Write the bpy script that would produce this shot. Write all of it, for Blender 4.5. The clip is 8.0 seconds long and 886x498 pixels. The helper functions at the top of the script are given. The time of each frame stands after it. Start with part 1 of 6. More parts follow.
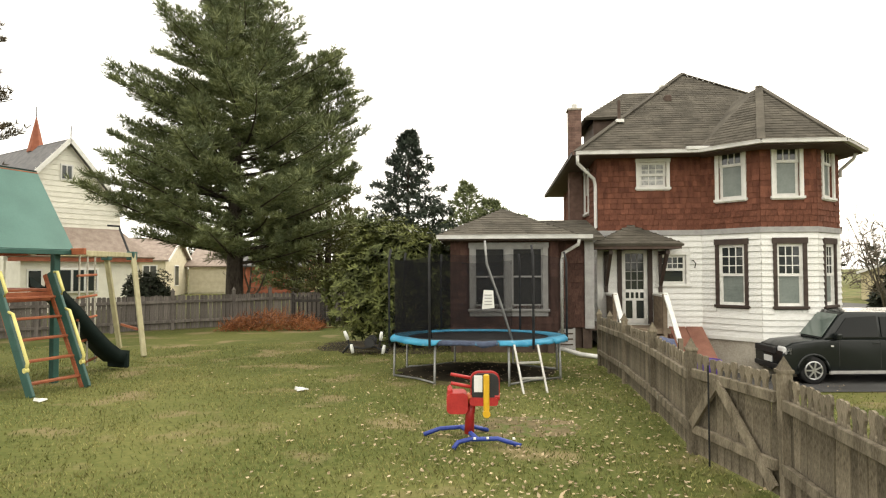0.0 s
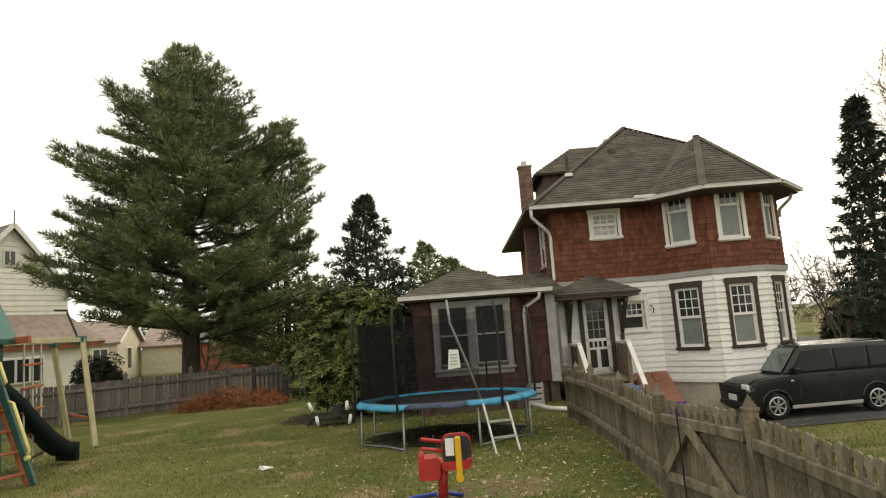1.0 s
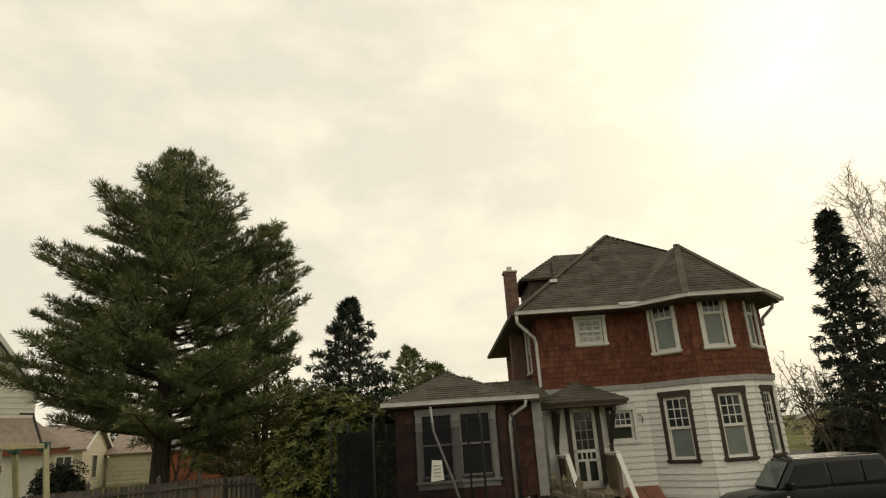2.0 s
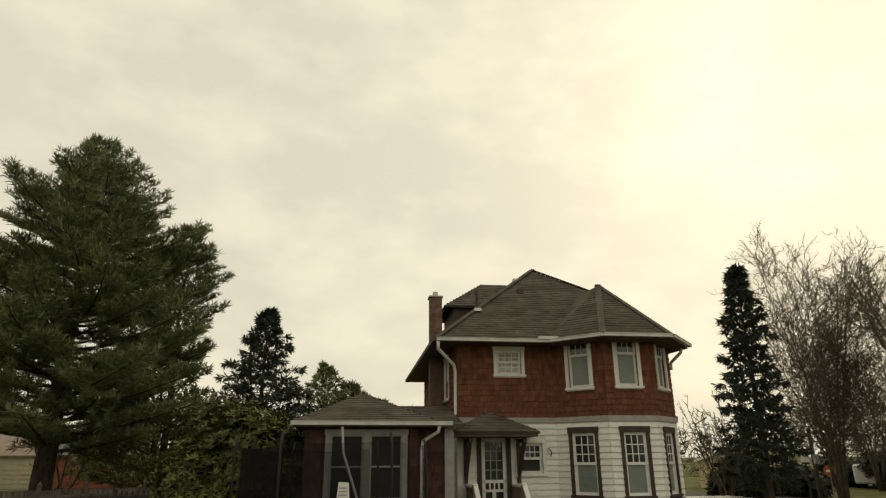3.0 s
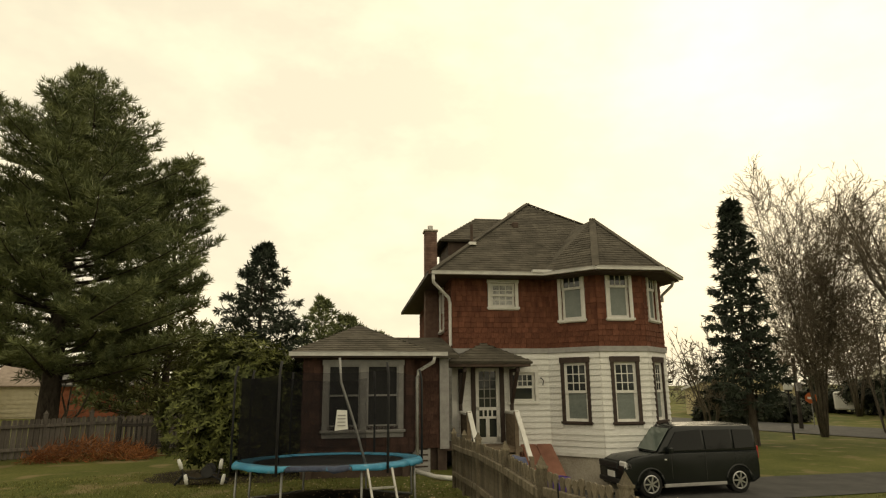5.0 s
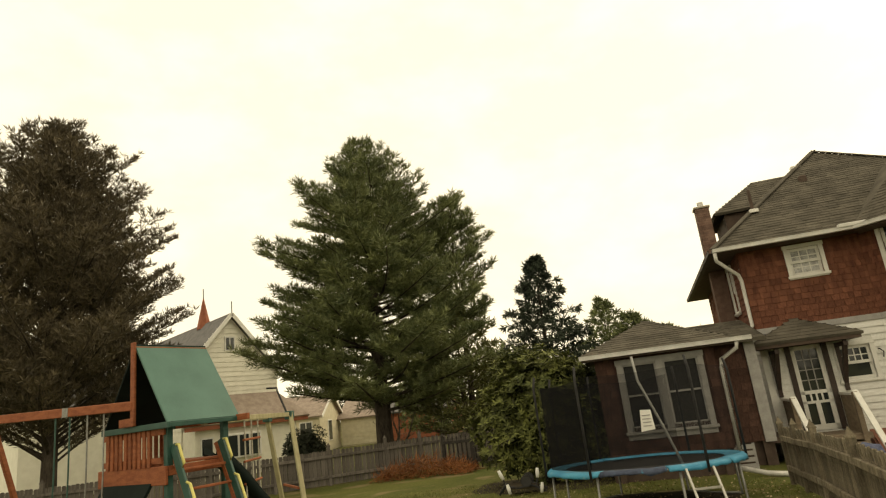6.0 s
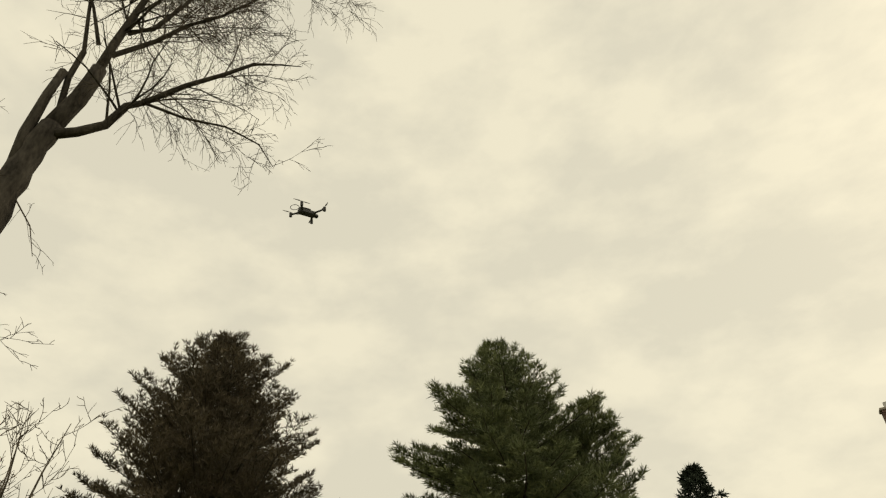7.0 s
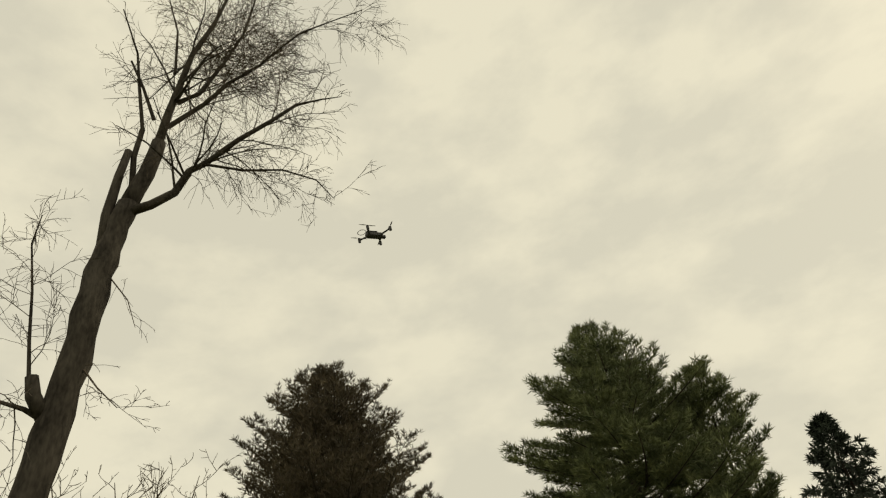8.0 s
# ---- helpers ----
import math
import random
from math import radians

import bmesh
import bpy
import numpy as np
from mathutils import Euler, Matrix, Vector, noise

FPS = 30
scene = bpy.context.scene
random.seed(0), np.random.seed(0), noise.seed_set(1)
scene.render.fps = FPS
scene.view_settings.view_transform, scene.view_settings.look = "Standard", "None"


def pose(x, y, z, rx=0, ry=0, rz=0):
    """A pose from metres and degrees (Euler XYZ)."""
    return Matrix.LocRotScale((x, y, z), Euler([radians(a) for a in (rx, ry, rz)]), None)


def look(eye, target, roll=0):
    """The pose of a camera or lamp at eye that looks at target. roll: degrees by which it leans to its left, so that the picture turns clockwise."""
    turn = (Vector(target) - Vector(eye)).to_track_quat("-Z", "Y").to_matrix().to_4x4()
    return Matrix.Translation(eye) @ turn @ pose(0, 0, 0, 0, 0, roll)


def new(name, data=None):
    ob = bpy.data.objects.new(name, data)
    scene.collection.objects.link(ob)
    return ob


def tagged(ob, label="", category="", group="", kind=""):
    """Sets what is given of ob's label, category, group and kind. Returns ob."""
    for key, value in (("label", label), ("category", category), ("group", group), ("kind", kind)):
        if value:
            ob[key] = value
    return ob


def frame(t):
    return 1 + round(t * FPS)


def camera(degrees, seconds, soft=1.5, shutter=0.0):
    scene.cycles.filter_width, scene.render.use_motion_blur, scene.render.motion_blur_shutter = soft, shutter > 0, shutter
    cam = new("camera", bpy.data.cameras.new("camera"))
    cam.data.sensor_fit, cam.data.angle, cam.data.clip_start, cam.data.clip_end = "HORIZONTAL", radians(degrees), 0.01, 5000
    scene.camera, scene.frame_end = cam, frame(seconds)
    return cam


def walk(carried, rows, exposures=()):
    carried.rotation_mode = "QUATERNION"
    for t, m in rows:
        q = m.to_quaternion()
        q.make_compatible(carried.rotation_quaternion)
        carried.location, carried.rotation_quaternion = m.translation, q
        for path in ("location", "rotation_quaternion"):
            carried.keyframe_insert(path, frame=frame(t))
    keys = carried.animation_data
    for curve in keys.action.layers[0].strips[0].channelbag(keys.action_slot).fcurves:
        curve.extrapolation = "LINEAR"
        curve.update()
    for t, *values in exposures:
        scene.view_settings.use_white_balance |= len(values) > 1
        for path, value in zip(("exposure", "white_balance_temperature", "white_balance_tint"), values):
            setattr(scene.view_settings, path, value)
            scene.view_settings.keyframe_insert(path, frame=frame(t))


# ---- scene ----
cam = camera(70.96, 8.0, soft=1.2)
EYE = (0.0, 0.0, 1.85)
# seconds, yaw, pitch, roll of the head-worn camera
PATH = [
    (0.0, 0.06, 1.82, 0.20),
    (0.5, -4.52, 3.83, 0.22),
    (1.0, -3.31, 7.28, 4.20),
    (1.5, -1.49, 13.48, 5.48),
    (2.0, -4.77, 16.76, 3.66),
    (3.3, -15.02, 18.70, -0.58),
    (3.5, -16.72, 17.84, -1.32),
    (4.0, -18.93, 16.71, -1.16),
    (4.2, -18.92, 16.13, -1.00),
    (5.3, -6.95, 10.69, 1.35),
    (5.5, -1.53, 9.75, 2.04),
    (5.6, 1.18, 9.72, 2.62),
    (5.9, 10.45, 12.40, 5.96),
    (6.0, 13.25, 14.54, 6.70),
    (6.2, 15.51, 21.14, 6.27),
    (6.3, 16.13, 25.97, 5.15),
    (6.4, 16.37, 32.05, 2.92),
    (6.5, 15.61, 36.69, 1.40),
    (7.0, 25.11, 33.99, 3.17),
    (7.5, 32.42, 30.94, 7.36),
    (8.0, 37.07, 35.40, 9.01),
]
walk(
    cam,
    [(t, pose(*EYE, 90 + pitch, roll, yaw)) for t, yaw, pitch, roll in PATH],
    exposures=[(0.0, 1.1, 7200, 8), (0.5, 0.75, 7200, 8), (1.0, 0.42, 7400, 8), (1.5, -0.08, 7700, 7), (2.2, -0.42, 8200, 4), (3.4, -0.58, 8300, 2), (4.2, -0.62, 8300, 2),
               (5.4, 0.08, 9900, 4), (6.0, 0.2, 9700, 4), (6.5, -0.05, 8500, 3), (7.0, -0.55, 8400, 2), (8.0, -0.64, 8300, 1)],
)

# ---- light: an overcast sky with the sun behind thin cloud ----
SUN_AZ, SUN_EL = 42.0, 29.0
world = bpy.data.worlds.new("overcast_sky")
scene.world = world
world.use_nodes = True
wt = world.node_tree
wt.nodes.clear()
w_out = wt.nodes.new("ShaderNodeOutputWorld")
w_bg = wt.nodes.new("ShaderNodeBackground")
w_sky = wt.nodes.new("ShaderNodeTexSky")
w_sky.sky_type, w_sky.sun_disc = "NISHITA", False
w_sky.sun_elevation, w_sky.sun_rotation = radians(SUN_EL), radians(SUN_AZ)
w_sky.dust_density = 4.0
w_co = wt.nodes.new("ShaderNodeTexCoord")
w_map = wt.nodes.new("ShaderNodeMapping")
w_map.inputs["Scale"].default_value = (1.0, 1.0, 1.9)
w_n1 = wt.nodes.new("ShaderNodeTexNoise")
w_n1.inputs["Scale"].default_value, w_n1.inputs["Detail"].default_value, w_n1.inputs["Roughness"].default_value = 4.2, 8.0, 0.56
w_ramp = wt.nodes.new("ShaderNodeValToRGB")
w_ramp.color_ramp.elements[0].position, w_ramp.color_ramp.elements[0].color = 0.41, (10.75, 10.8, 10.75, 1)
w_ramp.color_ramp.elements[1].position, w_ramp.color_ramp.elements[1].color = 0.59, (12.8, 12.7, 12.3, 1)
w_dot = wt.nodes.new("ShaderNodeVectorMath")
w_dot.operation = "DOT_PRODUCT"
w_dot.inputs[1].default_value = (math.sin(radians(SUN_AZ)) * math.cos(radians(SUN_EL)), math.cos(radians(SUN_AZ)) * math.cos(radians(SUN_EL)), math.sin(radians(SUN_EL)))
w_glow = wt.nodes.new("ShaderNodeMapRange")
w_glow.interpolation_type = "SMOOTHSTEP"
for i, val in enumerate((0.88, 1.0, 1.0, 1.05)):
    w_glow.inputs[1 + i].default_value = val
w_mul = wt.nodes.new("ShaderNodeVectorMath")
w_mul.operation = "SCALE"
w_mix = wt.nodes.new("ShaderNodeMix")
w_mix.data_type = "RGBA"
w_mix.inputs[0].default_value = 0.9
wt.links.new(w_co.outputs["Generated"], w_map.inputs["Vector"])
wt.links.new(w_map.outputs["Vector"], w_n1.inputs["Vector"])
wt.links.new(w_n1.outputs["Fac"], w_ramp.inputs["Fac"])
wt.links.new(w_co.outputs["Generated"], w_dot.inputs[0])
wt.links.new(w_dot.outputs["Value"], w_glow.inputs["Value"])
wt.links.new(w_ramp.outputs["Color"], w_mul.inputs[0])
wt.links.new(w_glow.outputs["Result"], w_mul.inputs["Scale"])
wt.links.new(w_sky.outputs["Color"], w_mix.inputs[6])
wt.links.new(w_mul.outputs["Vector"], w_mix.inputs[7])
wt.links.new(w_mix.outputs[2], w_bg.inputs["Color"])
w_bg.inputs["Strength"].default_value = 0.1
wt.links.new(w_bg.outputs["Background"], w_out.inputs["Surface"])

sun = new("sun", bpy.data.lights.new("sun", "SUN"))
sun.data.energy, sun.data.angle, sun.data.color = 0.6, radians(25), (1.0, 0.95, 0.86)
sun.matrix_world = look((0, 0, 30), Vector((0, 0, 30)) - Vector(w_dot.inputs[1].default_value))

# ---- materials ----
def mat(name, dark, light, rough=0.8, scale=8.0, bump=0.2, metal=0.0, fine=60.0, stretch=(1, 1, 1), vary=0.0, spec=0.3, stain=None):
    """A surface of two tones in a broad noise, with fine grain, relief and, with vary, a tone of its own for each piece."""
    m = bpy.data.materials.new(name)
    m.use_nodes = True
    nt = m.node_tree
    p = nt.nodes["Principled BSDF"]
    co = nt.nodes.new("ShaderNodeTexCoord")
    mp = nt.nodes.new("ShaderNodeMapping")
    mp.inputs["Scale"].default_value = stretch
    nt.links.new(co.outputs["Object"], mp.inputs["Vector"])
    big = nt.nodes.new("ShaderNodeTexNoise")
    big.inputs["Scale"].default_value, big.inputs["Detail"].default_value = scale, 4
    small = nt.nodes.new("ShaderNodeTexNoise")
    small.inputs["Scale"].default_value, small.inputs["Detail"].default_value = fine, 3
    for n in (big, small):
        nt.links.new(mp.outputs["Vector"], n.inputs["Vector"])
    add = nt.nodes.new("ShaderNodeMix")
    add.inputs[0].default_value = 0.4
    nt.links.new(big.outputs["Fac"], add.inputs[2])
    nt.links.new(small.outputs["Fac"], add.inputs[3])
    ramp = nt.nodes.new("ShaderNodeValToRGB")
    ramp.color_ramp.elements[0].position, ramp.color_ramp.elements[0].color = 0.36, (*dark, 1)
    ramp.color_ramp.elements[1].position, ramp.color_ramp.elements[1].color = 0.64, (*light, 1)
    nt.links.new(add.outputs[0], ramp.inputs["Fac"])
    col = ramp.outputs["Color"]
    if stain:
        sn = nt.nodes.new("ShaderNodeTexNoise")
        sn.inputs["Scale"].default_value, sn.inputs["Detail"].default_value = stain[1], 5
        nt.links.new(co.outputs["Object"], sn.inputs["Vector"])
        sr = nt.nodes.new("ShaderNodeMapRange")
        sr.inputs[1].default_value, sr.inputs[2].default_value = stain[2], stain[2] + 0.12
        nt.links.new(sn.outputs["Fac"], sr.inputs["Value"])
        sm = nt.nodes.new("ShaderNodeMix")
        sm.data_type = "RGBA"
        sm.inputs[7].default_value = (*stain[0], 1)
        nt.links.new(sr.outputs["Result"], sm.inputs[0])
        nt.links.new(col, sm.inputs[6])
        col = sm.outputs[2]
    if vary:
        info = nt.nodes.new("ShaderNodeObjectInfo")
        geo = nt.nodes.new("ShaderNodeNewGeometry")
        ad = nt.nodes.new("ShaderNodeMath")
        ad.operation = "ADD"
        nt.links.new(info.outputs["Random"], ad.inputs[0])
        nt.links.new(geo.outputs["Random Per Island"], ad.inputs[1])
        fr = nt.nodes.new("ShaderNodeMath")
        fr.operation = "FRACT"
        nt.links.new(ad.outputs[0], fr.inputs[0])
        mr = nt.nodes.new("ShaderNodeMapRange")
        mr.inputs[3].default_value, mr.inputs[4].default_value = 1 - vary, 1 + vary
        nt.links.new(fr.outputs[0], mr.inputs["Value"])
        hs = nt.nodes.new("ShaderNodeHueSaturation")
        nt.links.new(mr.outputs["Result"], hs.inputs["Value"])
        nt.links.new(col, hs.inputs["Color"])
        col = hs.outputs["Color"]
    nt.links.new(col, p.inputs["Base Color"])
    p.inputs["Roughness"].default_value, p.inputs["Metallic"].default_value = rough, metal
    p.inputs["Specular IOR Level"].default_value = spec
    if bump:
        b = nt.nodes.new("ShaderNodeBump")
        b.inputs["Strength"].default_value, b.inputs["Distance"].default_value = bump, 0.02
        nt.links.new(add.outputs[0], b.inputs["Height"])
        nt.links.new(b.outputs["Normal"], p.inputs["Normal"])
    return m


def leafy(name, dark, light, vary=0.35):
    m = mat(name, dark, light, 0.65, 1.2, 0, vary=vary, spec=0.25)
    return m


def glass(name, tint, rough=0.03):
    m = bpy.data.materials.new(name)
    m.use_nodes = True
    p = m.node_tree.nodes["Principled BSDF"]
    p.inputs["Base Color"].default_value = (*tint, 1)
    p.inputs["Roughness"].default_value, p.inputs["Specular IOR Level"].default_value = rough, 0.6
    return m


M_GRASS = mat("lawn", (0.056, 0.074, 0.018), (0.142, 0.14, 0.047), 0.95, 0.35, 0.6, fine=14, spec=0.1, stain=((0.2, 0.16, 0.085), 0.9, 0.55))
M_BLADE = leafy("grass_blade", (0.095, 0.115, 0.028), (0.235, 0.215, 0.08), 0.45)
M_LEAF_DRY = leafy("dry_leaf", (0.24, 0.17, 0.09), (0.45, 0.36, 0.24), 0.4)
M_ASPHALT = mat("asphalt", (0.05, 0.05, 0.05), (0.085, 0.082, 0.08), 0.9, 2, 0.4, fine=120, spec=0.2)
M_FENCE = mat("weathered_wood", (0.066, 0.054, 0.038), (0.225, 0.192, 0.142), 0.9, 3, 0.5, fine=40, stretch=(3, 3, 0.8), vary=0.32, spec=0.15, stain=((0.3, 0.28, 0.23), 6.0, 0.66))
M_FENCE_GREY = mat("grey_fence_wood", (0.085, 0.074, 0.066), (0.175, 0.155, 0.138), 0.9, 3, 0.4, fine=30, stretch=(4, 4, 0.5), vary=0.22, spec=0.15)
M_SIDING = mat("white_clapboard", (0.62, 0.61, 0.58), (0.8, 0.8, 0.78), 0.6, 5, 0.15, fine=40, vary=0.05, stain=((0.3, 0.29, 0.26), 5.0, 0.68))
M_SHINGLE = mat("red_cedar_shingle", (0.1, 0.038, 0.026), (0.205, 0.083, 0.053), 0.85, 4, 0.4, fine=50, stretch=(2, 2, 0.6), vary=0.22, spec=0.15)
# the sunroom's brown, darkened further for the net and shade on its wall
M_SHINGLE_SHADE = mat("shaded_brown_shingle", (0.048, 0.026, 0.021), (0.105, 0.056, 0.044), 0.85, 4, 0.4, fine=50, stretch=(2, 2, 0.6), vary=0.3, spec=0.15)
M_ROOF = mat("asphalt_roof_shingle", (0.064, 0.057, 0.047), (0.128, 0.114, 0.093), 0.95, 2, 0.5, fine=80, vary=0.13, spec=0.12)
M_TRIM = mat("white_trim", (0.66, 0.65, 0.61), (0.78, 0.77, 0.74), 0.5, 6, 0.1, fine=60)
M_TRIM_GREY = mat("grey_painted_trim", (0.27, 0.26, 0.255), (0.38, 0.37, 0.36), 0.6, 6, 0.1, fine=60)
M_TRIM_BROWN = mat("brown_painted_trim", (0.036, 0.024, 0.02), (0.065, 0.045, 0.037), 0.6, 6, 0.1)
M_SOFFIT = mat("brown_soffit", (0.06, 0.04, 0.032), (0.1, 0.07, 0.055), 0.8, 6, 0.1)
M_GLASS = glass("window_glass", (0.03, 0.035, 0.035))
M_BLIND = mat("window_blind", (0.15, 0.178, 0.165), (0.21, 0.238, 0.22), 0.35, 3, 0.0, fine=20, spec=0.5)
M_CURTAIN = mat("net_curtain", (0.25, 0.25, 0.25), (0.6, 0.6, 0.6), 0.9, 9, 0.1, fine=30)
M_SCREEN = mat("window_screen", (0.02, 0.02, 0.02), (0.035, 0.035, 0.035), 0.6, 30, 0.0, spec=0.2)
M_CONCRETE = mat("old_concrete", (0.3, 0.265, 0.215), (0.48, 0.44, 0.37), 0.9, 1.5, 0.4, fine=25)
# soil brown with the shade under the trampoline mixed into it
M_SOIL_SHADE = mat("shaded_bare_soil", (0.03, 0.024, 0.017), (0.07, 0.058, 0.038), 0.95, 2, 0.5, fine=20, spec=0.1)
M_CHIM = mat("chimney_brick", (0.12, 0.07, 0.055), (0.215, 0.135, 0.108), 0.9, 6, 0.4, vary=0.2)
M_GUTTER = mat("white_metal_gutter", (0.46, 0.45, 0.43), (0.66, 0.65, 0.62), 0.4, 3, 0.05)
M_PORCHWOOD = mat("porch_wood", (0.16, 0.12, 0.085), (0.28, 0.22, 0.16), 0.85, 4, 0.3, stretch=(1, 1, 3), vary=0.15)
M_BULK = mat("rust_red_hatch", (0.2, 0.085, 0.06), (0.3, 0.14, 0.1), 0.7, 3, 0.2)
M_IRON_DARK = mat("dark_iron", (0.02, 0.02, 0.02), (0.04, 0.04, 0.04), 0.6, 8, 0.1)
M_BARK = mat("pine_bark", (0.035, 0.028, 0.022), (0.09, 0.075, 0.06), 0.95, 6, 0.7, fine=30, stretch=(1, 1, 0.3), spec=0.1)
M_BARK_GREY = mat("grey_bark", (0.03, 0.026, 0.022), (0.1, 0.088, 0.075), 0.95, 5, 0.9, fine=26, stretch=(1, 1, 0.35), spec=0.1)
M_TWIG = mat("bare_twig", (0.07, 0.055, 0.043), (0.13, 0.108, 0.085), 0.9, 5, 0.0, spec=0.1)
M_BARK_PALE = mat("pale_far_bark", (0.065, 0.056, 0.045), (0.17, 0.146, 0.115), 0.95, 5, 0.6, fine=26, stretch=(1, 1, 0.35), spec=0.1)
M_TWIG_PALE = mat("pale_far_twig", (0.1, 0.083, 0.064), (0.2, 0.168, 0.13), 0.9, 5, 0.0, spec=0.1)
M_PINE = leafy("pine_needles", (0.062, 0.083, 0.04), (0.225, 0.25, 0.112))
M_PINE_Y = leafy("yellowish_pine_needles", (0.06, 0.068, 0.022), (0.125, 0.125, 0.045))
M_SPRUCE = leafy("spruce_needles", (0.02, 0.03, 0.022), (0.05, 0.065, 0.045))
M_CEDAR = leafy("cedar_foliage", (0.055, 0.046, 0.03), (0.135, 0.108, 0.068))
M_BUSH = leafy("evergreen_leaf", (0.024, 0.036, 0.012), (0.155, 0.168, 0.05), 0.6)
M_BRUSH = leafy("dead_brush", (0.15, 0.05, 0.018), (0.32, 0.125, 0.05))


# ---- mesh helpers ----
def mesh_ob(name, bm, material, parent=None, label="", smooth=False):
    me = bpy.data.meshes.new(name)
    bm.to_mesh(me)
    bm.free()
    if smooth:
        for f in me.polygons:
            f.use_smooth = True
    me.materials.append(material)
    ob = new(name, me)
    if parent:
        ob.parent = parent
    if label:
        ob["label"] = label
    return ob


def part(name, bm, material, parent, label="", smooth=False):
    return mesh_ob(name, bm, material, parent, label, smooth)


def raw(name, verts, faces, material, parent=None, label="", smooth=False):
    me = bpy.data.meshes.new(name)
    me.from_pydata([tuple(v) for v in verts], [], [tuple(f) for f in faces])
    if smooth:
        me.polygons.foreach_set("use_smooth", [True] * len(me.polygons))
    me.materials.append(material)
    ob = new(name, me)
    if parent:
        ob.parent = parent
    if label:
        ob["label"] = label
    return ob


def thing(name, label, category, m=None, group="", kind=""):
    ob = new(name)
    ob.empty_display_size = 0.2
    if m is not None:
        ob.matrix_world = m
    return tagged(ob, label, category, group, kind)


def B():
    return bmesh.new()


def box(bm, x0, x1, y0, y1, z0, z1, m=None, bevel=0.0):
    vs = [bm.verts.new((x, y, z)) for z in (z0, z1) for y in (y0, y1) for x in (x0, x1)]
    fs = [bm.faces.new([vs[i] for i in q]) for q in ((0, 2, 3, 1), (4, 5, 7, 6), (0, 1, 5, 4), (2, 6, 7, 3), (0, 4, 6, 2), (1, 3, 7, 5))]
    if bevel:
        es = list({e for f in fs for e in f.edges})
        r = bmesh.ops.bevel(bm, geom=es, offset=bevel, segments=1, affect="EDGES", clamp_overlap=True)
        vs = list({v for f in r["faces"] for v in f.verts} | {v for v in vs if v.is_valid})
    if m is not None:
        for v in vs:
            v.co = m @ v.co
    return bm


def boxed(x0, x1, y0, y1, z0, z1, m=None, bevel=0.0):
    return box(B(), x0, x1, y0, y1, z0, z1, m, bevel)


def beam(bm, a, b, w, h, bevel=0.0):
    """A squared bar from a to b, w wide and h high."""
    a, b = Vector(a), Vector(b)
    d = b - a
    q = d.to_track_quat("Y", "Z").to_matrix().to_4x4()
    return box(bm, -w / 2, w / 2, 0, d.length, -h / 2, h / 2, Matrix.Translation(a) @ q, bevel)


def poly(bm, pts):
    return bm.faces.new([bm.verts.new(p) for p in pts])


def slab(bm, pts, t):
    """A flat plate: the outline pts, with thickness t along its normal, downwards from the outline."""
    pts = [Vector(p) for p in pts]
    n = (pts[1] - pts[0]).cross(pts[2] - pts[0]).normalized() * -t
    top = [bm.verts.new(p) for p in pts]
    bot = [bm.verts.new(p + n) for p in pts]
    bm.faces.new(top)
    bm.faces.new(bot[::-1])
    k = len(pts)
    for i in range(k):
        bm.faces.new((top[i], bot[i], bot[(i + 1) % k], top[(i + 1) % k]))
    return bm


class Soup:
    """Vertices and faces gathered for one large mesh."""

    def __init__(self):
        self.v, self.f = [], []

    def tube(self, pts, radii, n=6, cap=True):
        base = len(self.v)
        pts = [Vector(p) for p in pts]
        ref = Vector((0.31, 0.17, 0.93))
        for i, p in enumerate(pts):
            d = (pts[min(i + 1, len(pts) - 1)] - pts[max(i - 1, 0)]).normalized()
            if abs(d.dot(ref)) > 0.96:
                ref = Vector((0.9, 0.3, 0.1))
            a = d.cross(ref).normalized()
            b = d.cross(a)
            for k in range(n):
                w = 2 * math.pi * k / n
                self.v.append(p + radii[i] * (math.cos(w) * a + math.sin(w) * b))
        for i in range(len(pts) - 1):
            for k in range(n):
                q, r = base + i * n + k, base + i * n + (k + 1) % n
                self.f.append((q, r, r + n, q + n))
        if cap:
            self.f.append(tuple(base + k for k in range(n))[::-1])
            self.f.append(tuple(base + (len(pts) - 1) * n + k for k in range(n)))

    def blade(self, p, d, length, width, side):
        """A slim leaf or needle spray from p along d."""
        base = len(self.v)
        s = side * (width / 2)
        self.v += [p, p + d * (length * 0.45) + s, p + d * length, p + d * (length * 0.45) - s]
        self.f.append((base, base + 1, base + 2, base + 3))

    def ob(self, name, material, parent=None, label="", smooth=False):
        return raw(name, self.v, self.f, material, parent, label, smooth)


def tube_bm(pts, r, n=8):
    s = Soup()
    s.tube(pts, [r] * len(pts) if not isinstance(r, (list, tuple)) else r, n)
    bm = B()
    vs = [bm.verts.new(v) for v in s.v]
    for f in s.f:
        bm.faces.new([vs[i] for i in f])
    return bm

# ---- ground ----
def smooth(a, b, x):
    t = min(1.0, max(0.0, (x - a) / (b - a)))
    return t * t * (3 - 2 * t)


def ground_z(x, y):
    z = -0.12 * smooth(6, 15, y)
    z += -0.72 * smooth(3.2, 7.6, x) * smooth(3.0, 10.5, y)
    z += 0.03 * noise.noise(Vector((x * 0.25, y * 0.25, 3.1)))
    return z


def axis(near, far, step):
    a = [i * step for i in range(int(near / step) + 1)]
    while a[-1] < far:
        a.append(a[-1] * 1.25)
    return a


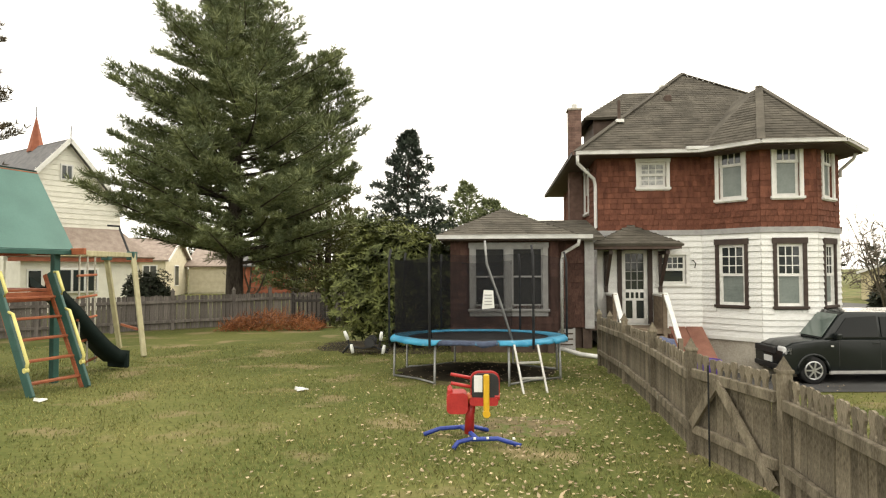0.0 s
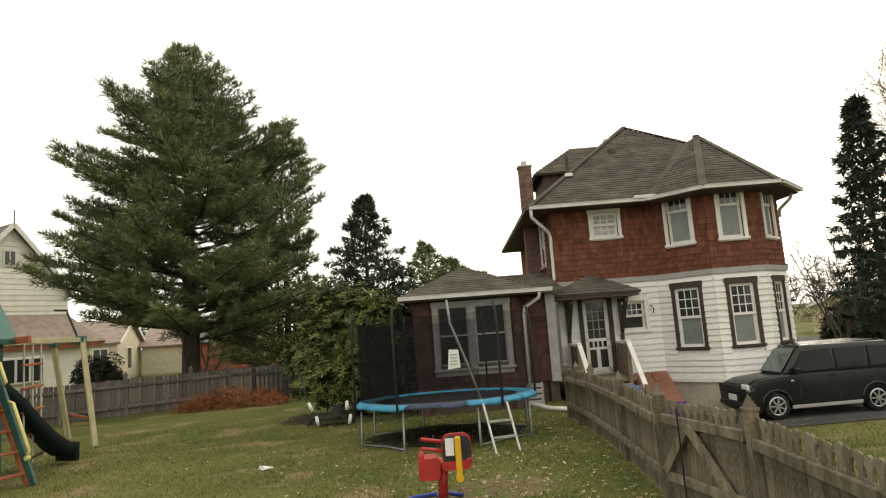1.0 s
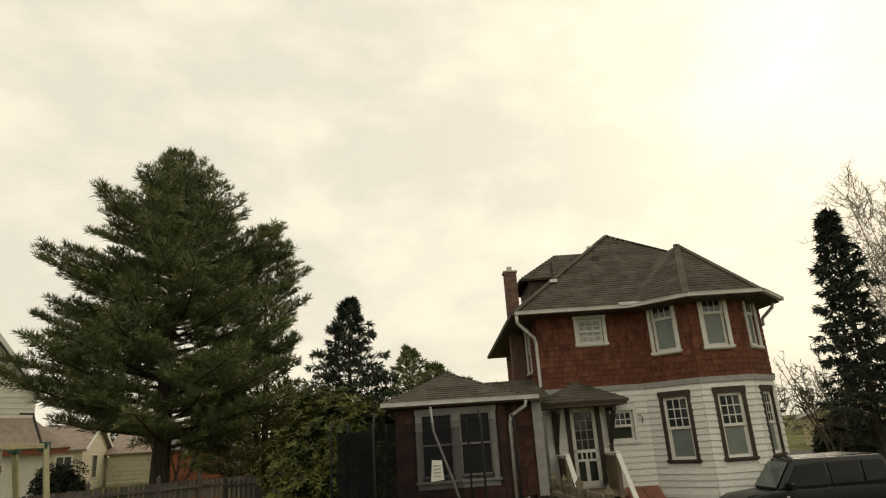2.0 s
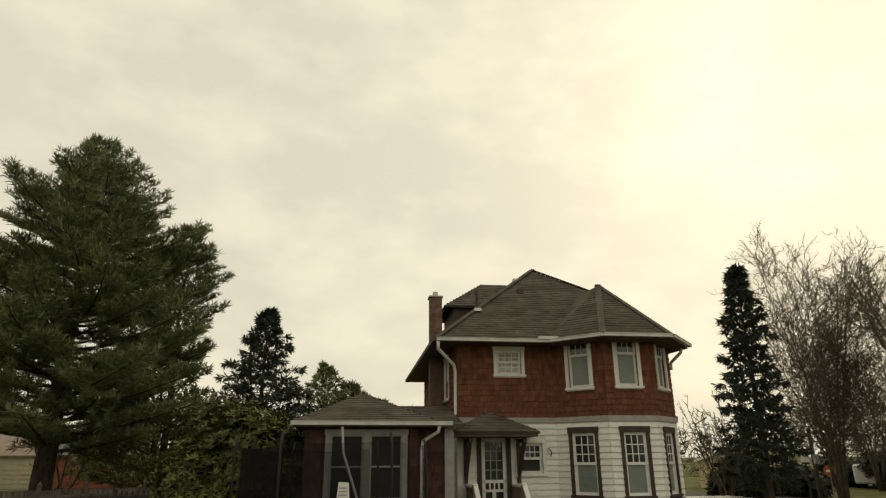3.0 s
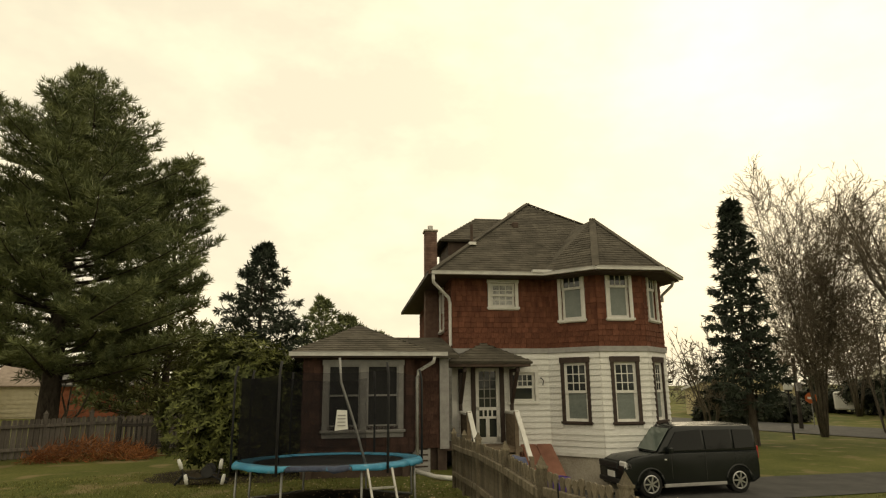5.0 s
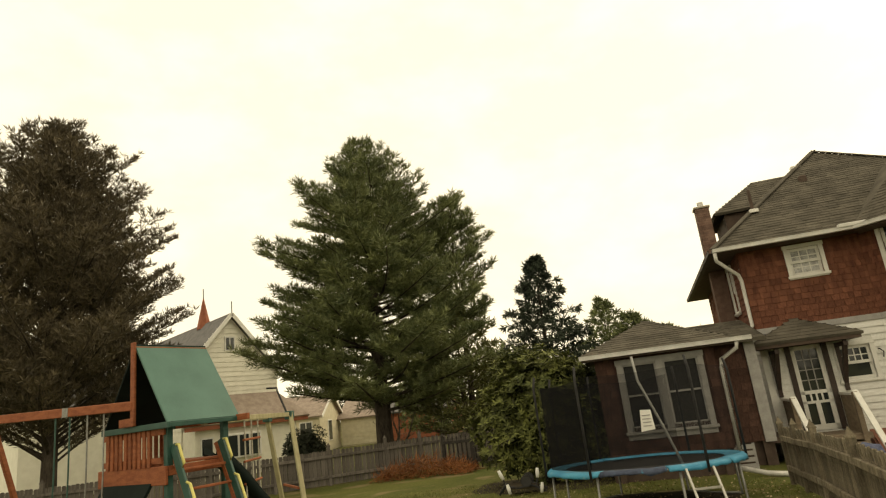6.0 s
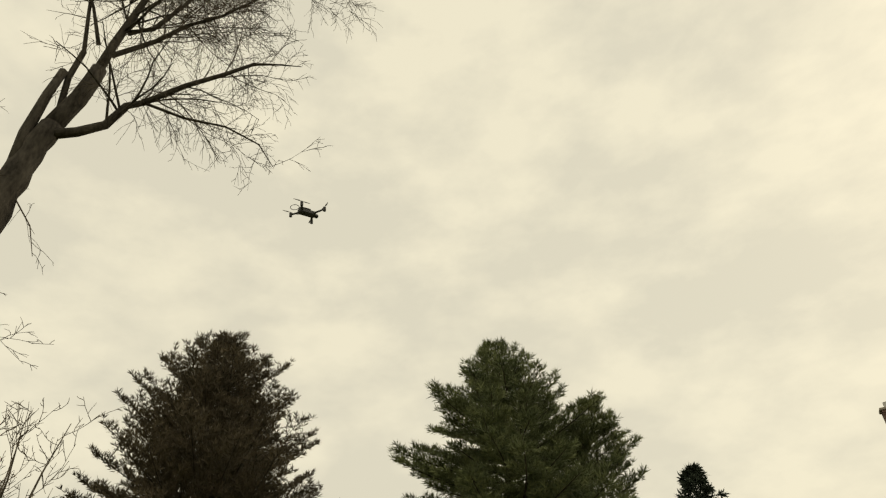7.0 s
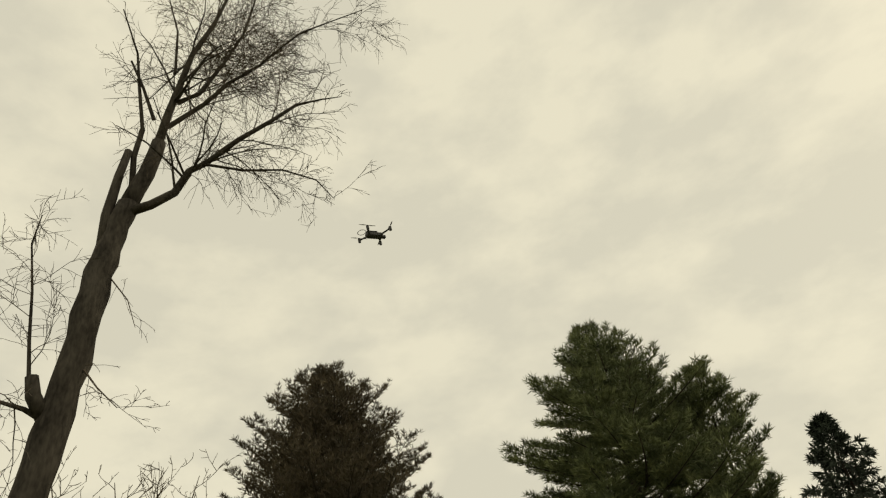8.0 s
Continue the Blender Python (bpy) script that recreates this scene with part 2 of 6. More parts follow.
gx = axis(22, 900, 0.5)
gx = [-v for v in gx[:0:-1]] + gx
gy = axis(26, 900, 0.5)
gy = [-v for v in axis(6, 900, 1.0)[:0:-1]] + gy
gv = [(x, y, ground_z(x, y)) for y in gy for x in gx]
nx = len(gx)
gf = [(j * nx + i, j * nx + i + 1, (j + 1) * nx + i + 1, (j + 1) * nx + i) for j in range(len(gy) - 1) for i in range(nx - 1)]
ground = tagged(raw("ground", gv, gf, M_GRASS, smooth=True), "patchy winter lawn with worn yellow spots", "ground", kind="structure")


def strip(name, outline, material, lift, label, category="road"):
    """A paved sheet that follows the ground, along a centre line of (x, y, half width)."""
    v, f = [], []
    for i, (x, y, h, nx_, ny_) in enumerate(outline):
        for s in (-1, -0.33, 0.33, 1):
            px, py = x + s * h * nx_, y + s * h * ny_
            v.append((px, py, ground_z(px, py) + lift))
    for i in range(len(outline) - 1):
        for k in range(3):
            f.append((i * 4 + k, i * 4 + k + 1, i * 4 + k + 5, i * 4 + k + 4))
    return tagged(raw(name, v, f, material, smooth=True), label, category, kind="structure")


strip("driveway", [(6.6 + 0.6 * i, 15.0, 1.55, 0, -1) for i in range(50)], M_ASPHALT, 0.018, "grey asphalt driveway beside the house")
strip("road", [(36.0 + 0.35 * i - 14, 60 - i * 1.6 + 8, 3.6, 0.977, 0.21) for i in range(60)], M_ASPHALT, 0.04, "grey asphalt street beyond the lawn")

# ---- the house ----
HOUSE = pose(4.17, 16.8, 0, 0, 0, -5)
WALL_TOP, BELT, SILL = 4.92, 2.86, 0.1


def face_m(p, q):
    """A frame for a wall from p to q in plan: x along it, y inwards, z up."""
    a = math.atan2(q[1] - p[1], q[0] - p[0])
    return Matrix.Translation((p[0], p[1], 0)) @ Matrix.Rotation(a, 4, "Z"), math.hypot(q[0] - p[0], q[1] - p[1])


def pierced(w, z0, z1, holes, thick, m):
    """A wall with openings through it."""
    bm = B()
    xs = sorted({0, w, *(v for h in holes for v in (h[0], h[1]))})
    zs = sorted({z0, z1, *(v for h in holes for v in (h[2], h[3]) if z0 < v < z1)})
    for i in range(len(xs) - 1):
        for k in range(len(zs) - 1):
            cx, cz = (xs[i] + xs[i + 1]) / 2, (zs[k] + zs[k + 1]) / 2
            if not any(h[0] < cx < h[1] and h[2] < cz < h[3] for h in holes):
                box(bm, xs[i], xs[i + 1], 0, thick, zs[k], zs[k + 1], m)
    bmesh.ops.remove_doubles(bm, verts=bm.verts, dist=0.0005)
    return bm


def gaps(a, b, z0, z1, holes):
    """The stretches of a course between a and b that no opening interrupts."""
    out = [(a, b)]
    for h in holes:
        if h[2] < z1 - 0.02 and h[3] > z0 + 0.02:
            nxt = []
            for s, e in out:
                if h[1] <= s or h[0] >= e:
                    nxt.append((s, e))
                else:
                    if h[0] - s > 0.01:
                        nxt.append((s, h[0]))
                    if e - h[1] > 0.01:
                        nxt.append((h[1], e))
            out = nxt
    return out


def unit_board(name, lip):
    """A 1 x 1 board whose lower edge stands proud."""
    me = bpy.data.meshes.new(name)
    v = [(0, 0, 0), (1, 0, 0), (1, -lip, 0), (0, -lip, 0), (0, 0, 1), (1, 0, 1), (1, -0.004, 1), (0, -0.004, 1)]
    me.from_pydata(v, [], [(0, 1, 2, 3), (4, 7, 6, 5), (3, 2, 6, 7), (0, 3, 7, 4), (1, 5, 6, 2)])
    return me


def board_soup(soup, m, s, e, z0, z1, lip):
    base = len(soup.v)
    for x, y, z in ((s, 0, z0), (e, 0, z0), (e, -lip, z0), (s, -lip, z0), (s, 0, z1), (e, 0, z1), (e, -0.004, z1), (s, -0.004, z1)):
        soup.v.append(m @ Vector((x, y, z)))
    soup.f += [tuple(base + i for i in q) for q in ((0, 1, 2, 3), (4, 7, 6, 5), (3, 2, 6, 7), (0, 3, 7, 4), (1, 5, 6, 2))]


CLAP = unit_board("clapboard", 0.036)
CLAP.materials.append(M_SIDING)
SHIN = unit_board("shingle", 0.022)
SHIN.materials.append(M_SHINGLE)
SHIN_SHADE = unit_board("shingle", 0.022)
SHIN_SHADE.materials.append(M_SHINGLE_SHADE)
PIECES = []


def clapboards(parent, m, w, z0, z1, holes, step=0.155):
    PIECES.append(("clap", parent, m, w, z0, z1, holes, step))


def shingles(parent, m, w, z0, z1, holes, near, mesh, material, step=0.15):
    PIECES.append(("shin", parent, m, w, z0, z1, holes, step, near, mesh, material))


def lay_pieces():
    """All boards and shingles, laid last: near ones as parts, the rest joined."""
    rnd = random.Random(5)
    for kind, parent, m, w, z0, z1, holes, step, *rest in PIECES:
        rows = round((z1 - z0) / step)
        h = (z1 - z0) / rows
        soup = Soup()
        for r in range(rows):
            za, zb = z0 + r * h, z0 + (r + 1) * h
            for s, e in gaps(0, w, za, zb, holes):
                if kind == "clap":
                    ob = new("clapboard", CLAP)
                    ob.parent = parent
                    ob.matrix_basis = m @ Matrix.Translation((s, 0, za + rnd.uniform(-0.004, 0.004))) @ Matrix.Diagonal((e - s, 1, h + 0.004, 1))
                else:
                    near, mesh, material = rest
                    x = s
                    while x < e - 0.01:
                        wd = min(rnd.uniform(0.11, 0.24), e - x)
                        if e - x - wd < 0.05:
                            wd = e - x
                        zj = za - rnd.uniform(0, 0.014)
                        if near[0] <= za <= near[1]:
                            ob = new("shingle", mesh)
                            ob.parent = parent
                            ob.matrix_basis = m @ Matrix.Translation((x + 0.002, 0, zj)) @ Matrix.Diagonal((wd - 0.006, rnd.uniform(0.8, 1.3), zb - zj + 0.004, 1))
                        else:
                            board_soup(soup, m, x + 0.002, x + wd - 0.004, zj, zb + 0.004, 0.022 * rnd.uniform(0.8, 1.3))
                        x += wd
        if soup.f:
            tagged(soup.ob("shingle_field", rest[2], parent), kind="stuff")


def sash_window(parent, m, w, h, casing, trim, upper=(3, 2), blind=True, head=0.0, curtain=False, lower=None, split=0.5):
    """A double-hung window in an opening w x h whose lower left corner is at m; casing wide, trim its material."""
    win = part("window", boxed(-casing, w + casing, -0.05, 0.0, -casing, 0.0, m, 0.006), trim, parent)
    fr = B()
    box(fr, -casing, 0, -0.05, 0.0, 0.0, h, m)
    box(fr, w, w + casing, -0.05, 0.0, 0.0, h, m)
    box(fr, -casing - 0.02, w + casing + 0.02, -0.062, 0.0, h, h + casing + head, m)
    part("casing", fr, trim, win)
    part("sill", boxed(-casing - 0.03, w + casing + 0.03, -0.085, 0.02, -0.045 - 0.02, -0.002, m, 0.006), trim, win)
    fr = B()
    t = 0.07
    mid = h * split
    for z0, z1, y in ((0, mid + t / 2, 0.05), (mid - t / 2, h, 0.02)):
        box(fr, 0, t, y, y + 0.03, z0, z1, m)
        box(fr, w - t, w, y, y + 0.03, z0, z1, m)
        box(fr, t, w - t, y, y + 0.03, z0, z0 + t, m)
        box(fr, t, w - t, y, y + 0.03, z1 - t, z1, m)
    part("sash", fr, M_TRIM, win)
    for (z0, z1, y), grid in (((mid, h - t, 0.03), upper), ((t, mid, 0.06), lower)):
        if grid:
            for i in range(1, grid[0]):
                x = t + (w - 2 * t) * i / grid[0]
                part("muntin", boxed(x - 0.012, x + 0.012, y - 0.005, y + 0.02, z0, z1, m), M_TRIM, win)
            for k in range(1, grid[1]):
                z = z0 + (z1 - z0) * k / grid[1]
                part("muntin", boxed(t, w - t, y - 0.004, y + 0.019, z - 0.012, z + 0.012, m), M_TRIM, win)
    part("pane", boxed(t, w - t, 0.036, 0.042, mid, h - t, m), M_CURTAIN if curtain else M_GLASS, win)
    part("pane", boxed(t, w - t, 0.066, 0.072, t, mid, m), M_BLIND if blind else (M_CURTAIN if curtain else M_GLASS), win)
    return win


house = thing("house", "two-storey house with white clapboard below and red cedar shingles above", "house", HOUSE)
# outline of the back wall with its three-sided bay
W0, A0, AB, BC, C1 = (0.0, 0.0), (2.72, 0.0), (3.8, -1.08), (5.14, -1.08), (6.22, 0.0)
# openings along each face: x0, x1, z0, z1
faces = {
    "main": (W0, A0, [(0.62, 1.3, 0.36, 2.34), (1.62, 2.3, 1.42, 2.2)], [(1.12, 1.82, 4.02, 4.7)]),
    "a": (A0, AB, [(0.47, 1.13, 0.9, 2.44)], [(0.5, 1.12, 3.62, 4.86)]),
    "b": (AB, BC, [(0.36, 0.98, 0.9, 2.44)], [(0.36, 0.94, 3.62, 4.86)]),
    "c": (BC, C1, [(0.4, 1.06, 0.9, 2.44)], [(0.4, 1.06, 3.62, 4.86)]),
    "right": (C1, (6.5, 3.1), [], []),
    "return": ((6.5, 3.1), (7.2, 3.1), [], []),
    "side": ((7.2, 3.1), (7.2, 8.5), [], []),
    "left": ((0.0, 8.5), W0, [], [(6.3, 7.0, 3.5, 4.7)]),
    "back": ((7.2, 8.5), (0.0, 8.5), [], []),
}
for key, (p, q, low, up) in faces.items():
    m, w = face_m(p, q)
    part("foundation", boxed(0, w, 0.02, 0.25, -1.3, SILL, m), M_CONCRETE, house, "stained concrete foundation")
    lw = part("lower_wall", pierced(w, SILL, BELT, low, 0.16, m), M_SIDING, house)
    uw = part("upper_wall", pierced(w, BELT, WALL_TOP + 0.3, up, 0.16, m), M_SHINGLE, house)
    if key in ("main", "a", "b", "c"):
        cas = 0.09
        grown = [(a - cas, b + cas, c - cas, d + cas) for a, b, c, d in low]
        clapboards(lw, m, w, SILL, BELT - 0.14, grown)
        part("belt_board", boxed(-0.02, w + 0.02, -0.05, 0, BELT - 0.14, BELT, m, 0.005), M_TRIM_GREY, house)
        part("water_table", boxed(-0.01, w + 0.01, -0.045, 0.0, SILL - 0.1, SILL, m, 0.004), M_TRIM, house)
        shingles(uw, m, w, BELT, WALL_TOP, [(a - cas, b + cas, c - cas, d + cas) for a, b, c, d in up], (BELT - 0.1, 3.35), SHIN, M_SHINGLE)
        for a, b, c, d in low:
            if c > 0.5:
                small = d - c < 1
                sash_window(lw, m @ Matrix.Translation((a, 0, c)), b - a, d - c, cas, M_TRIM if small else M_TRIM_BROWN, (4, 2) if small else (3, 3), blind=not small, head=0 if small else 0.06)
        for a, b, c, d in up:
            if d - c < 1:
                sash_window(uw, m @ Matrix.Translation((a, 0, c)), b - a, d - c, cas, M_TRIM, (3, 2), blind=False, curtain=True, lower=(3, 2))
            else:
                sash_window(uw, m @ Matrix.Translation((a, 0, c)), b - a, d - c, cas, M_TRIM, (3, 1), split=0.7)
    elif key == "left":
        shingles(uw, m, w, BELT, WALL_TOP, [(6.2, 7.1, 3.4, 4.8)], (9, 9), SHIN, M_SHINGLE)
        clapboards(lw, m, w, SILL, BELT, [])
        sash_window(uw, m @ Matrix.Translation((6.3, 0, 3.5)), 0.7, 1.2, 0.09, M_TRIM)
part("corner_board", boxed(-0.03, 0.1, -0.055, 0.0, SILL, BELT - 0.14), M_TRIM, house)
part("floor_slab", boxed(0.1, 6.4, 0.2, 8.4, 0.2, 0.32), M_SOFFIT, house)
part("floor_slab", boxed(0.1, 6.4, 0.2, 8.4, 2.8, 2.92), M_SOFFIT, house)

# roof: eave outline at EZ, hips up to the ridge
EZ, OV = 4.9, 0.62
R1, R2 = Vector((3.3, 3.5, 8.13)), Vector((4.93, 2.04, 6.985))
e_l, e_f, e_b, e_w = -OV, -OV, 8.5 + OV, 7.6
roof_faces = [
    [(e_l, e_f, EZ), (4.7, e_f, EZ), R2, R1],
    [(4.7, e_f, EZ), (e_w, 2.6, EZ), R2],
    [R2, (e_w, 2.6, EZ), R1],
    [(e_w, 2.6, EZ), (e_w, e_b, EZ), R1],
    [(e_w, e_b, EZ), (e_l, e_b, EZ), R1],
    [(e_l, e_b, EZ), (e_l, e_f, EZ), R1],
]
TOWER = Vector((4.55, 0.7, 6.85))
k = OV * 0.4142
bay = [(2.75 - k, -OV, EZ), (3.85 - k, -1.1 - OV, EZ), (5.2 + k, -1.1 - OV, EZ), (6.45 + k, -OV + 0.35, EZ), (6.85, 1.9, EZ)]


def roof_courses(soup, tri, step=0.14, lift=0.012, gap=0.006):
    """Rows of shingle tabs on a roof face: the eave edge first, then its upper corners."""
    pts = [Vector(p) for p in tri]
    a, b = pts[0], pts[1]
    ex = (b - a).normalized()
    n = (b - a).cross(pts[2] - a).normalized()
    up = n.cross(ex)
    loc = [((p - a).dot(ex), (p - a).dot(up)) for p in pts]
    top = max(q[1] for q in loc)
    rnd = random.Random(int(top * 1000))
    r = 0
    while r * step < top - 0.02:
        s0, s1 = r * step, min((r + 1) * step + 0.02, top)
        sm = (r + 0.5) * step
        xs = []
        for i in range(len(loc)):
            (x0, y0), (x1, y1) = loc[i], loc[(i + 1) % len(loc)]
            if (y0 - sm) * (y1 - sm) < 0:
                xs.append(x0 + (x1 - x0) * (sm - y0) / (y1 - y0))
        if len(xs) >= 2:
            x, e = min(xs), max(xs)
            x0 = x
            first = True
            while x < e - 0.02:
                wd = min(rnd.uniform(0.2, 0.34), e - x)
                base = len(soup.v)
                l2 = lift * rnd.uniform(0.7, 1.6)
                for dx, dy, dz in ((gap, s0, l2), (wd - gap, s0, l2), (wd - gap, s1, 0.002), (gap, s1, 0.002), (gap, s0, 0), (wd - gap, s0, 0)):
                    soup.v.append(a + ex * (x + dx) + up * dy + n * (dz + 0.003))
                soup.f += [(base, base + 1, base + 2, base + 3), (base, base + 4, base + 5, base + 1)]
                x += wd
        r += 1


def roof(parent, face_list, thick=0.09, tabs=True):
    for pts in face_list:
        ob = part("roof", slab(B(), pts, thick), M_ROOF, parent, "dark grey asphalt shingle roof slope")
        if tabs:
            s = Soup()
            roof_courses(s, pts)
            tagged(s.ob("roof_shingle", M_ROOF, ob), kind="stuff")


roof(house, roof_faces)
roof(house, [[bay[i], bay[i + 1], TOWER] for i in range(4)])
part("roof", slab(B(), [bay[0], TOWER, (4.2, 2.3, 6.8)], 0.05), M_ROOF, house)
part("roof", slab(B(), [bay[4], (4.4, 2.6, 6.8), TOWER], 0.05), M_ROOF, house)
hip = B()
for a, b in ((roof_faces[0][0], R1), (bay[1], TOWER), (bay[2], TOWER), (bay[3], TOWER), (R1, R2)):
    beam(hip, Vector(a) + Vector((0, 0, 0.03)), Vector(b) + Vector((0, 0, 0.03)), 0.19, 0.03)
part("hip_cap", hip, M_ROOF, house)
# soffit, gutters and downspouts
sof = B()
slab(sof, [(e_l, e_f, EZ - 0.05), (5.4, e_f, EZ - 0.05), (5.4, 0.1, EZ - 0.05), (e_l, 0.1, EZ - 0.05)], 0.03)
slab(sof, [(e_l, 0.1, EZ - 0.05), (0.05, 0.1, EZ - 0.05), (0.05, e_b, EZ - 0.05), (e_l, e_b, EZ - 0.05)], 0.03)
slab(sof, [(bay[0][0], bay[0][1], EZ - 0.09), (bay[1][0], bay[1][1], EZ - 0.09), (bay[2][0], bay[2][1], EZ - 0.09), (bay[3][0], bay[3][1], EZ - 0.09), (6.6, 1.0, EZ - 0.09), (2.9, 0.3, EZ - 0.09)], 0.03)
part("soffit", sof, M_SOFFIT, house)
for a, b in (((e_l, e_f), (bay[0][0], bay[0][1])), (bay[0][:2], bay[1][:2]), (bay[1][:2], bay[2][:2]), (bay[2][:2], bay[3][:2]), ((e_l, e_b), (e_l, e_f))):
    g = B()
    m, w = face_m(a, b)
    box(g, -0.02, w + 0.02, -0.11, 0.0, EZ - 0.085, EZ - 0.072, m)
    box(g, -0.02, w + 0.02, -0.12, -0.105, EZ - 0.085, EZ - 0.01, m)
    box(g, -0.02, w + 0.02, -0.13, -0.1, EZ - 0.01, EZ + 0.004, m)
    box(g, -0.02, w + 0.02, -0.012, 0.002, EZ - 0.072, EZ + 0.0, m)
    part("gutter", g, M_GUTTER if b != (e_l, e_f) else M_TRIM_BROWN, house, "metal gutter along the eave")
part("gutter_patch", boxed(2.15, 2.75, -OV - 0.15, -OV - 0.02, EZ - 0.02, EZ + 0.07, None, 0.01), M_GUTTER, house)
part("downspout", tube_bm([(-0.6, -0.68, EZ - 0.1), (-0.6, -0.66, EZ - 0.3), (-0.1, -0.1, 4.25), (-0.06, -0.07, 4.1), (-0.06, -0.07, 2.95), (-0.25, -0.15, 2.82)], 0.045), M_GUTTER, house, "white metal downspout", True)
part("downspout", tube_bm([(6.5, -0.32, EZ - 0.1), (6.46, -0.28, EZ - 0.25), (6.26, -0.04, 4.4), (6.26, -0.02, 4.2)], 0.045), M_GUTTER, house, "white metal downspout", True)
# dormer on the far slope, chimney, vents
part("dormer_wall", boxed(0.3, 2.6, 2.5, 4.7, 5.4, 6.46), M_SOFFIT, house)
roof(house, [[(0.0, 2.3, 6.5), (2.3, 2.3, 6.5), (2.4, 3.6, 7.58), (1.47, 3.6, 7.58)], [(0.0, 4.9, 6.5), (0.0, 2.3, 6.5), (1.47, 3.6, 7.58)], [(2.3, 4.9, 6.5), (0.0, 4.9, 6.5), (1.47, 3.6, 7.58), (2.4, 3.6, 7.58)]], 0.07)
ch = B()
box(ch, -0.48, -0.1, 2.3, 2.68, -0.5, 6.75)
part("chimney", ch, M_CHIM, house, "narrow red brick chimney with metal cap")
cb = Soup()
rnd = random.Random(2)
for r in range(28):
    z = 4.9 + r * 0.066
    for i in range(2):
        x = -0.48 + (i - 0.25 * (r % 2)) * 0.23
        board_soup(cb, Matrix.Translation((0, 2.3, 0)), max(-0.48, x + 0.005), min(-0.1, x + 0.222), z, z + 0.058, 0.008)
        board_soup(cb, Matrix.Translation((-0.1, 2.3, 0)) @ Matrix.Rotation(radians(90), 4, "Z"), max(0, i * 0.23 - 0.1 * (r % 2)), min(0.38, i * 0.23 + 0.215), z, z + 0.058, 0.008)
tagged(cb.ob("chimney_brick", M_CHIM, house), kind="stuff")
part("chimney_cap", boxed(-0.52, -0.06, 2.26, 2.72, 6.75, 6.81, None, 0.01), M_CONCRETE, house)
part("chimney_flue", tube_bm([(-0.29, 2.48, 6.81), (-0.29, 2.48, 6.97), ], 0.09, 10), M_GUTTER, house)
part("vent_pipe", tube_bm([(0.75, 0.75, 5.9), (0.75, 0.75, 6.6)], 0.045), M_SOFFIT, house)
part("vent_flashing", boxed(0.65, 0.86, 0.6, 0.75, 5.95, 6.04), M_TRIM, house)
part("roof_vent", boxed(2.3, 2.5, 1.8, 2.0, 6.8, 7.02, None, 0.03), M_SOFFIT, house)
part("vent_flashing", boxed(2.42, 2.68, 2.75, 2.95, 7.5, 7.6), M_TRIM, house)

# door under its hipped hood
dx0, dx1 = 0.62, 1.3
door = part("door", boxed(dx0 + 0.02, dx1 - 0.02, 0.06, 0.1, 0.37, 2.33), M_GLASS, house, "white storm door over a dark glazed door")
fr = B()
for a, b, c, d in ((dx0, dx0 + 0.1, 0.37, 2.33), (dx1 - 0.1, dx1, 0.37, 2.33), (dx0, dx1, 2.24, 2.33), (dx0, dx1, 0.37, 0.5), (dx0, dx1, 1.2, 1.28), (dx0, dx1, 0.98, 1.04)):
    box(fr, a, b, 0.0, 0.04, c, d)
for i in range(1, 4):
    x = dx0 + 0.1 + (dx1 - dx0 - 0.2) * i / 4
    box(fr, x - 0.02, x + 0.02, 0.005, 0.035, 1.04, 1.2)
box(fr, 0.9, 1.0, 0.003, 0.037, 0.5, 0.98)
part("storm_door", fr, M_TRIM, door, "white storm door frame")
for i in range(1, 3):
    x = dx0 + 0.1 + (dx1 - dx0 - 0.2) * i / 3
    part("muntin", boxed(x - 0.012, x + 0.012, 0.045, 0.06, 1.28, 2.24), M_TRIM_GREY, door)
for k_ in range(1, 4):
    z = 1.28 + 0.96 * k_ / 4
    part("muntin", boxed(dx0 + 0.1, dx1 - 0.1, 0.046, 0.059, z - 0.012, z + 0.012), M_TRIM_GREY, door)
cs = B()
box(cs, dx0 - 0.12, dx0, -0.055, 0.02, 0.36, 2.42)
box(cs, dx1, dx1 + 0.12, -0.055, 0.02, 0.36, 2.42)
part("door_casing", cs, M_TRIM_BROWN, house)
hood = [(-0.3, -0.95, 2.46), (2.0, -0.95, 2.46), (2.0, 0.0, 2.46), (-0.3, 0.0, 2.46)]
ht = Vector((0.85, -0.1, 3.0))
roof(house, [[hood[0], hood[1], ht], [hood[1], hood[2], ht], [hood[3], hood[0], ht]], 0.06)
part("hood_soffit", boxed(-0.25, 1.95, -0.9, -0.01, 2.34, 2.42), M_SOFFIT, house)
for x in (0.2, 1.62):
    br = B()
    beam(br, (x, -0.02, 1.35), (x, -0.8, 2.3), 0.09, 0.09)
    beam(br, (x, -0.05, 1.2), (x, -0.05, 2.3), 0.09, 0.09)
    beam(br, (x, -0.05, 2.25), (x, -0.85, 2.25), 0.09, 0.09)
    part("hood_bracket", br, M_TRIM_BROWN, house)

part("vent_cover", boxed(2.45, 2.6, -0.09, -0.02, 0.0, 0.12, None, 0.01), M_TRIM_GREY, house, "small grey dryer vent")
part("wall_hook", tube_bm([(2.46, -0.03, 2.05), (2.46, -0.12, 2.05), (2.52, -0.13, 1.97), (2.5, -0.1, 1.85)], 0.014, 6), M_IRON_DARK, house, "small dark iron bracket")

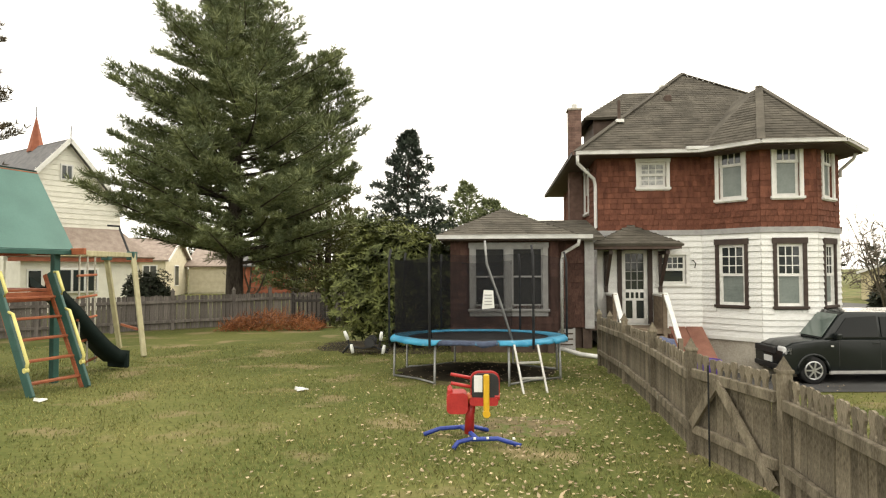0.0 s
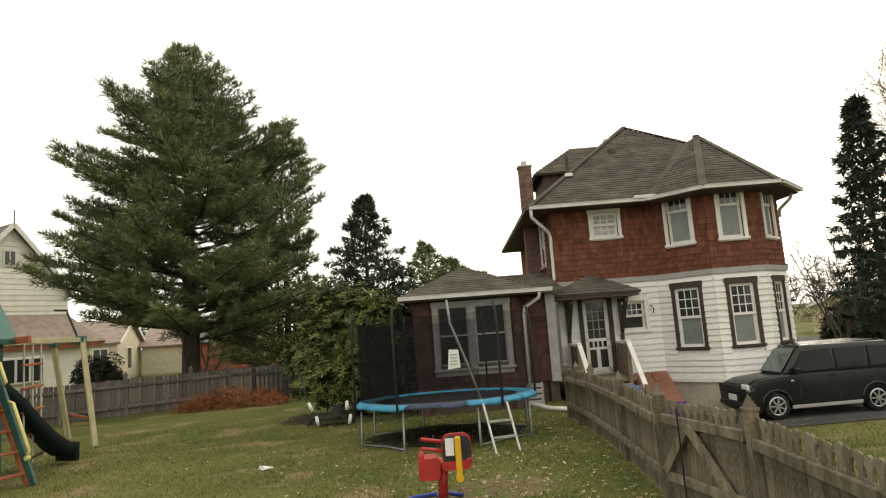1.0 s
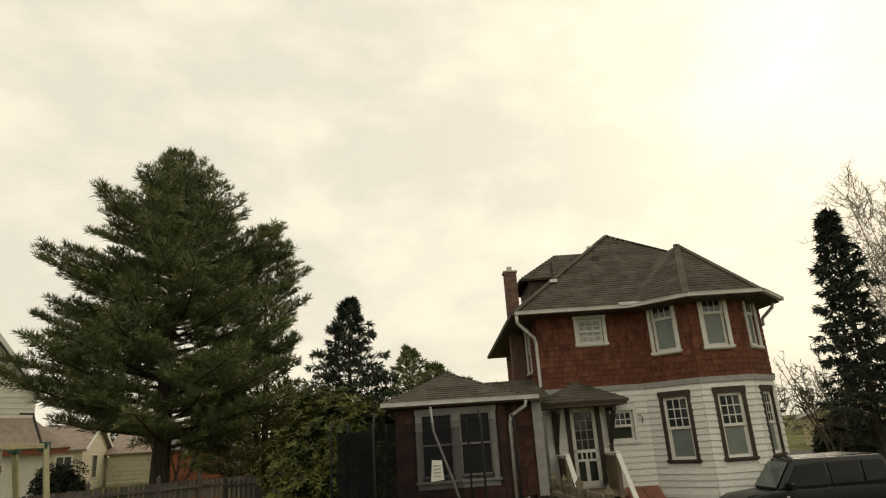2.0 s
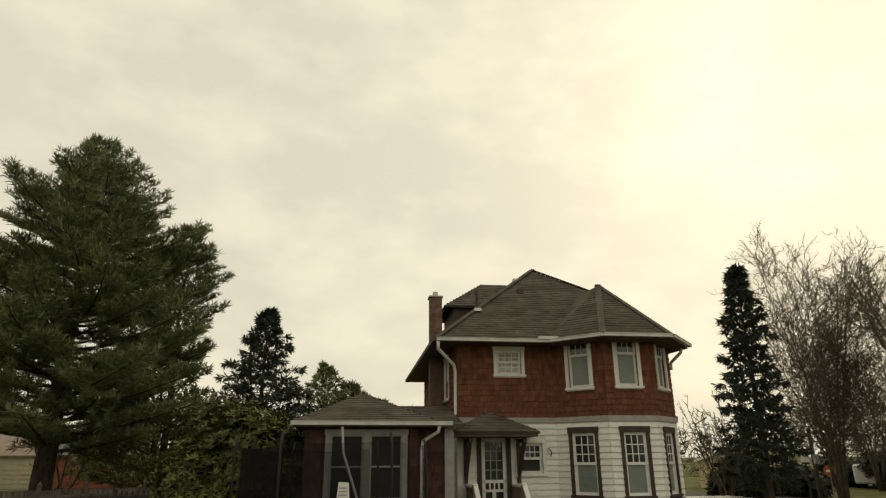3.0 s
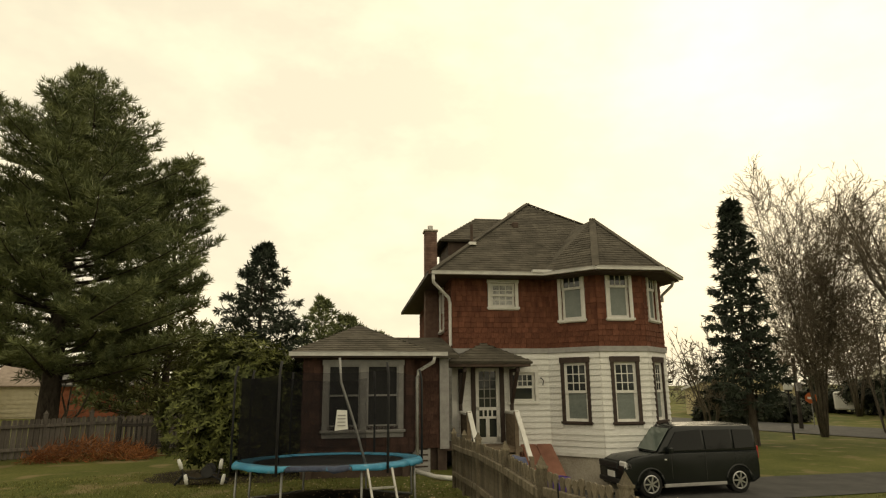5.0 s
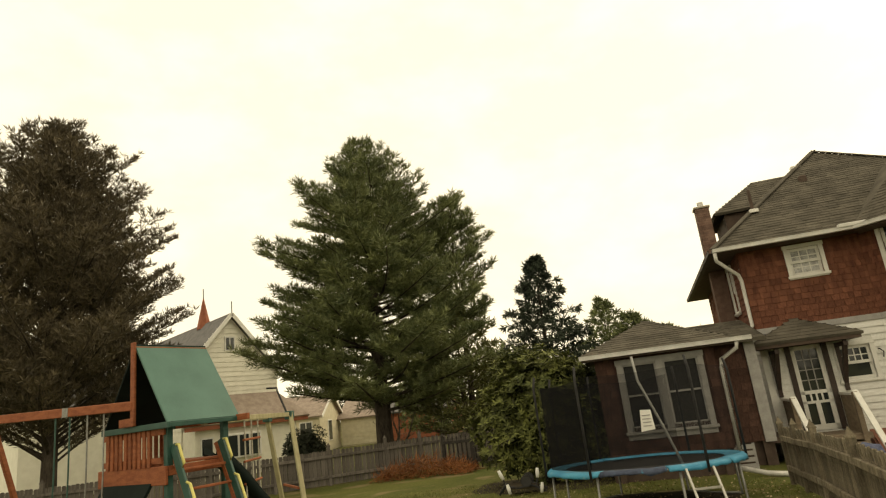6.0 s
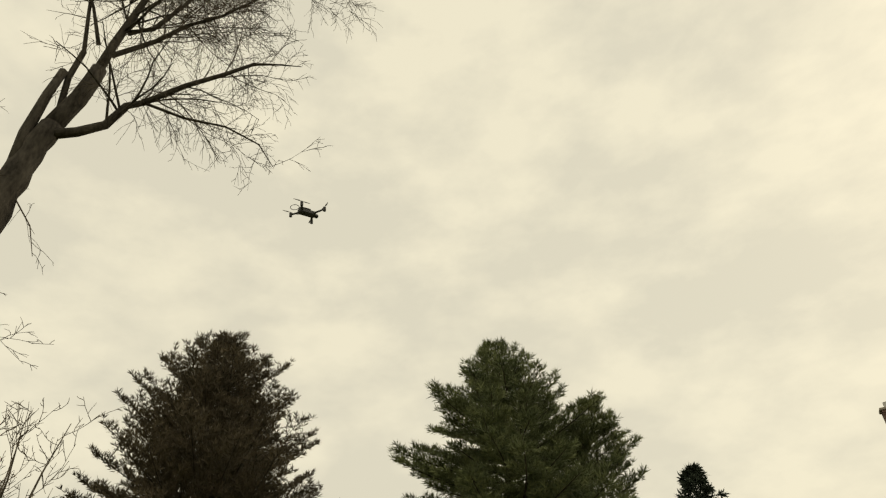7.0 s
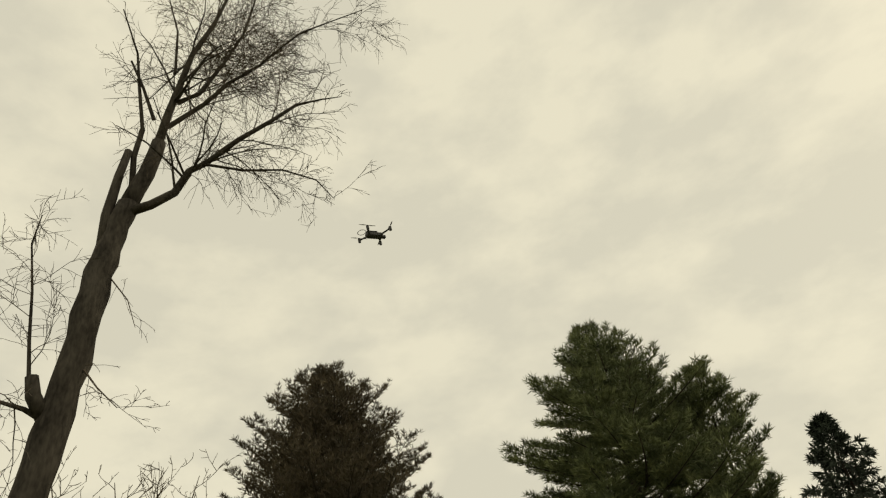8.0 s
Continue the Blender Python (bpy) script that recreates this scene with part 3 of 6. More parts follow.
# landing, steps and their panels
steps = thing("entry_steps", "wooden entry steps with plank sides and white sloped handrails", "steps", HOUSE)
part("landing", boxed(0.1, 1.6, -1.1, -0.03, 0.2, 0.33, None, 0.01), M_PORCHWOOD, steps)
for i in range(4):
    part("tread", boxed(0.55, 1.45, -1.38 - 0.27 * i, -1.1 - 0.27 * i, 0.12 - 0.19 * i, 0.16 - 0.19 * i, None, 0.006), M_PORCHWOOD, steps)
for x, g in ((0.22, 0), (1.45, 1)):
    for j in range(7):
        part("side_board", boxed(x - 0.015, x + 0.015, -1.08 + j * 0.15, -0.935 + j * 0.15, -0.6, 1.12), M_PORCHWOOD, steps)
    part("handrail", beam(B(), (x, -0.05, 1.15), (x, -1.1, 1.15), 0.09, 0.05), M_TRIM, steps)
    r = beam(B(), (x + 0.02, -1.1, 1.22), (x + 0.1, -2.05, 0.1), 0.12, 0.05, 0.008)
    part("handrail", r, M_TRIM, steps, "white sloped handrail board")
    part("post", boxed(x - 0.05, x + 0.05, -1.16, -1.06, -0.75, 1.2), M_PORCHWOOD, steps)
    part("post", boxed(x + 0.05 * g, x + 0.1 + 0.05 * g, -2.12, -2.02, -0.9, 0.2), M_PORCHWOOD, steps)
bulk = thing("cellar_hatch", "rust-red sloping cellar hatch beside the foundation", "hatch", HOUSE @ Matrix.Translation((-0.15, 0, 0)))
part("door_leaf", slab(B(), [(1.98, -1.25, -0.42), (2.4, -1.25, -0.42), (2.4, -0.02, 0.3), (1.98, -0.02, 0.3)], 0.04), M_BULK, bulk)
part("door_leaf", slab(B(), [(2.42, -1.25, -0.42), (2.84, -1.25, -0.42), (2.84, -0.02, 0.3), (2.42, -0.02, 0.3)], 0.04), M_BULK, bulk)
for x in (1.98, 2.8):
    part("cheek", slab(B(), [(x, -1.2, -1.0), (x, 0.0, -1.0), (x, 0.0, 0.25), (x, -1.2, -0.45)], 0.04), M_BULK, bulk)
part("front_board", boxed(2.0, 2.82, -1.25, -1.2, -1.0, -0.46), M_BULK, bulk)

# ---- the sunroom wing ----
wing = thing("sunroom", "low sunroom wing with shade-darkened brown cedar shingles and grey-framed screened windows", "house wing", pose(0.17, 14.7, 0, 0, 0, -2))
SW, SH = 2.52, 2.62
wins = [(0.56, 1.28, 0.98, 2.34), (1.44, 2.16, 0.98, 2.34)]
walls = [((0, 0), (SW, 0), wins), ((SW, 0), (SW, 0.9), []), ((SW, 0.9), (3.5, 0.9), []), ((3.5, 0.9), (3.5, 2.4), []), ((0, 5.2), (0, 0), [(3.5, 4.3, 1.0, 2.3)])]
for p, q, holes in walls:
    m, w = face_m(p, q)
    wl = part("wall", pierced(w, 0.38, SH, holes, 0.14, m), M_SHINGLE_SHADE, wing)
    shingles(wl, m, w, 0.4, SH, [(0.38, 2.34, 0.72, 2.46)] if len(holes) == 2 else holes, (0.3, 2.2) if w < 2 else (9, 9), SHIN_SHADE, M_SHINGLE_SHADE, 0.16)
    # soffit brown paints the dark of the shaded void below the sunroom
    part("foundation", boxed(0, w, 0.12, 0.25, -0.5, 0.38, m), M_SOFFIT, wing, "crawl-space wall coloured dark for its shade")
m, w = face_m((0, 0), (SW, 0))
fr = B()
for a, b in ((0.44, 0.56), (1.28, 1.44), (2.16, 2.28)):
    box(fr, a, b, -0.035, 0.0, 0.9, 2.44, m)
box(fr, 0.42, 2.3, -0.04, 0.0, 2.34, 2.46, m)
part("window_casing", fr, M_TRIM_GREY, wing, "weathered grey window casing")
part("window_sill", boxed(0.4, 2.32, -0.08, 0.02, 0.84, 0.9, m, 0.008), M_TRIM_GREY, wing)
part("window_apron", boxed(0.44, 2.28, -0.03, 0.0, 0.73, 0.84, m), M_TRIM_GREY, wing)
for a, b, c, d in wins:
    win = part("window", boxed(a, b, 0.05, 0.07, c, d), M_SCREEN, wing, "dark insect screen")
    sf = B()
    for x0, x1, z0, z1 in ((a, a + 0.035, c - 0.08, d), (b - 0.035, b, c - 0.08, d), (a, b, c - 0.08, c + 0.03), (a, b, d - 0.035, d), (a, b, (c + d) / 2 - 0.02, (c + d) / 2 + 0.02)):
        box(sf, x0, x1, 0.0, 0.04, z0, z1)
    part("screen_frame", sf, M_TRIM_GREY, win)
part("floor_slab", boxed(0.1, 4.0, 1.0, 5, 0.3, 0.4), M_SOFFIT, wing)
part("corner_board", boxed(3.3, 3.53, 0.84, 0.895, 0.36, SH), M_TRIM_GREY, wing, "peeling white corner board")
s0, s1 = -0.32, 2.95
wr = Vector((1.315, 1.5, 3.4))
wr2 = Vector((1.315, 5.4, 3.4))
roof(wing, [[(s0, -0.35, SH), (s1, -0.35, SH), wr], [(s1, -0.35, SH), (s1, 5.4, SH), wr2, wr], [(s0, 5.4, SH), (s0, -0.35, SH), wr, wr2]], 0.07)
roof(wing, [[(2.3, 0.6, 2.6), (3.75, 0.6, 2.6), (3.75, 2.9, 3.2), (2.3, 2.9, 3.2)]], 0.07)
wsof = B()
box(wsof, s0 + 0.03, s1 - 0.03, -0.31, 0.05, SH - 0.12, SH - 0.09)
part("soffit", wsof, M_SOFFIT, wing)
g = B()
box(g, s0, s1 + 0.3, -0.45, -0.34, SH - 0.085, SH - 0.072)
box(g, s0, s1 + 0.3, -0.46, -0.445, SH - 0.085, SH - 0.01)
box(g, s0, s1 + 0.3, -0.47, -0.44, SH - 0.01, SH + 0.004)
part("gutter", g, M_GUTTER, wing, "white metal gutter")
part("downspout", tube_bm([(2.95, -0.4, SH - 0.1), (2.93, -0.38, SH - 0.22), (2.62, -0.06, 2.2), (2.6, -0.06, 2.05), (2.6, -0.06, 0.15)], 0.04), M_GUTTER, wing, "white metal downspout", True)
part("drain_pipe", tube_bm([(2.5, -0.3, 0.02), (2.9, -0.75, -0.06), (3.25, -0.95, -0.08)], 0.05), M_GUTTER, wing, "white drain pipe on the ground", True)

# ---- fences ----
def picket(h, w, t, pointed=True):
    bm = B()
    out = [(-w / 2, 0), (w / 2, 0), (w / 2, h - 0.2), (w * 0.26, h - 0.15), (w * 0.26, h - 0.11), (w * 0.47, h - 0.06), (w * 0.36, h - 0.01), (0, h), (-w * 0.36, h - 0.01), (-w * 0.47, h - 0.06), (-w * 0.26, h - 0.11), (-w * 0.26, h - 0.15), (-w / 2, h - 0.2)] if pointed else [(-w / 2, 0), (w / 2, 0), (w / 2, h - 0.03), (w / 2 - 0.025, h), (-w / 2 + 0.025, h), (-w / 2, h - 0.03)]
    f = [bm.verts.new((x, -t / 2, z)) for x, z in out]
    b = [bm.verts.new((x, t / 2, z)) for x, z in out]
    bm.faces.new(f)
    bm.faces.new(b[::-1])
    n = len(out)
    for i in range(n):
        bm.faces.new((f[i], b[i], b[(i + 1) % n], f[(i + 1) % n]))
    return bm


def mesh_of(name, bm, material):
    me = bpy.data.meshes.new(name)
    bm.to_mesh(me)
    bm.free()
    me.materials.append(material)
    return me


def post_bm(h, s=0.1, cap=True):
    bm = B()
    box(bm, -s / 2, s / 2, -s / 2, s / 2, -0.2, h)
    if cap:
        box(bm, -s * 0.62, s * 0.62, -s * 0.62, s * 0.62, h, h + 0.025)
        a = [bm.verts.new((x * s * 0.5, y * s * 0.5, h + 0.025)) for x, y in ((-1, -1), (1, -1), (1, 1), (-1, 1))]
        t = bm.verts.new((0, 0, h + 0.13))
        for i in range(4):
            bm.faces.new((a[i], a[(i + 1) % 4], t))
    return bm


PICKETS = mesh_of("picket", picket(1.0, 0.094, 0.02), M_FENCE)
FENCE_PIECES = []


def fence_run(fence, pts, height, post_me, material, pick_me, gap, side, drop_rail=0.2):
    """Posts at pts, two rails on one side and pickets on the other."""
    for i, (x, y) in enumerate(pts):
        ob = new("post", post_me)
        ob.parent = fence
        ob.matrix_basis = pose(x, y, ground_z(x, y), random.uniform(-1, 1), random.uniform(-1, 1), math.degrees(math.atan2(pts[min(i + 1, len(pts) - 1)][1] - pts[max(i - 1, 0)][1], pts[min(i + 1, len(pts) - 1)][0] - pts[max(i - 1, 0)][0])))
    for (x0, y0), (x1, y1) in zip(pts, pts[1:]):
        z0, z1 = ground_z(x0, y0), ground_z(x1, y1)
        d = Vector((x1 - x0, y1 - y0, 0)).normalized()
        n = Vector((-d.y, d.x, 0)) * side
        for h in (height - drop_rail, 0.28):
            a, b = Vector((x0, y0, z0 + h)) - n * 0.03, Vector((x1, y1, z1 + h)) - n * 0.03
            part("rail", beam(B(), a, b, 0.045, 0.09, 0.006), material, fence)
        FENCE_PIECES.append((fence, Vector((x0, y0, z0)), Vector((x1, y1, z1)), n * 0.02, height, pick_me, gap))


def lay_pickets():
    rnd = random.Random(9)
    for fence, a, b, n, height, me, gap in FENCE_PIECES:
        k = max(1, int((b - a).length / gap))
        ang = math.degrees(math.atan2(b.y - a.y, b.x - a.x))
        for i in range(k):
            p = a.lerp(b, (i + 0.5) / k) + n
            ob = new("picket", me)
            ob.parent = fence
            ob.matrix_basis = pose(p.x, p.y, p.z + 0.03, rnd.uniform(-0.6, 0.6), rnd.uniform(-0.7, 0.7), ang) @ Matrix.Diagonal((1, 1, (height - 0.03) * rnd.uniform(0.985, 1.015), 1))


POST = mesh_of("post", post_bm(1.03, 0.09), M_FENCE)
fence_r = thing("picket_fence", "weathered grey-brown wooden picket fence with square capped posts", "fence")
run = [(3.15, 12.6), (3.06, 11.5), (2.98, 10.3), (2.72, 8.1), (2.47, 6.25)]
fence_run(fence_r, run, 0.98, POST, M_FENCE, PICKETS, 0.1, 1)
fence_run(fence_r, [(2.68, 4.9), (2.42, 2.7), (2.3, 0.6), (2.22, -1.5), (2.2, -3.4)], 0.98, POST, M_FENCE, PICKETS, 0.1, 1)
gate = thing("picket_gate", "weathered wooden picket gate with diagonal braces", "gate")
ga, gb = Vector((2.475, 6.15, 0)), Vector((2.67, 5.0, 0))
gd = (gb - ga).normalized()
gn = Vector((-gd.y, gd.x, 0))
gz = ground_z(2.55, 5.5)
for h in (0.82, 0.28):
    part("rail", beam(B(), ga + Vector((0, 0, gz + h)) + gn * -0.03, gb + Vector((0, 0, gz + h)) + gn * -0.03, 0.045, 0.09, 0.006), M_FENCE, gate)
gm = ga.lerp(gb, 0.36)
part("brace", beam(B(), gm + Vector((0, 0, gz + 0.8)) - gn * 0.05, ga + Vector((0, 0, gz + 0.32)) - gn * 0.05, 0.03, 0.09), M_FENCE, gate)
part("brace", beam(B(), gm + Vector((0, 0, gz + 0.8)) - gn * 0.05, gb + Vector((0, 0, gz + 0.1)) - gn * 0.05, 0.03, 0.09), M_FENCE, gate)
M_IRON = mat("black_iron", (0.02, 0.02, 0.02), (0.04, 0.04, 0.04), 0.6, 8, 0.1, metal=0.5)
part("drop_rod", tube_bm([tuple(ga.lerp(gb, 0.3) - gn * 0.09 + Vector((0, 0, gz + 0.02))), tuple(ga.lerp(gb, 0.3) - gn * 0.09 + Vector((0, 0, gz + 0.95)))], 0.009, 6), M_IRON, gate, "black iron drop rod")
FENCE_PIECES.append((gate, ga + Vector((0, 0, gz)), gb + Vector((0, 0, gz)), gn * 0.02, 1.0, PICKETS, 0.1))

BOARD = mesh_of("board", picket(1.0, 0.125, 0.02, False), M_FENCE_GREY)
POST_L = mesh_of("post", post_bm(1.24, 0.1), M_FENCE_GREY)
fence_l = thing("board_fence", "grey weathered board fence along the far edge of the lawn", "fence")
runl = [(-21.0, 15.2), (-18.7, 15.8), (-16.4, 16.5), (-14.1, 17.2), (-11.9, 18.2), (-10.3, 19.3), (-8.85, 20.3), (-7.2, 21.4), (-6.2, 22.2)]
fence_run(fence_l, runl, 1.12, POST_L, M_FENCE_GREY, BOARD, 0.133, 1)
fence_run(fence_l, [(-6.2, 22.2), (-4.4, 22.9), (-2.6, 23.6)], 1.12, POST_L, M_FENCE_GREY, BOARD, 0.133, 1)
M_DARKPAINT = mat("dark_fence_paint", (0.02, 0.018, 0.016), (0.05, 0.043, 0.038), 0.7, 5, 0.2, vary=0.2)
DARKP = mesh_of("picket", picket(1.0, 0.06, 0.02), M_DARKPAINT)
POST_D = mesh_of("post", post_bm(1.1, 0.08), M_DARKPAINT)
fence_d = thing("dark_picket_fence", "dark-stained open picket fence beside the shrub", "fence")
fence_run(fence_d, [(-5.1, 21.0), (-4.1, 21.1), (-3.0, 21.3)], 1.1, POST_D, M_DARKPAINT, DARKP, 0.14, 1)

# ---- trees and shrubs ----
def polar(az, r):
    return r * math.sin(radians(az)), r * math.cos(radians(az))


def unit(rnd):
    z = rnd.uniform(-1, 1)
    a = rnd.uniform(0, 2 * math.pi)
    s = math.sqrt(1 - z * z)
    return Vector((s * math.cos(a), s * math.sin(a), z))


def lerp_table(tab, x):
    for (x0, y0), (x1, y1) in zip(tab, tab[1:]):
        if x <= x1:
            return y0 + (y1 - y0) * (x - x0) / (x1 - x0)
    return tab[-1][1]


def conifer(name, label, x, y, height, profile, material, limbs=110, seed=1, trunk_r=0.25, rise=0.15, tip=0.25, tuft=0.26, width=0.045, needles=7, spacing=0.42, side=0.32, spread=0.9, clear=0.05, up=0.25, lean=(0, 0), bark=None, reach=(0.66, 1.14)):
    """A conifer: a tapered trunk, whorled limbs with side shoots, and sprays of needles in clumps along them.
    profile: limb length by height share; rise and tip: the slope of limbs at the trunk and at their ends."""
    rnd = random.Random(seed)
    z0 = ground_z(x, y)
    tree = thing(name, label, "tree", pose(x, y, z0))
    wood, leaf = Soup(), Soup()
    n = 9
    axis_pts = [Vector((lean[0] * (i / n) ** 1.5 + 0.05 * rnd.uniform(-1, 1), lean[1] * (i / n) ** 1.5, height * 0.98 * i / n)) for i in range(n + 1)]
    tr = Soup()
    tr.tube([axis_pts[0] - Vector((0, 0, 0.15))] + axis_pts, [trunk_r * 1.35] + [trunk_r * (1 - 0.93 * i / n) for i in range(n + 1)], 10)
    tr.ob("trunk", bark or M_BARK, tree, "", True)

    def clump(p, d, s):
        for _ in range(needles):
            v = (d * 0.8 + unit(rnd) * spread + Vector((0, 0, up))).normalized()
            w = v.cross(unit(rnd))
            if w.length > 0.05:
                leaf.blade(p, v, tuft * s * rnd.uniform(0.7, 1.25), width * rnd.uniform(0.7, 1.3), w.normalized())

    for i in range(limbs):
        f = clear + (1 - clear) * ((i + rnd.random()) / limbs) ** 0.9
        f = min(f, 0.995)
        length = lerp_table(profile, f) * rnd.uniform(*reach)
        a = i * 2.39996 + rnd.uniform(-0.5, 0.5)
        k = f * n
        p0 = axis_pts[int(k)].lerp(axis_pts[min(int(k) + 1, n)], k - int(k))
        out = Vector((math.cos(a), math.sin(a), 0))
        slope, end = rise + 0.75 * f * f * 0.8, tip + rnd.uniform(-0.1, 0.2)
        pts = [p0]
        seg = 6
        turn = Vector((-out.y, out.x, 0)) * rnd.uniform(-0.5, 0.5)
        for j in range(seg):
            q = (j + 0.5) / seg
            d = (out + turn * q + Vector((0, 0, slope * (1 - q) + end * q * (0.4 + f)))).normalized()
            pts.append(pts[-1] + d * (length / seg))
        wood.tube(pts, [max(0.008, trunk_r * 0.24 * (1 - f * 0.7) * (1 - 0.85 * j / seg)) for j in range(seg + 1)], 4, False)
        m = max(3, int(length / spacing * 1.6))
        for j in range(m):
            q = 0.22 + 0.78 * (j + rnd.random()) / m
            kk = q * seg
            jj = min(int(kk), seg - 1)
            p = pts[jj].lerp(pts[jj + 1], kk - jj)
            d = (pts[jj + 1] - pts[jj]).normalized()
            lat = d.cross(Vector((0, 0, 1))).normalized() * (1 if j % 2 else -1)
            sl = (side * length * (1.15 - q) + 0.22) * rnd.uniform(0.6, 1.2)
            sd = (d * 0.75 + lat * rnd.uniform(0.5, 1.0) + Vector((0, 0, rnd.uniform(-0.1, 0.35)))).normalized()
            c = max(2, int(sl / (spacing * 0.5)))
            for u in range(c):
                clump(p + sd * (sl * (u + 0.6) / c), sd, 1.0)
        clump(pts[-1], d, 1.1)
        clump(pts[-1] - d * 0.12, d, 1.0)
    wood.ob("limb", bark or M_BARK, tree)
    tagged(leaf.ob("needle", material, tree), kind="stuff")
    return tree


# the big white pine
px_, py_ = polar(-18.5, 25.0)
conifer("pine_tree", "tall spreading white pine behind the board fence", px_, py_, 13.6,
        [(0, 4.0), (0.14, 4.7), (0.29, 5.2), (0.45, 4.8), (0.6, 4.3), (0.7, 3.6), (0.8, 2.5), (0.9, 1.3), (1, 0.35)], M_PINE, reach=(0.62, 1.12), limbs=158, seed=4, trunk_r=0.36, rise=0.05, tip=0.5, tuft=0.28, width=0.028, needles=13, spacing=0.27, side=0.34, clear=0.16, up=0.6, spread=1.05)
# the big pine's right-hand leader, added as a separate tree
px_, py_ = polar(-10.6, 25.6)
conifer("pine_tree", "second leader of the tall white pine, built as its own tree", px_, py_, 10.8,
        [(0, 0.3), (0.5, 1.2), (0.62, 1.9), (0.78, 1.7), (0.92, 0.8), (1, 0.3)], M_PINE, limbs=70, seed=5, trunk_r=0.16, rise=0.1, tip=0.7, tuft=0.28, width=0.028, needles=13, spacing=0.28, side=0.34, clear=0.45, up=0.7, spread=1.05)
px_, py_ = polar(-11.2, 25.5)
conifer("pine_tree", "low bushy yellow-green pine behind the board fence", px_, py_, 5.6,
        [(0, 2.0), (0.3, 2.7), (0.6, 2.3), (0.85, 1.4), (1, 0.5)], M_PINE_Y, limbs=60, seed=8, trunk_r=0.15, rise=0.3, tip=0.4, tuft=0.28, width=0.05, needles=8, spacing=0.36, side=0.35, clear=0.08)
px_, py_ = polar(-3.25, 40.0)
conifer("spruce_tree", "dark pointed spruce with drooping limbs", px_, py_, 11.0,
        [(0, 3.4), (0.3, 3.3), (0.6, 2.4), (0.85, 1.1), (1, 0.2)], M_SPRUCE, reach=(0.5, 1.2), limbs=130, seed=12, trunk_r=0.22, rise=-0.1, tip=0.1, tuft=0.42, width=0.08, needles=9, spacing=0.5, side=0.28, up=-0.3)
for az, r, h, s, w in ((2.1, 50, 8.8, 21, 3.2), (4.4, 52, 7.6, 22, 3.6), (7.2, 54, 7.0, 23, 3.0), (-13.5, 44, 6.0, 25, 3.0), (-7.5, 46, 5.4, 26, 2.6)):
    px_, py_ = polar(az, r)
    conifer("far_evergreen", "grey-green evergreen far behind the house wing", px_, py_, h, [(0, w), (0.35, w), (0.7, w * 0.6), (1, 0.3)], M_PINE, limbs=84, seed=s, trunk_r=0.2, rise=0.2, tip=0.3, tuft=0.45, width=0.1, needles=6, spacing=0.6, side=0.3)
px_, py_ = polar(-44.4, 24.5)
conifer("cedar_tree", "broad rusty-brown cedar behind the play set", px_, py_, 13.5,
        [(0, 4.5), (0.15, 5.7), (0.35, 5.5), (0.6, 4.7), (0.8, 3.1), (0.92, 1.5), (1, 0.3)], M_CEDAR, limbs=250, seed=31, trunk_r=0.26, rise=0.65, tip=0.7, reach=(0.45, 1.04), tuft=0.24, width=0.028, needles=11, spacing=0.32, side=0.36, up=0.9, spread=1.3, clear=0.12)
px_, py_ = polar(38.8, 32.0)
conifer("spruce_tree", "narrow dark spruce beside the driveway", px_, py_, 11.5,
        [(0, 1.0), (0.14, 1.5), (0.3, 1.65), (0.55, 1.3), (0.8, 0.8), (1, 0.15)], M_SPRUCE, reach=(0.5, 1.2), limbs=150, clear=0.13, seed=41, trunk_r=0.2, rise=-0.3, tip=-0.1, tuft=0.34, width=0.07, needles=10, spacing=0.4, side=0.3, up=-0.5)
px_, py_ = polar(60.0, 32.0)
conifer("pine_tree", "dark tall pine by the street", px_, py_, 20.5,
        [(0, 3), (0.3, 4.2), (0.6, 4.0), (0.85, 2.8), (1, 0.8)], M_SPRUCE, limbs=210, seed=51, trunk_r=0.3, rise=0.2, tip=0.5, tuft=0.42, width=0.06, needles=11, spacing=0.42, reach=(0.5, 1.1), side=0.3, clear=0.12, up=0.5)


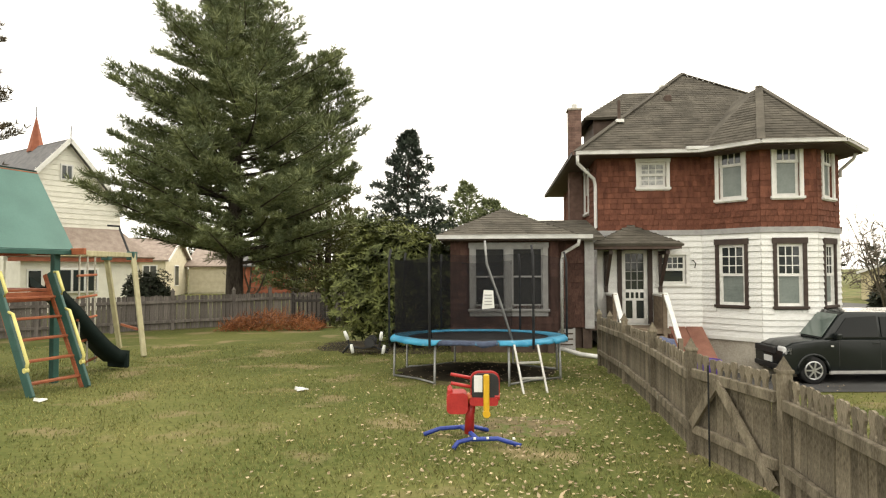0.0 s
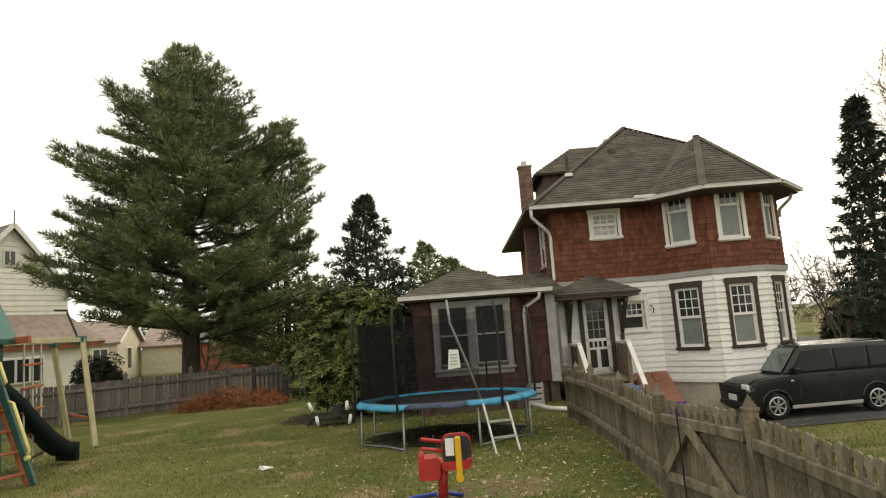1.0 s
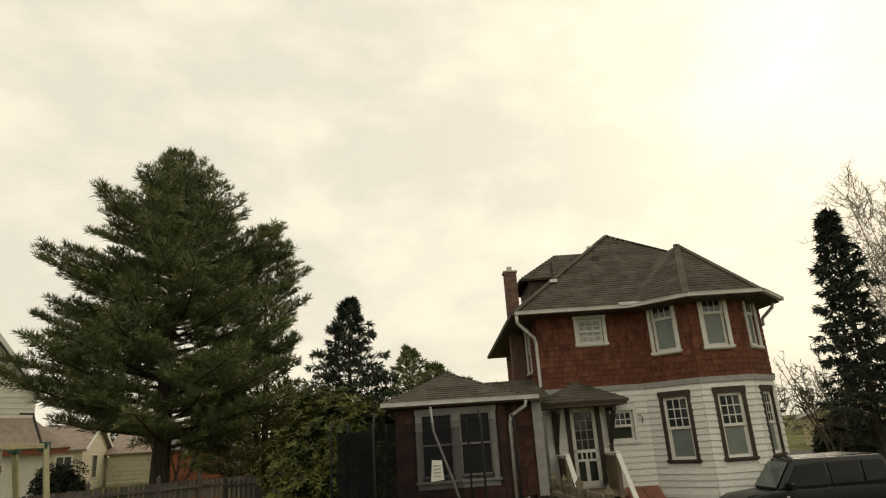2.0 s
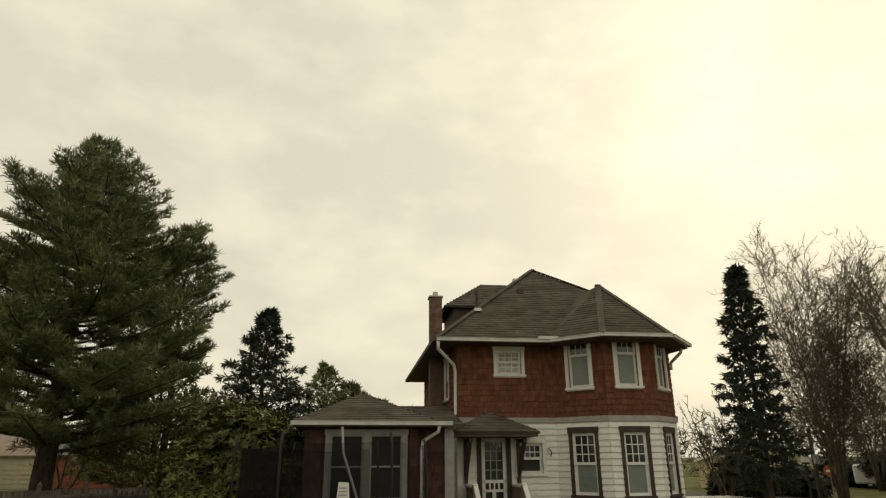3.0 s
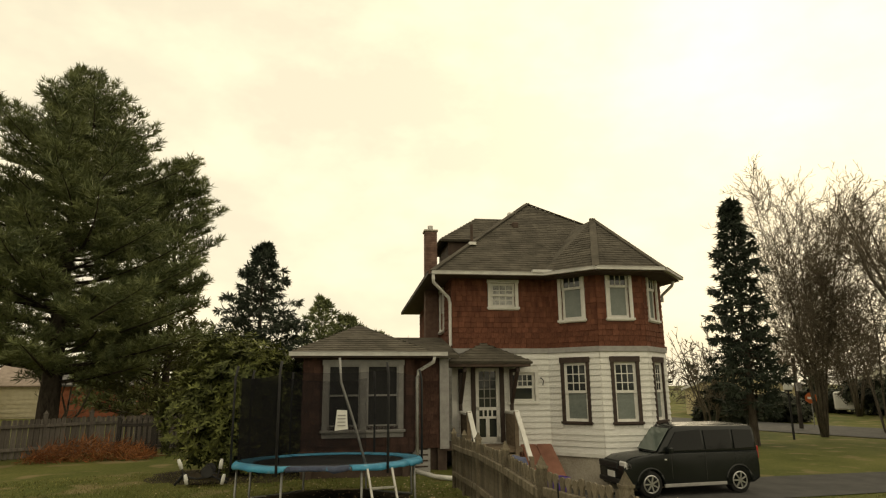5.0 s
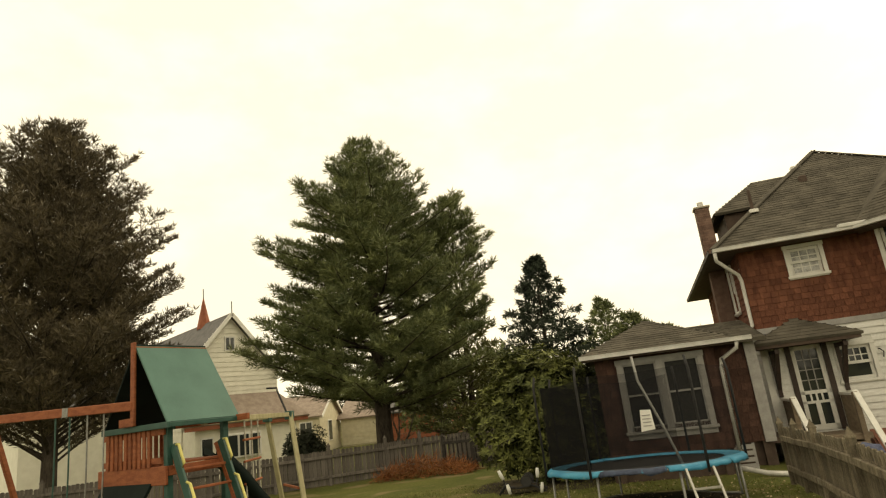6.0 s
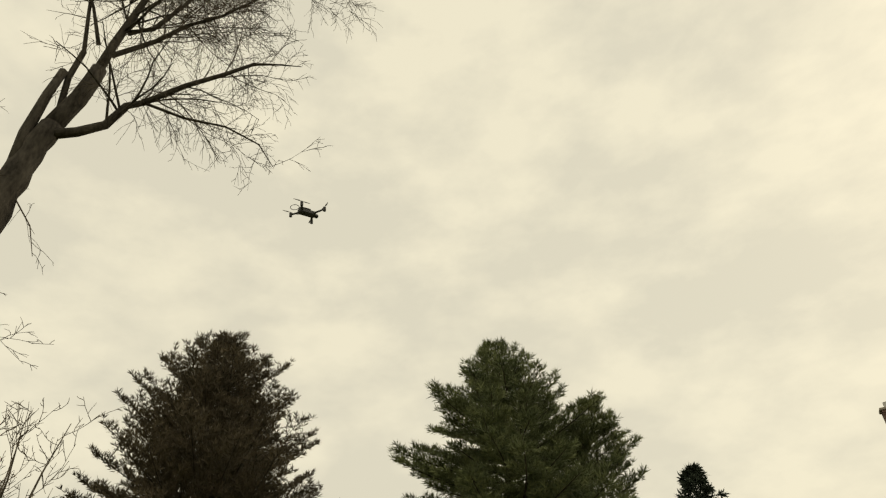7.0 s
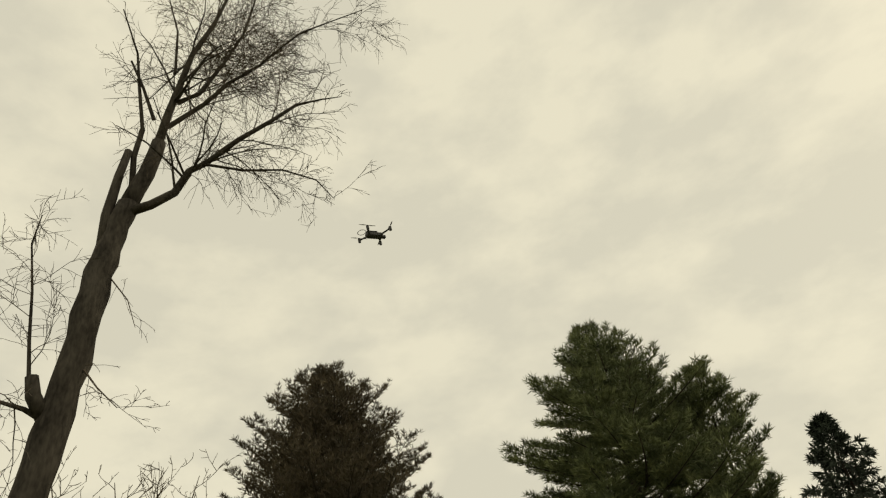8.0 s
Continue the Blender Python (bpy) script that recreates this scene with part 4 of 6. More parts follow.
def shrub(name, label, x, y, rx, ry, h, material, count, leaf_l, leaf_w, seed, category="shrub", lumps=9, low=0.0):
    """A dense shrub: stems, and rosettes of leaves over a lumpy crown, thinner inside."""
    rnd = random.Random(seed)
    ob = thing(name, label, category, pose(x, y, ground_z(x, y)))
    st = Soup()
    for i in range(7):
        a = i * 0.9 + rnd.random()
        st.tube([(0.1 * math.cos(a), 0.1 * math.sin(a), -0.1), (0.3 * rx * math.cos(a), 0.3 * ry * math.sin(a), h * 0.4), (0.6 * rx * math.cos(a), 0.6 * ry * math.sin(a), h * 0.75)], [0.05, 0.035, 0.012], 5)
    st.ob("stem", M_BARK, ob)
    blobs = [(Vector((0, 0, h * 0.5)), rx * 0.72, ry * 0.72, h * 0.5)]
    for i in range(lumps):
        a = i * 2.4
        q = rnd.uniform(0.3, 0.62)
        zc = h * rnd.uniform(0.22 + low, 0.72)
        blobs.append((Vector((rx * q * math.cos(a), ry * q * math.sin(a), zc)), rx * 0.45, ry * 0.45, min(h * 0.34, zc)))
    lf = Soup()
    for i in range(count):
        c, bx, by, bz = blobs[rnd.randrange(len(blobs))]
        d = unit(rnd)
        s = rnd.uniform(0.72, 1.05)
        p = c + Vector((d.x * bx * s, d.y * by * s, d.z * bz * s))
        if p.z < 0.05:
            p.z = 0.05 + rnd.random() * 0.3
        out = (d * 0.7 + Vector((0, 0, 0.6)) + unit(rnd) * 0.4).normalized()
        e1 = out.orthogonal().normalized()
        e2 = out.cross(e1)
        n = 7
        for k in range(n):
            w = 2 * math.pi * (k + rnd.random() * 0.6) / n
            v = (e1 * math.cos(w) + e2 * math.sin(w) + out * rnd.uniform(0.0, 0.7)).normalized()
            side = v.cross(out)
            if side.length > 0.05:
                lf.blade(p, v, leaf_l * rnd.uniform(0.7, 1.2), leaf_w, side.normalized())
    tagged(lf.ob("leaf", material, ob), kind="stuff")
    return ob


shrub("rhododendron", "large broad-leaved evergreen shrub behind the trampoline", -1.15, 16.3, 2.0, 1.6, 3.25, M_BUSH, 5600, 0.17, 0.055, 3, lumps=16)
M_DARKLEAF = leafy("dark_hedge_leaf", (0.012, 0.016, 0.01), (0.035, 0.042, 0.022))
px_, py_ = polar(-25.6, 24.5)
shrub("yew_bush", "dark rounded yew bush behind the fence", px_, py_, 1.0, 1.0, 1.9, M_DARKLEAF, 1100, 0.16, 0.05, 5)
for az, r, w, h, s in ((40.6, 52, 2.4, 1.9, 71), (44.0, 70, 4.0, 2.4, 72), (47.2, 66, 3.4, 3.0, 73), (50.5, 66, 4.0, 2.4, 74), (36.6, 40, 1.6, 2.4, 75), (54.0, 48, 3.4, 6.0, 76), (57.5, 42, 3.2, 4.4, 79), (50.6, 60, 4.0, 4.6, 77)):
    px_, py_ = polar(az, r)
    shrub("evergreen_bush", "dark evergreen bush along the street", px_, py_, w, w, h, M_DARKLEAF, 900, 0.42, 0.16, s)
brush = thing("brush_pile", "low heap of rusty dead branches on the lawn", "brush pile", pose(-5.6, 20.3, ground_z(-5.6, 20.3)))
s = Soup()
rnd = random.Random(14)
for i in range(2600):
    u = rnd.uniform(-1, 1)
    p = Vector((u * 1.6, rnd.uniform(-0.6, 0.6) + 0.1 * u, rnd.random() ** 1.5 * (0.42 * (1 - u * u) + 0.1)))
    d = (unit(rnd) + Vector((0.4, 0, 0.25))).normalized()
    s.blade(p, d, rnd.uniform(0.1, 0.45), 0.02, d.cross(unit(rnd)).normalized())
tagged(s.ob("twig", M_BRUSH, brush), kind="stuff")


class Bare:
    """A bare tree grown from limbs that are given, with shoots in three orders."""

    def __init__(self, seed, thin=0.006, droop=0.0, sides=5):
        self.rnd, self.limbs, self.twigs, self.thin, self.droop, self.sides = random.Random(seed), Soup(), Soup(), thin, droop, sides

    def limb(self, pts, r0, r1, order, rate, length, start=0.25):
        pts = [Vector(p) for p in pts]
        n = len(pts)
        radii = [r0 + (r1 - r0) * i / (n - 1) for i in range(n)]
        (self.limbs if r0 > 0.02 else self.twigs).tube(pts, radii, self.sides + 3 if r0 > 0.1 else (self.sides if r0 > 0.02 else 3), r0 > 0.05)
        if order <= 0:
            return
        total = sum((b - a).length for a, b in zip(pts, pts[1:]))
        k = max(2, int(total * rate))
        rnd = self.rnd
        for i in range(k):
            q = start + (1 - start) * (i + rnd.random()) / k
            kk = q * (n - 1)
            j = min(int(kk), n - 2)
            p = pts[j].lerp(pts[j + 1], kk - j)
            d = (pts[j + 1] - pts[j]).normalized()
            v = (d * 0.75 + unit(rnd) * 0.85 + Vector((0, 0, 0.12 - self.droop))).normalized()
            r = max(self.thin, (r0 + (r1 - r0) * q) * (0.34 if order > 1 else 0.5))
            self.grow(p, v, length * rnd.uniform(0.5, 1.2) * (1.1 - 0.5 * q), r, order - 1, rate)

    def grow(self, p, d, length, r, order, rate):
        rnd = self.rnd
        seg = 5 if length > 0.5 else 4
        pts = [p]
        for j in range(seg):
            d = (d + unit(rnd) * 0.22 + Vector((0, 0, -self.droop * (j / seg) * 0.9 + (0.06 if self.droop == 0 else 0)))).normalized()
            pts.append(pts[-1] + d * (length / seg))
        self.limb(pts, r, max(self.thin * 0.6, r * 0.3), order, rate * 1.5, length * 0.6, 0.1)

    def done(self, parent, bark, twig):
        self.limbs.ob("limb", bark, parent, "", True)
        if self.twigs.f:
            tagged(self.twigs.ob("twig", twig, parent), kind="stuff")


def ae(az, el, r):
    x, y = polar(az, r)
    return Vector((x, y, EYE[2] + r * math.tan(radians(el))))


# the leaning bare tree by the play set
bx, by = polar(-69.0, 9.2)
tree = thing("bare_tree", "tall leaning bare tree with rough grey bark and broken limbs", "tree", pose(bx, by, ground_z(bx, by)))
inv = Vector((bx, by, ground_z(bx, by)))
g = Bare(77, 0.0042, 0.2, 6)
L = lambda *q: [ae(*v) - inv for v in q]
trunk_pts = [Vector((-0.05, -0.05, -0.2)), Vector((0, 0, 0.3))] + L((-68.6, 6, 9.15), (-67.6, 16.9, 9.1), (-66.9, 22.1, 9.1), (-66.3, 28.1, 9.0), (-66.0, 33.2, 9.0), (-65.1, 36.5, 9.0), (-64.4, 39.1, 9.0))
ts = Soup()
trunk_pts = [p for a, b in zip(trunk_pts, trunk_pts[1:]) for p in (a, a.lerp(b, 0.33) + unit(g.rnd) * 0.03, a.lerp(b, 0.67) + unit(g.rnd) * 0.03)] + [trunk_pts[-1]]
nt_ = len(trunk_pts) - 1
ts.tube(trunk_pts, [lerp_table([(0, 0.34), (0.12, 0.25), (0.35, 0.22), (0.6, 0.2), (0.8, 0.185), (1, 0.16)], q / nt_) * g.rnd.uniform(0.93, 1.1) for q in range(nt_ + 1)], 14)
ts.ob("trunk", M_BARK_GREY, tree, "rough furrowed grey trunk", True)
# the thick broken stem, its thinner leader and the limbs that leave it
g.limb(L((-64.6, 38.7, 9.0), (-63.9, 40.4, 9.0), (-63.2, 41.8, 9.0), (-62.7, 43.4, 9.0), (-62.4, 44.6, 9.0)), 0.15, 0.125, 0, 1, 1)
g.limb(L((-62.5, 44.3, 9.0), (-61.9, 46.9, 9.0), (-61.0, 49.5, 9.0), (-60.0, 52.1, 9.0), (-57.6, 54.9, 9.0), (-56.2, 56.9, 9.0), (-53.3, 60.2, 9.0), (-49.8, 63.7, 9.0)), 0.09, 0.018, 3, 3.8, 1.9, 0.15)
g.limb(L((-66.0, 34.4, 9.0), (-66.2, 38.0, 9.0), (-65.8, 41.3, 9.0), (-65.3, 43.4, 9.05)), 0.095, 0.07, 0, 1, 1)
g.limb(L((-64.3, 39.9, 9.05), (-64.7, 43.1, 9.1), (-64.3, 45.4, 9.1)), 0.05, 0.05, 0, 1, 1)
g.limb(L((-64.3, 45.4, 9.1), (-65.4, 48.6, 9.0), (-66.3, 51.2, 9.0), (-68.9, 54.1, 9.0)), 0.04, 0.014, 3, 2.4, 1.1)
g.limb(L((-63.3, 46.4, 9.0), (-65.0, 48.7, 8.95), (-66.8, 50.5, 8.9)), 0.04, 0.02, 3, 2.6, 1.1)
g.limb(L((-64.6, 38.4, 8.95), (-62.3, 39.4, 8.8), (-60.1, 40.7, 8.7), (-58.8, 42.7, 8.6), (-57.3, 43.4, 8.5), (-53.6, 45.8, 8.2), (-49.5, 47.7, 8.0), (-46.4, 49.1, 7.85)), 0.085, 0.03, 3, 4.8, 1.9, 0.25)
g.limb(L((-46.4, 49.1, 7.85), (-43.4, 49.5, 7.7), (-40.5, 49.7, 7.6)), 0.024, 0.007, 3, 4.4, 1.0, 0.05)
g.limb(L((-57.3, 43.4, 8.5), (-52.9, 43.2, 8.2), (-48.4, 43.4, 8.0), (-44.4, 42.5, 7.9), (-42.5, 40.8, 7.8)), 0.026, 0.007, 3, 4.2, 1.2, 0.1)
g.limb(L((-61.7, 46.0, 9.0), (-57.9, 48.4, 8.8), (-55.2, 50.4, 8.6), (-51.2, 52.2, 8.4), (-49.9, 53.0, 8.3), (-45.4, 55.1, 8.1), (-36.0, 56.7, 7.8)), 0.05, 0.01, 3, 5.2, 1.9, 0.12)
g.limb(L((-61.0, 48.1, 9.0), (-58.6, 49.2, 8.9), (-55.9, 52.0, 8.8), (-53.6, 54.5, 8.8), (-52.4, 56.7, 8.7), (-50.7, 60.0, 8.6)), 0.055, 0.012, 3, 5.2, 1.8, 0.15)
g.limb(L((-61.7, 50.4, 9.0), (-62.1, 53.7, 9.0), (-63.7, 55.9, 9.0)), 0.03, 0.012, 3, 2.6, 1.0)
g.limb(L((-66.6, 26.6, 9.0), (-64.4, 24.3, 8.8), (-62.6, 22.8, 8.7)), 0.02, 0.006, 3, 4.6, 0.9, 0.1)
g.limb(L((-65.2, 33.3, 9.0), (-63.1, 31.4, 8.8), (-62.1, 29.2, 8.7)), 0.014, 0.005, 2, 4.0, 0.7, 0.1)
g.limb(L((-67.6, 21.6, 9.1), (-68.9, 23.4, 9.0), (-69.3, 24.8, 9.0)), 0.11, 0.08, 0, 1, 1)
g.limb(L((-69.3, 23.8, 9.1), (-70.1, 27.4, 9.2), (-70.8, 31.1, 9.3), (-71.8, 34.7, 9.3), (-71.6, 37.0, 9.3)), 0.028, 0.008, 3, 4.4, 1.2, 0.1)
g.limb(L((-68.1, 21.8, 9.1), (-69.3, 22.4, 9.1), (-71.0, 22.8, 9.0), (-74.0, 23.3, 9.0)), 0.045, 0.015, 3, 4.0, 1.3, 0.2)
g.done(tree, M_BARK_GREY, M_TWIG)


def bare_tree(label, az, r, h, stems, seed, spread=0.25, trunk=0.14, rate=1.0, order=3, thin=0.014, fork=0.0, length=None):
    x, y = polar(az, r)
    ob = thing("bare_tree", label, "tree", pose(x, y, ground_z(x, y)))
    rnd = random.Random(seed)
    gr_ = Bare(seed, thin, 0.0, 5)
    if fork:
        t_ = Soup()
        t_.tube([(0, 0, -0.2), (0.05, 0, fork * 0.5), (0, 0.05, fork * 1.05)], [trunk * 1.6, trunk * 1.15, trunk * 1.05], 10)
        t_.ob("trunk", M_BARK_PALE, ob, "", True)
    for i in range(stems):
        a = i * 2 * math.pi / stems + rnd.uniform(-0.4, 0.4)
        hh = h * rnd.uniform(0.75, 1.0)
        o = Vector((math.cos(a), math.sin(a), 0))
        sp = spread * h * rnd.uniform(0.5, 1.1)
        pts = [o * (0.0 if fork else 0.12) + Vector((0, 0, fork if fork else -0.1))]
        for q in (0.25, 0.5, 0.75, 1.0):
            pts.append(o * (sp * q ** (0.7 if fork else 1.3)) + Vector((rnd.uniform(-0.15, 0.15), rnd.uniform(-0.15, 0.15), fork + (hh - fork) * q)))
        gr_.limb(pts, trunk * (0.62 if fork else 0.7), trunk * 0.1, order, rate, length or h * 0.24, 0.2)
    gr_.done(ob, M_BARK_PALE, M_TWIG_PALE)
    return ob


bare_tree("many-stemmed bare tree on the lawn by the street", 43.6, 38, 13.4, 11, 61, 0.24, 0.085, 2.3, 3, 0.012)
bare_tree("thick-limbed bare oak near the street", 51.0, 36, 13.6, 9, 84, 0.38, 0.19, 2.4, 3, 0.012, 4.2, 2.8)
bare_tree("slender bare tree between the street trees", 47.6, 42, 12.6, 5, 85, 0.3, 0.07, 1.7, 3, 0.012)
bare_tree("small bare tree beside the house", 35.6, 34, 5.6, 5, 63, 0.35, 0.1, 2.2, 3, 0.016)
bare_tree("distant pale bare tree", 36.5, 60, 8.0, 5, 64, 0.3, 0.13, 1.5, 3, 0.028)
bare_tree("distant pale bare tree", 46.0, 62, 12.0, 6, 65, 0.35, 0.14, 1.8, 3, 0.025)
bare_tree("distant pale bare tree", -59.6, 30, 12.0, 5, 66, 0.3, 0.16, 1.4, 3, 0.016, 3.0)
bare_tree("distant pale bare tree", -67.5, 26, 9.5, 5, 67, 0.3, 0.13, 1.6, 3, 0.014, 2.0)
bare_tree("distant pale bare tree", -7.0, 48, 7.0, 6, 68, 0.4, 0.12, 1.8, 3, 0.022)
bare_tree("small bare tree behind the fence", -17.6, 26, 3.2, 5, 69, 0.5, 0.1, 2.0, 2, 0.014)


# ---- distant woods round the horizon ----
def woods(name, label, material, r0, r1, h0, h1, clumps, per, size, width, seed, skip):
    rnd_ = random.Random(seed)
    s_ = Soup()
    for i in range(clumps):
        a = 360 * (i + rnd_.random()) / clumps
        if any(lo < ((a + 180) % 360) - 180 < hi for lo, hi in skip):
            continue
        r = rnd_.uniform(r0, r1)
        x, y = polar(a, r)
        z, h = ground_z(x, y), rnd_.uniform(h0, h1)
        sp_ = h * rnd_.uniform(0.25, 0.5)
        for k_ in range(per):
            q = rnd_.random()
            w_ = sp_ * (1 - q) ** 0.5 * (0.4 + 0.6 * rnd_.random())
            b_ = rnd_.uniform(0, 2 * math.pi)
            p_ = Vector((x + w_ * math.cos(b_), y + w_ * math.sin(b_), z + q * h * 0.9))
            d_ = (unit(rnd_) + Vector((0, 0, 0.7))).normalized()
            s_.blade(p_, d_, size * rnd_.uniform(0.5, 1.3), width, d_.cross(unit(rnd_)).normalized())
    tagged(s_.ob(name, material), label, "woods", kind="stuff")


woods("far_bare_woods", "grey-brown bare woods along the horizon", M_TWIG, 95, 150, 6, 10, 240, 130, 2.2, 0.16, 5, ())
woods("far_evergreen_woods", "dark evergreens along the horizon", M_DARKLEAF, 100, 160, 4, 9, 150, 130, 1.4, 0.5, 6, ())

# ---- things on the lawn ----
M_STEEL = mat("galvanised_tube", (0.2, 0.2, 0.19), (0.34, 0.34, 0.33), 0.5, 6, 0.05, metal=0.6)
M_FOAM = mat("black_foam_sleeve", (0.02, 0.02, 0.022), (0.04, 0.04, 0.042), 0.8, 10, 0.1)
M_PAD = mat("faded_blue_vinyl", (0.02, 0.19, 0.34), (0.05, 0.31, 0.47), 0.5, 4, 0.15, stain=((0.2, 0.36, 0.45), 7, 0.62))
M_PAD_DK = mat("torn_dark_pad", (0.03, 0.04, 0.07), (0.06, 0.08, 0.13), 0.7, 12, 0.4, stain=((0.04, 0.2, 0.32), 9, 0.62))
M_MATB = mat("black_jump_mat", (0.018, 0.018, 0.02), (0.03, 0.03, 0.033), 0.7, 12, 0.1)


def netting(name, alpha):
    m = mat(name, (0.008, 0.008, 0.009), (0.016, 0.016, 0.018), 0.9, 20, 0, spec=0.05)
    m.node_tree.nodes["Principled BSDF"].inputs["Alpha"].default_value = alpha
    return m


M_NET, M_NET2 = netting("thin_net", 0.24), netting("doubled_net", 0.6)
TX, TY, TR, TZ = 0.64, 11.6, 1.6, 0.69
tz = ground_z(TX, TY)
tr = thing("trampoline", "round trampoline with faded blue pad, net poles and black net", "trampoline", pose(TX, TY, tz, -1.8))


def ring_pts(r, z, a0=0, a1=360, n=48):
    return [(r * math.cos(radians(a0 + (a1 - a0) * i / n)), r * math.sin(radians(a0 + (a1 - a0) * i / n)), z) for i in range(n + 1)]


part("frame_ring", tube_bm(ring_pts(TR - 0.03, TZ - 0.03), 0.022, 8), M_STEEL, tr, "", True)
disc = B()
poly(disc, ring_pts(TR - 0.3, TZ - 0.02)[:-1])
bmesh.ops.extrude_face_region(disc, geom=disc.faces[:])
part("jump_mat", disc, M_MATB, tr, "black woven jumping mat")


def pad(a0, a1, material, label, wob, seed):
    rnd_ = random.Random(seed)
    v, f = [], []
    n = max(3, int((a1 - a0) / 4))
    for i in range(n + 1):
        a = radians(a0 + (a1 - a0) * i / n)
        w = rnd_.uniform(-wob, wob)
        for r, z in ((TR - 0.3, 0.0), (TR - 0.16, 0.02), (TR, 0.015), (TR + 0.035, -0.02), (TR + 0.04, -0.06 + w), (TR + 0.028, -0.063 + w), (TR - 0.02, -0.02), (TR - 0.3, -0.014)):
            v.append((r * math.cos(a), r * math.sin(a), TZ + z + w * 0.3))
    for i in range(n):
        for k_ in range(8):
            f.append((i * 8 + k_, i * 8 + (k_ + 1) % 8, (i + 1) * 8 + (k_ + 1) % 8, (i + 1) * 8 + k_))
    f += [tuple(range(8))[::-1], tuple(n * 8 + k_ for k_ in range(8))]
    raw("pad", v, f, material, tr, label, True)


pad(-8, 52, M_PAD, "faded blue safety pad", 0.006, 1)
pad(54, 118, M_PAD, "faded blue safety pad", 0.006, 2)
pad(120, 178, M_PAD, "faded blue safety pad", 0.006, 3)
pad(180, 242, M_PAD, "faded blue safety pad", 0.012, 4)
pad(243, 278, M_PAD_DK, "torn dark-blue safety pad", 0.02, 5)
pad(279, 318, M_PAD, "faded blue safety pad", 0.012, 6)
pad(320, 350, M_PAD, "faded blue safety pad", 0.01, 7)
for i, a in enumerate((195, 240, 285, 330, 15, 60, 105, 150)):
    c, s_ = math.cos(radians(a)), math.sin(radians(a))
    part("leg", tube_bm([((TR - 0.03) * c, (TR - 0.03) * s_, TZ - 0.03), ((TR - 0.01) * c, (TR - 0.01) * s_, 0.06), ((TR - 0.02) * c, (TR - 0.02) * s_, -0.09)], 0.021, 8), M_STEEL, tr, "", True)
    if i % 2 == 0:
        c2, s2 = math.cos(radians(a + 45)), math.sin(radians(a + 45))
        part("foot_rail", tube_bm([((TR - 0.02) * c, (TR - 0.02) * s_, 0.02), (TR * 0.86 * math.cos(radians(a + 22)), TR * 0.86 * math.sin(radians(a + 22)), 0.02), ((TR - 0.02) * c2, (TR - 0.02) * s2, 0.02)], 0.019, 6), M_STEEL, tr, "", True)
for a, h in ((185, 2.3), (238, 2.3), (300, 2.28), (0, 2.24), (55, 2.28), (115, 2.28), (150, 2.28)):
    c, s_ = math.cos(radians(a)), math.sin(radians(a))
    part("net_pole", tube_bm([((TR + 0.05) * c, (TR + 0.05) * s_, TZ - 0.12), ((TR + 0.06) * c, (TR + 0.06) * s_, h - 0.2), ((TR + 0.02) * c, (TR + 0.02) * s_, h)], 0.021, 8), M_FOAM, tr, "black foam-covered net pole", True)
part("fallen_pole", tube_bm([(0.1, -0.5, 2.42), (0.13, -0.55, 2.0), (0.36, -0.9, 1.25), (0.5, -1.3, 0.68)], 0.022, 8), M_STEEL, tr, "bent grey pole leaning inside the net", True)


def net(a0, a1, z0, z1, material, name):
    v, f = [], []
    n = 14
    for i in range(n + 1):
        a = radians(a0 + (a1 - a0) * i / n)
        sag = 0.05 * math.sin(math.pi * i / n)
        for r in (TR - 0.02, TR - 0.024):
            v += [(r * math.cos(a), r * math.sin(a), z0), (r * math.cos(a), r * math.sin(a), z1 - sag)]
    for i in range(n):
        p_ = i * 4
        f += [(p_, p_ + 4, p_ + 5, p_ + 1), (p_ + 2, p_ + 3, p_ + 7, p_ + 6)]
    raw(name, v, f, material, tr, "black safety net")


net(196, 238, TZ + 0.05, 2.1, M_NET2, "net_panel")
for a0, a1 in ((60, 115), (115, 150), (150, 185), (238, 300), (300, 358)):
    net(a0, a1, TZ + 0.05, 2.15, M_NET, "net_panel")
M_ALU = mat("aluminium_ladder", (0.4, 0.39, 0.36), (0.55, 0.54, 0.5), 0.45, 8, 0.05, metal=0.3)
lad = thing("trampoline_ladder", "light metal three-rung ladder leaning on the trampoline", "ladder", pose(TX, TY, tz))
la = [Vector((0.48, -1.64, TZ + 0.02)), Vector((0.86, -1.61, TZ + 0.02))]
lb = [Vector((0.56, -2.25, 0.0)), Vector((0.93, -2.15, 0.0))]
for a, b in zip(la, lb):
    part("side_rail", beam(B(), a, b - (a - b).normalized() * 0.02, 0.03, 0.03), M_ALU, lad)
for q in (0.35, 0.65, 0.95):
    part("rung", beam(B(), la[0].lerp(lb[0], q), la[1].lerp(lb[1], q), 0.05, 0.025), M_ALU, lad)
M_PAPER = mat("white_paper", (0.68, 0.68, 0.66), (0.8, 0.8, 0.78), 0.7, 5, 0.05)
tag = B()
slab(tag, [(-0.1, 0, 0), (0.1, -0.01, 0.02), (0.08, -0.02, 0.3), (-0.07, -0.01, 0.31)], 0.004)
tg = tagged(mesh_ob("warning_tag", tag, M_PAPER), "white paper warning tag hung on the trampoline net", "tag")
tg.matrix_world = pose(TX + 0.07, TY - 1.63, 1.2)
tbar = B()
for i in range(4):
    box(tbar, -0.06, 0.06, -0.022, -0.018, 0.07 + 0.05 * i, 0.085 + 0.05 * i)
mesh_ob("print", tbar, M_TRIM_GREY, tg)

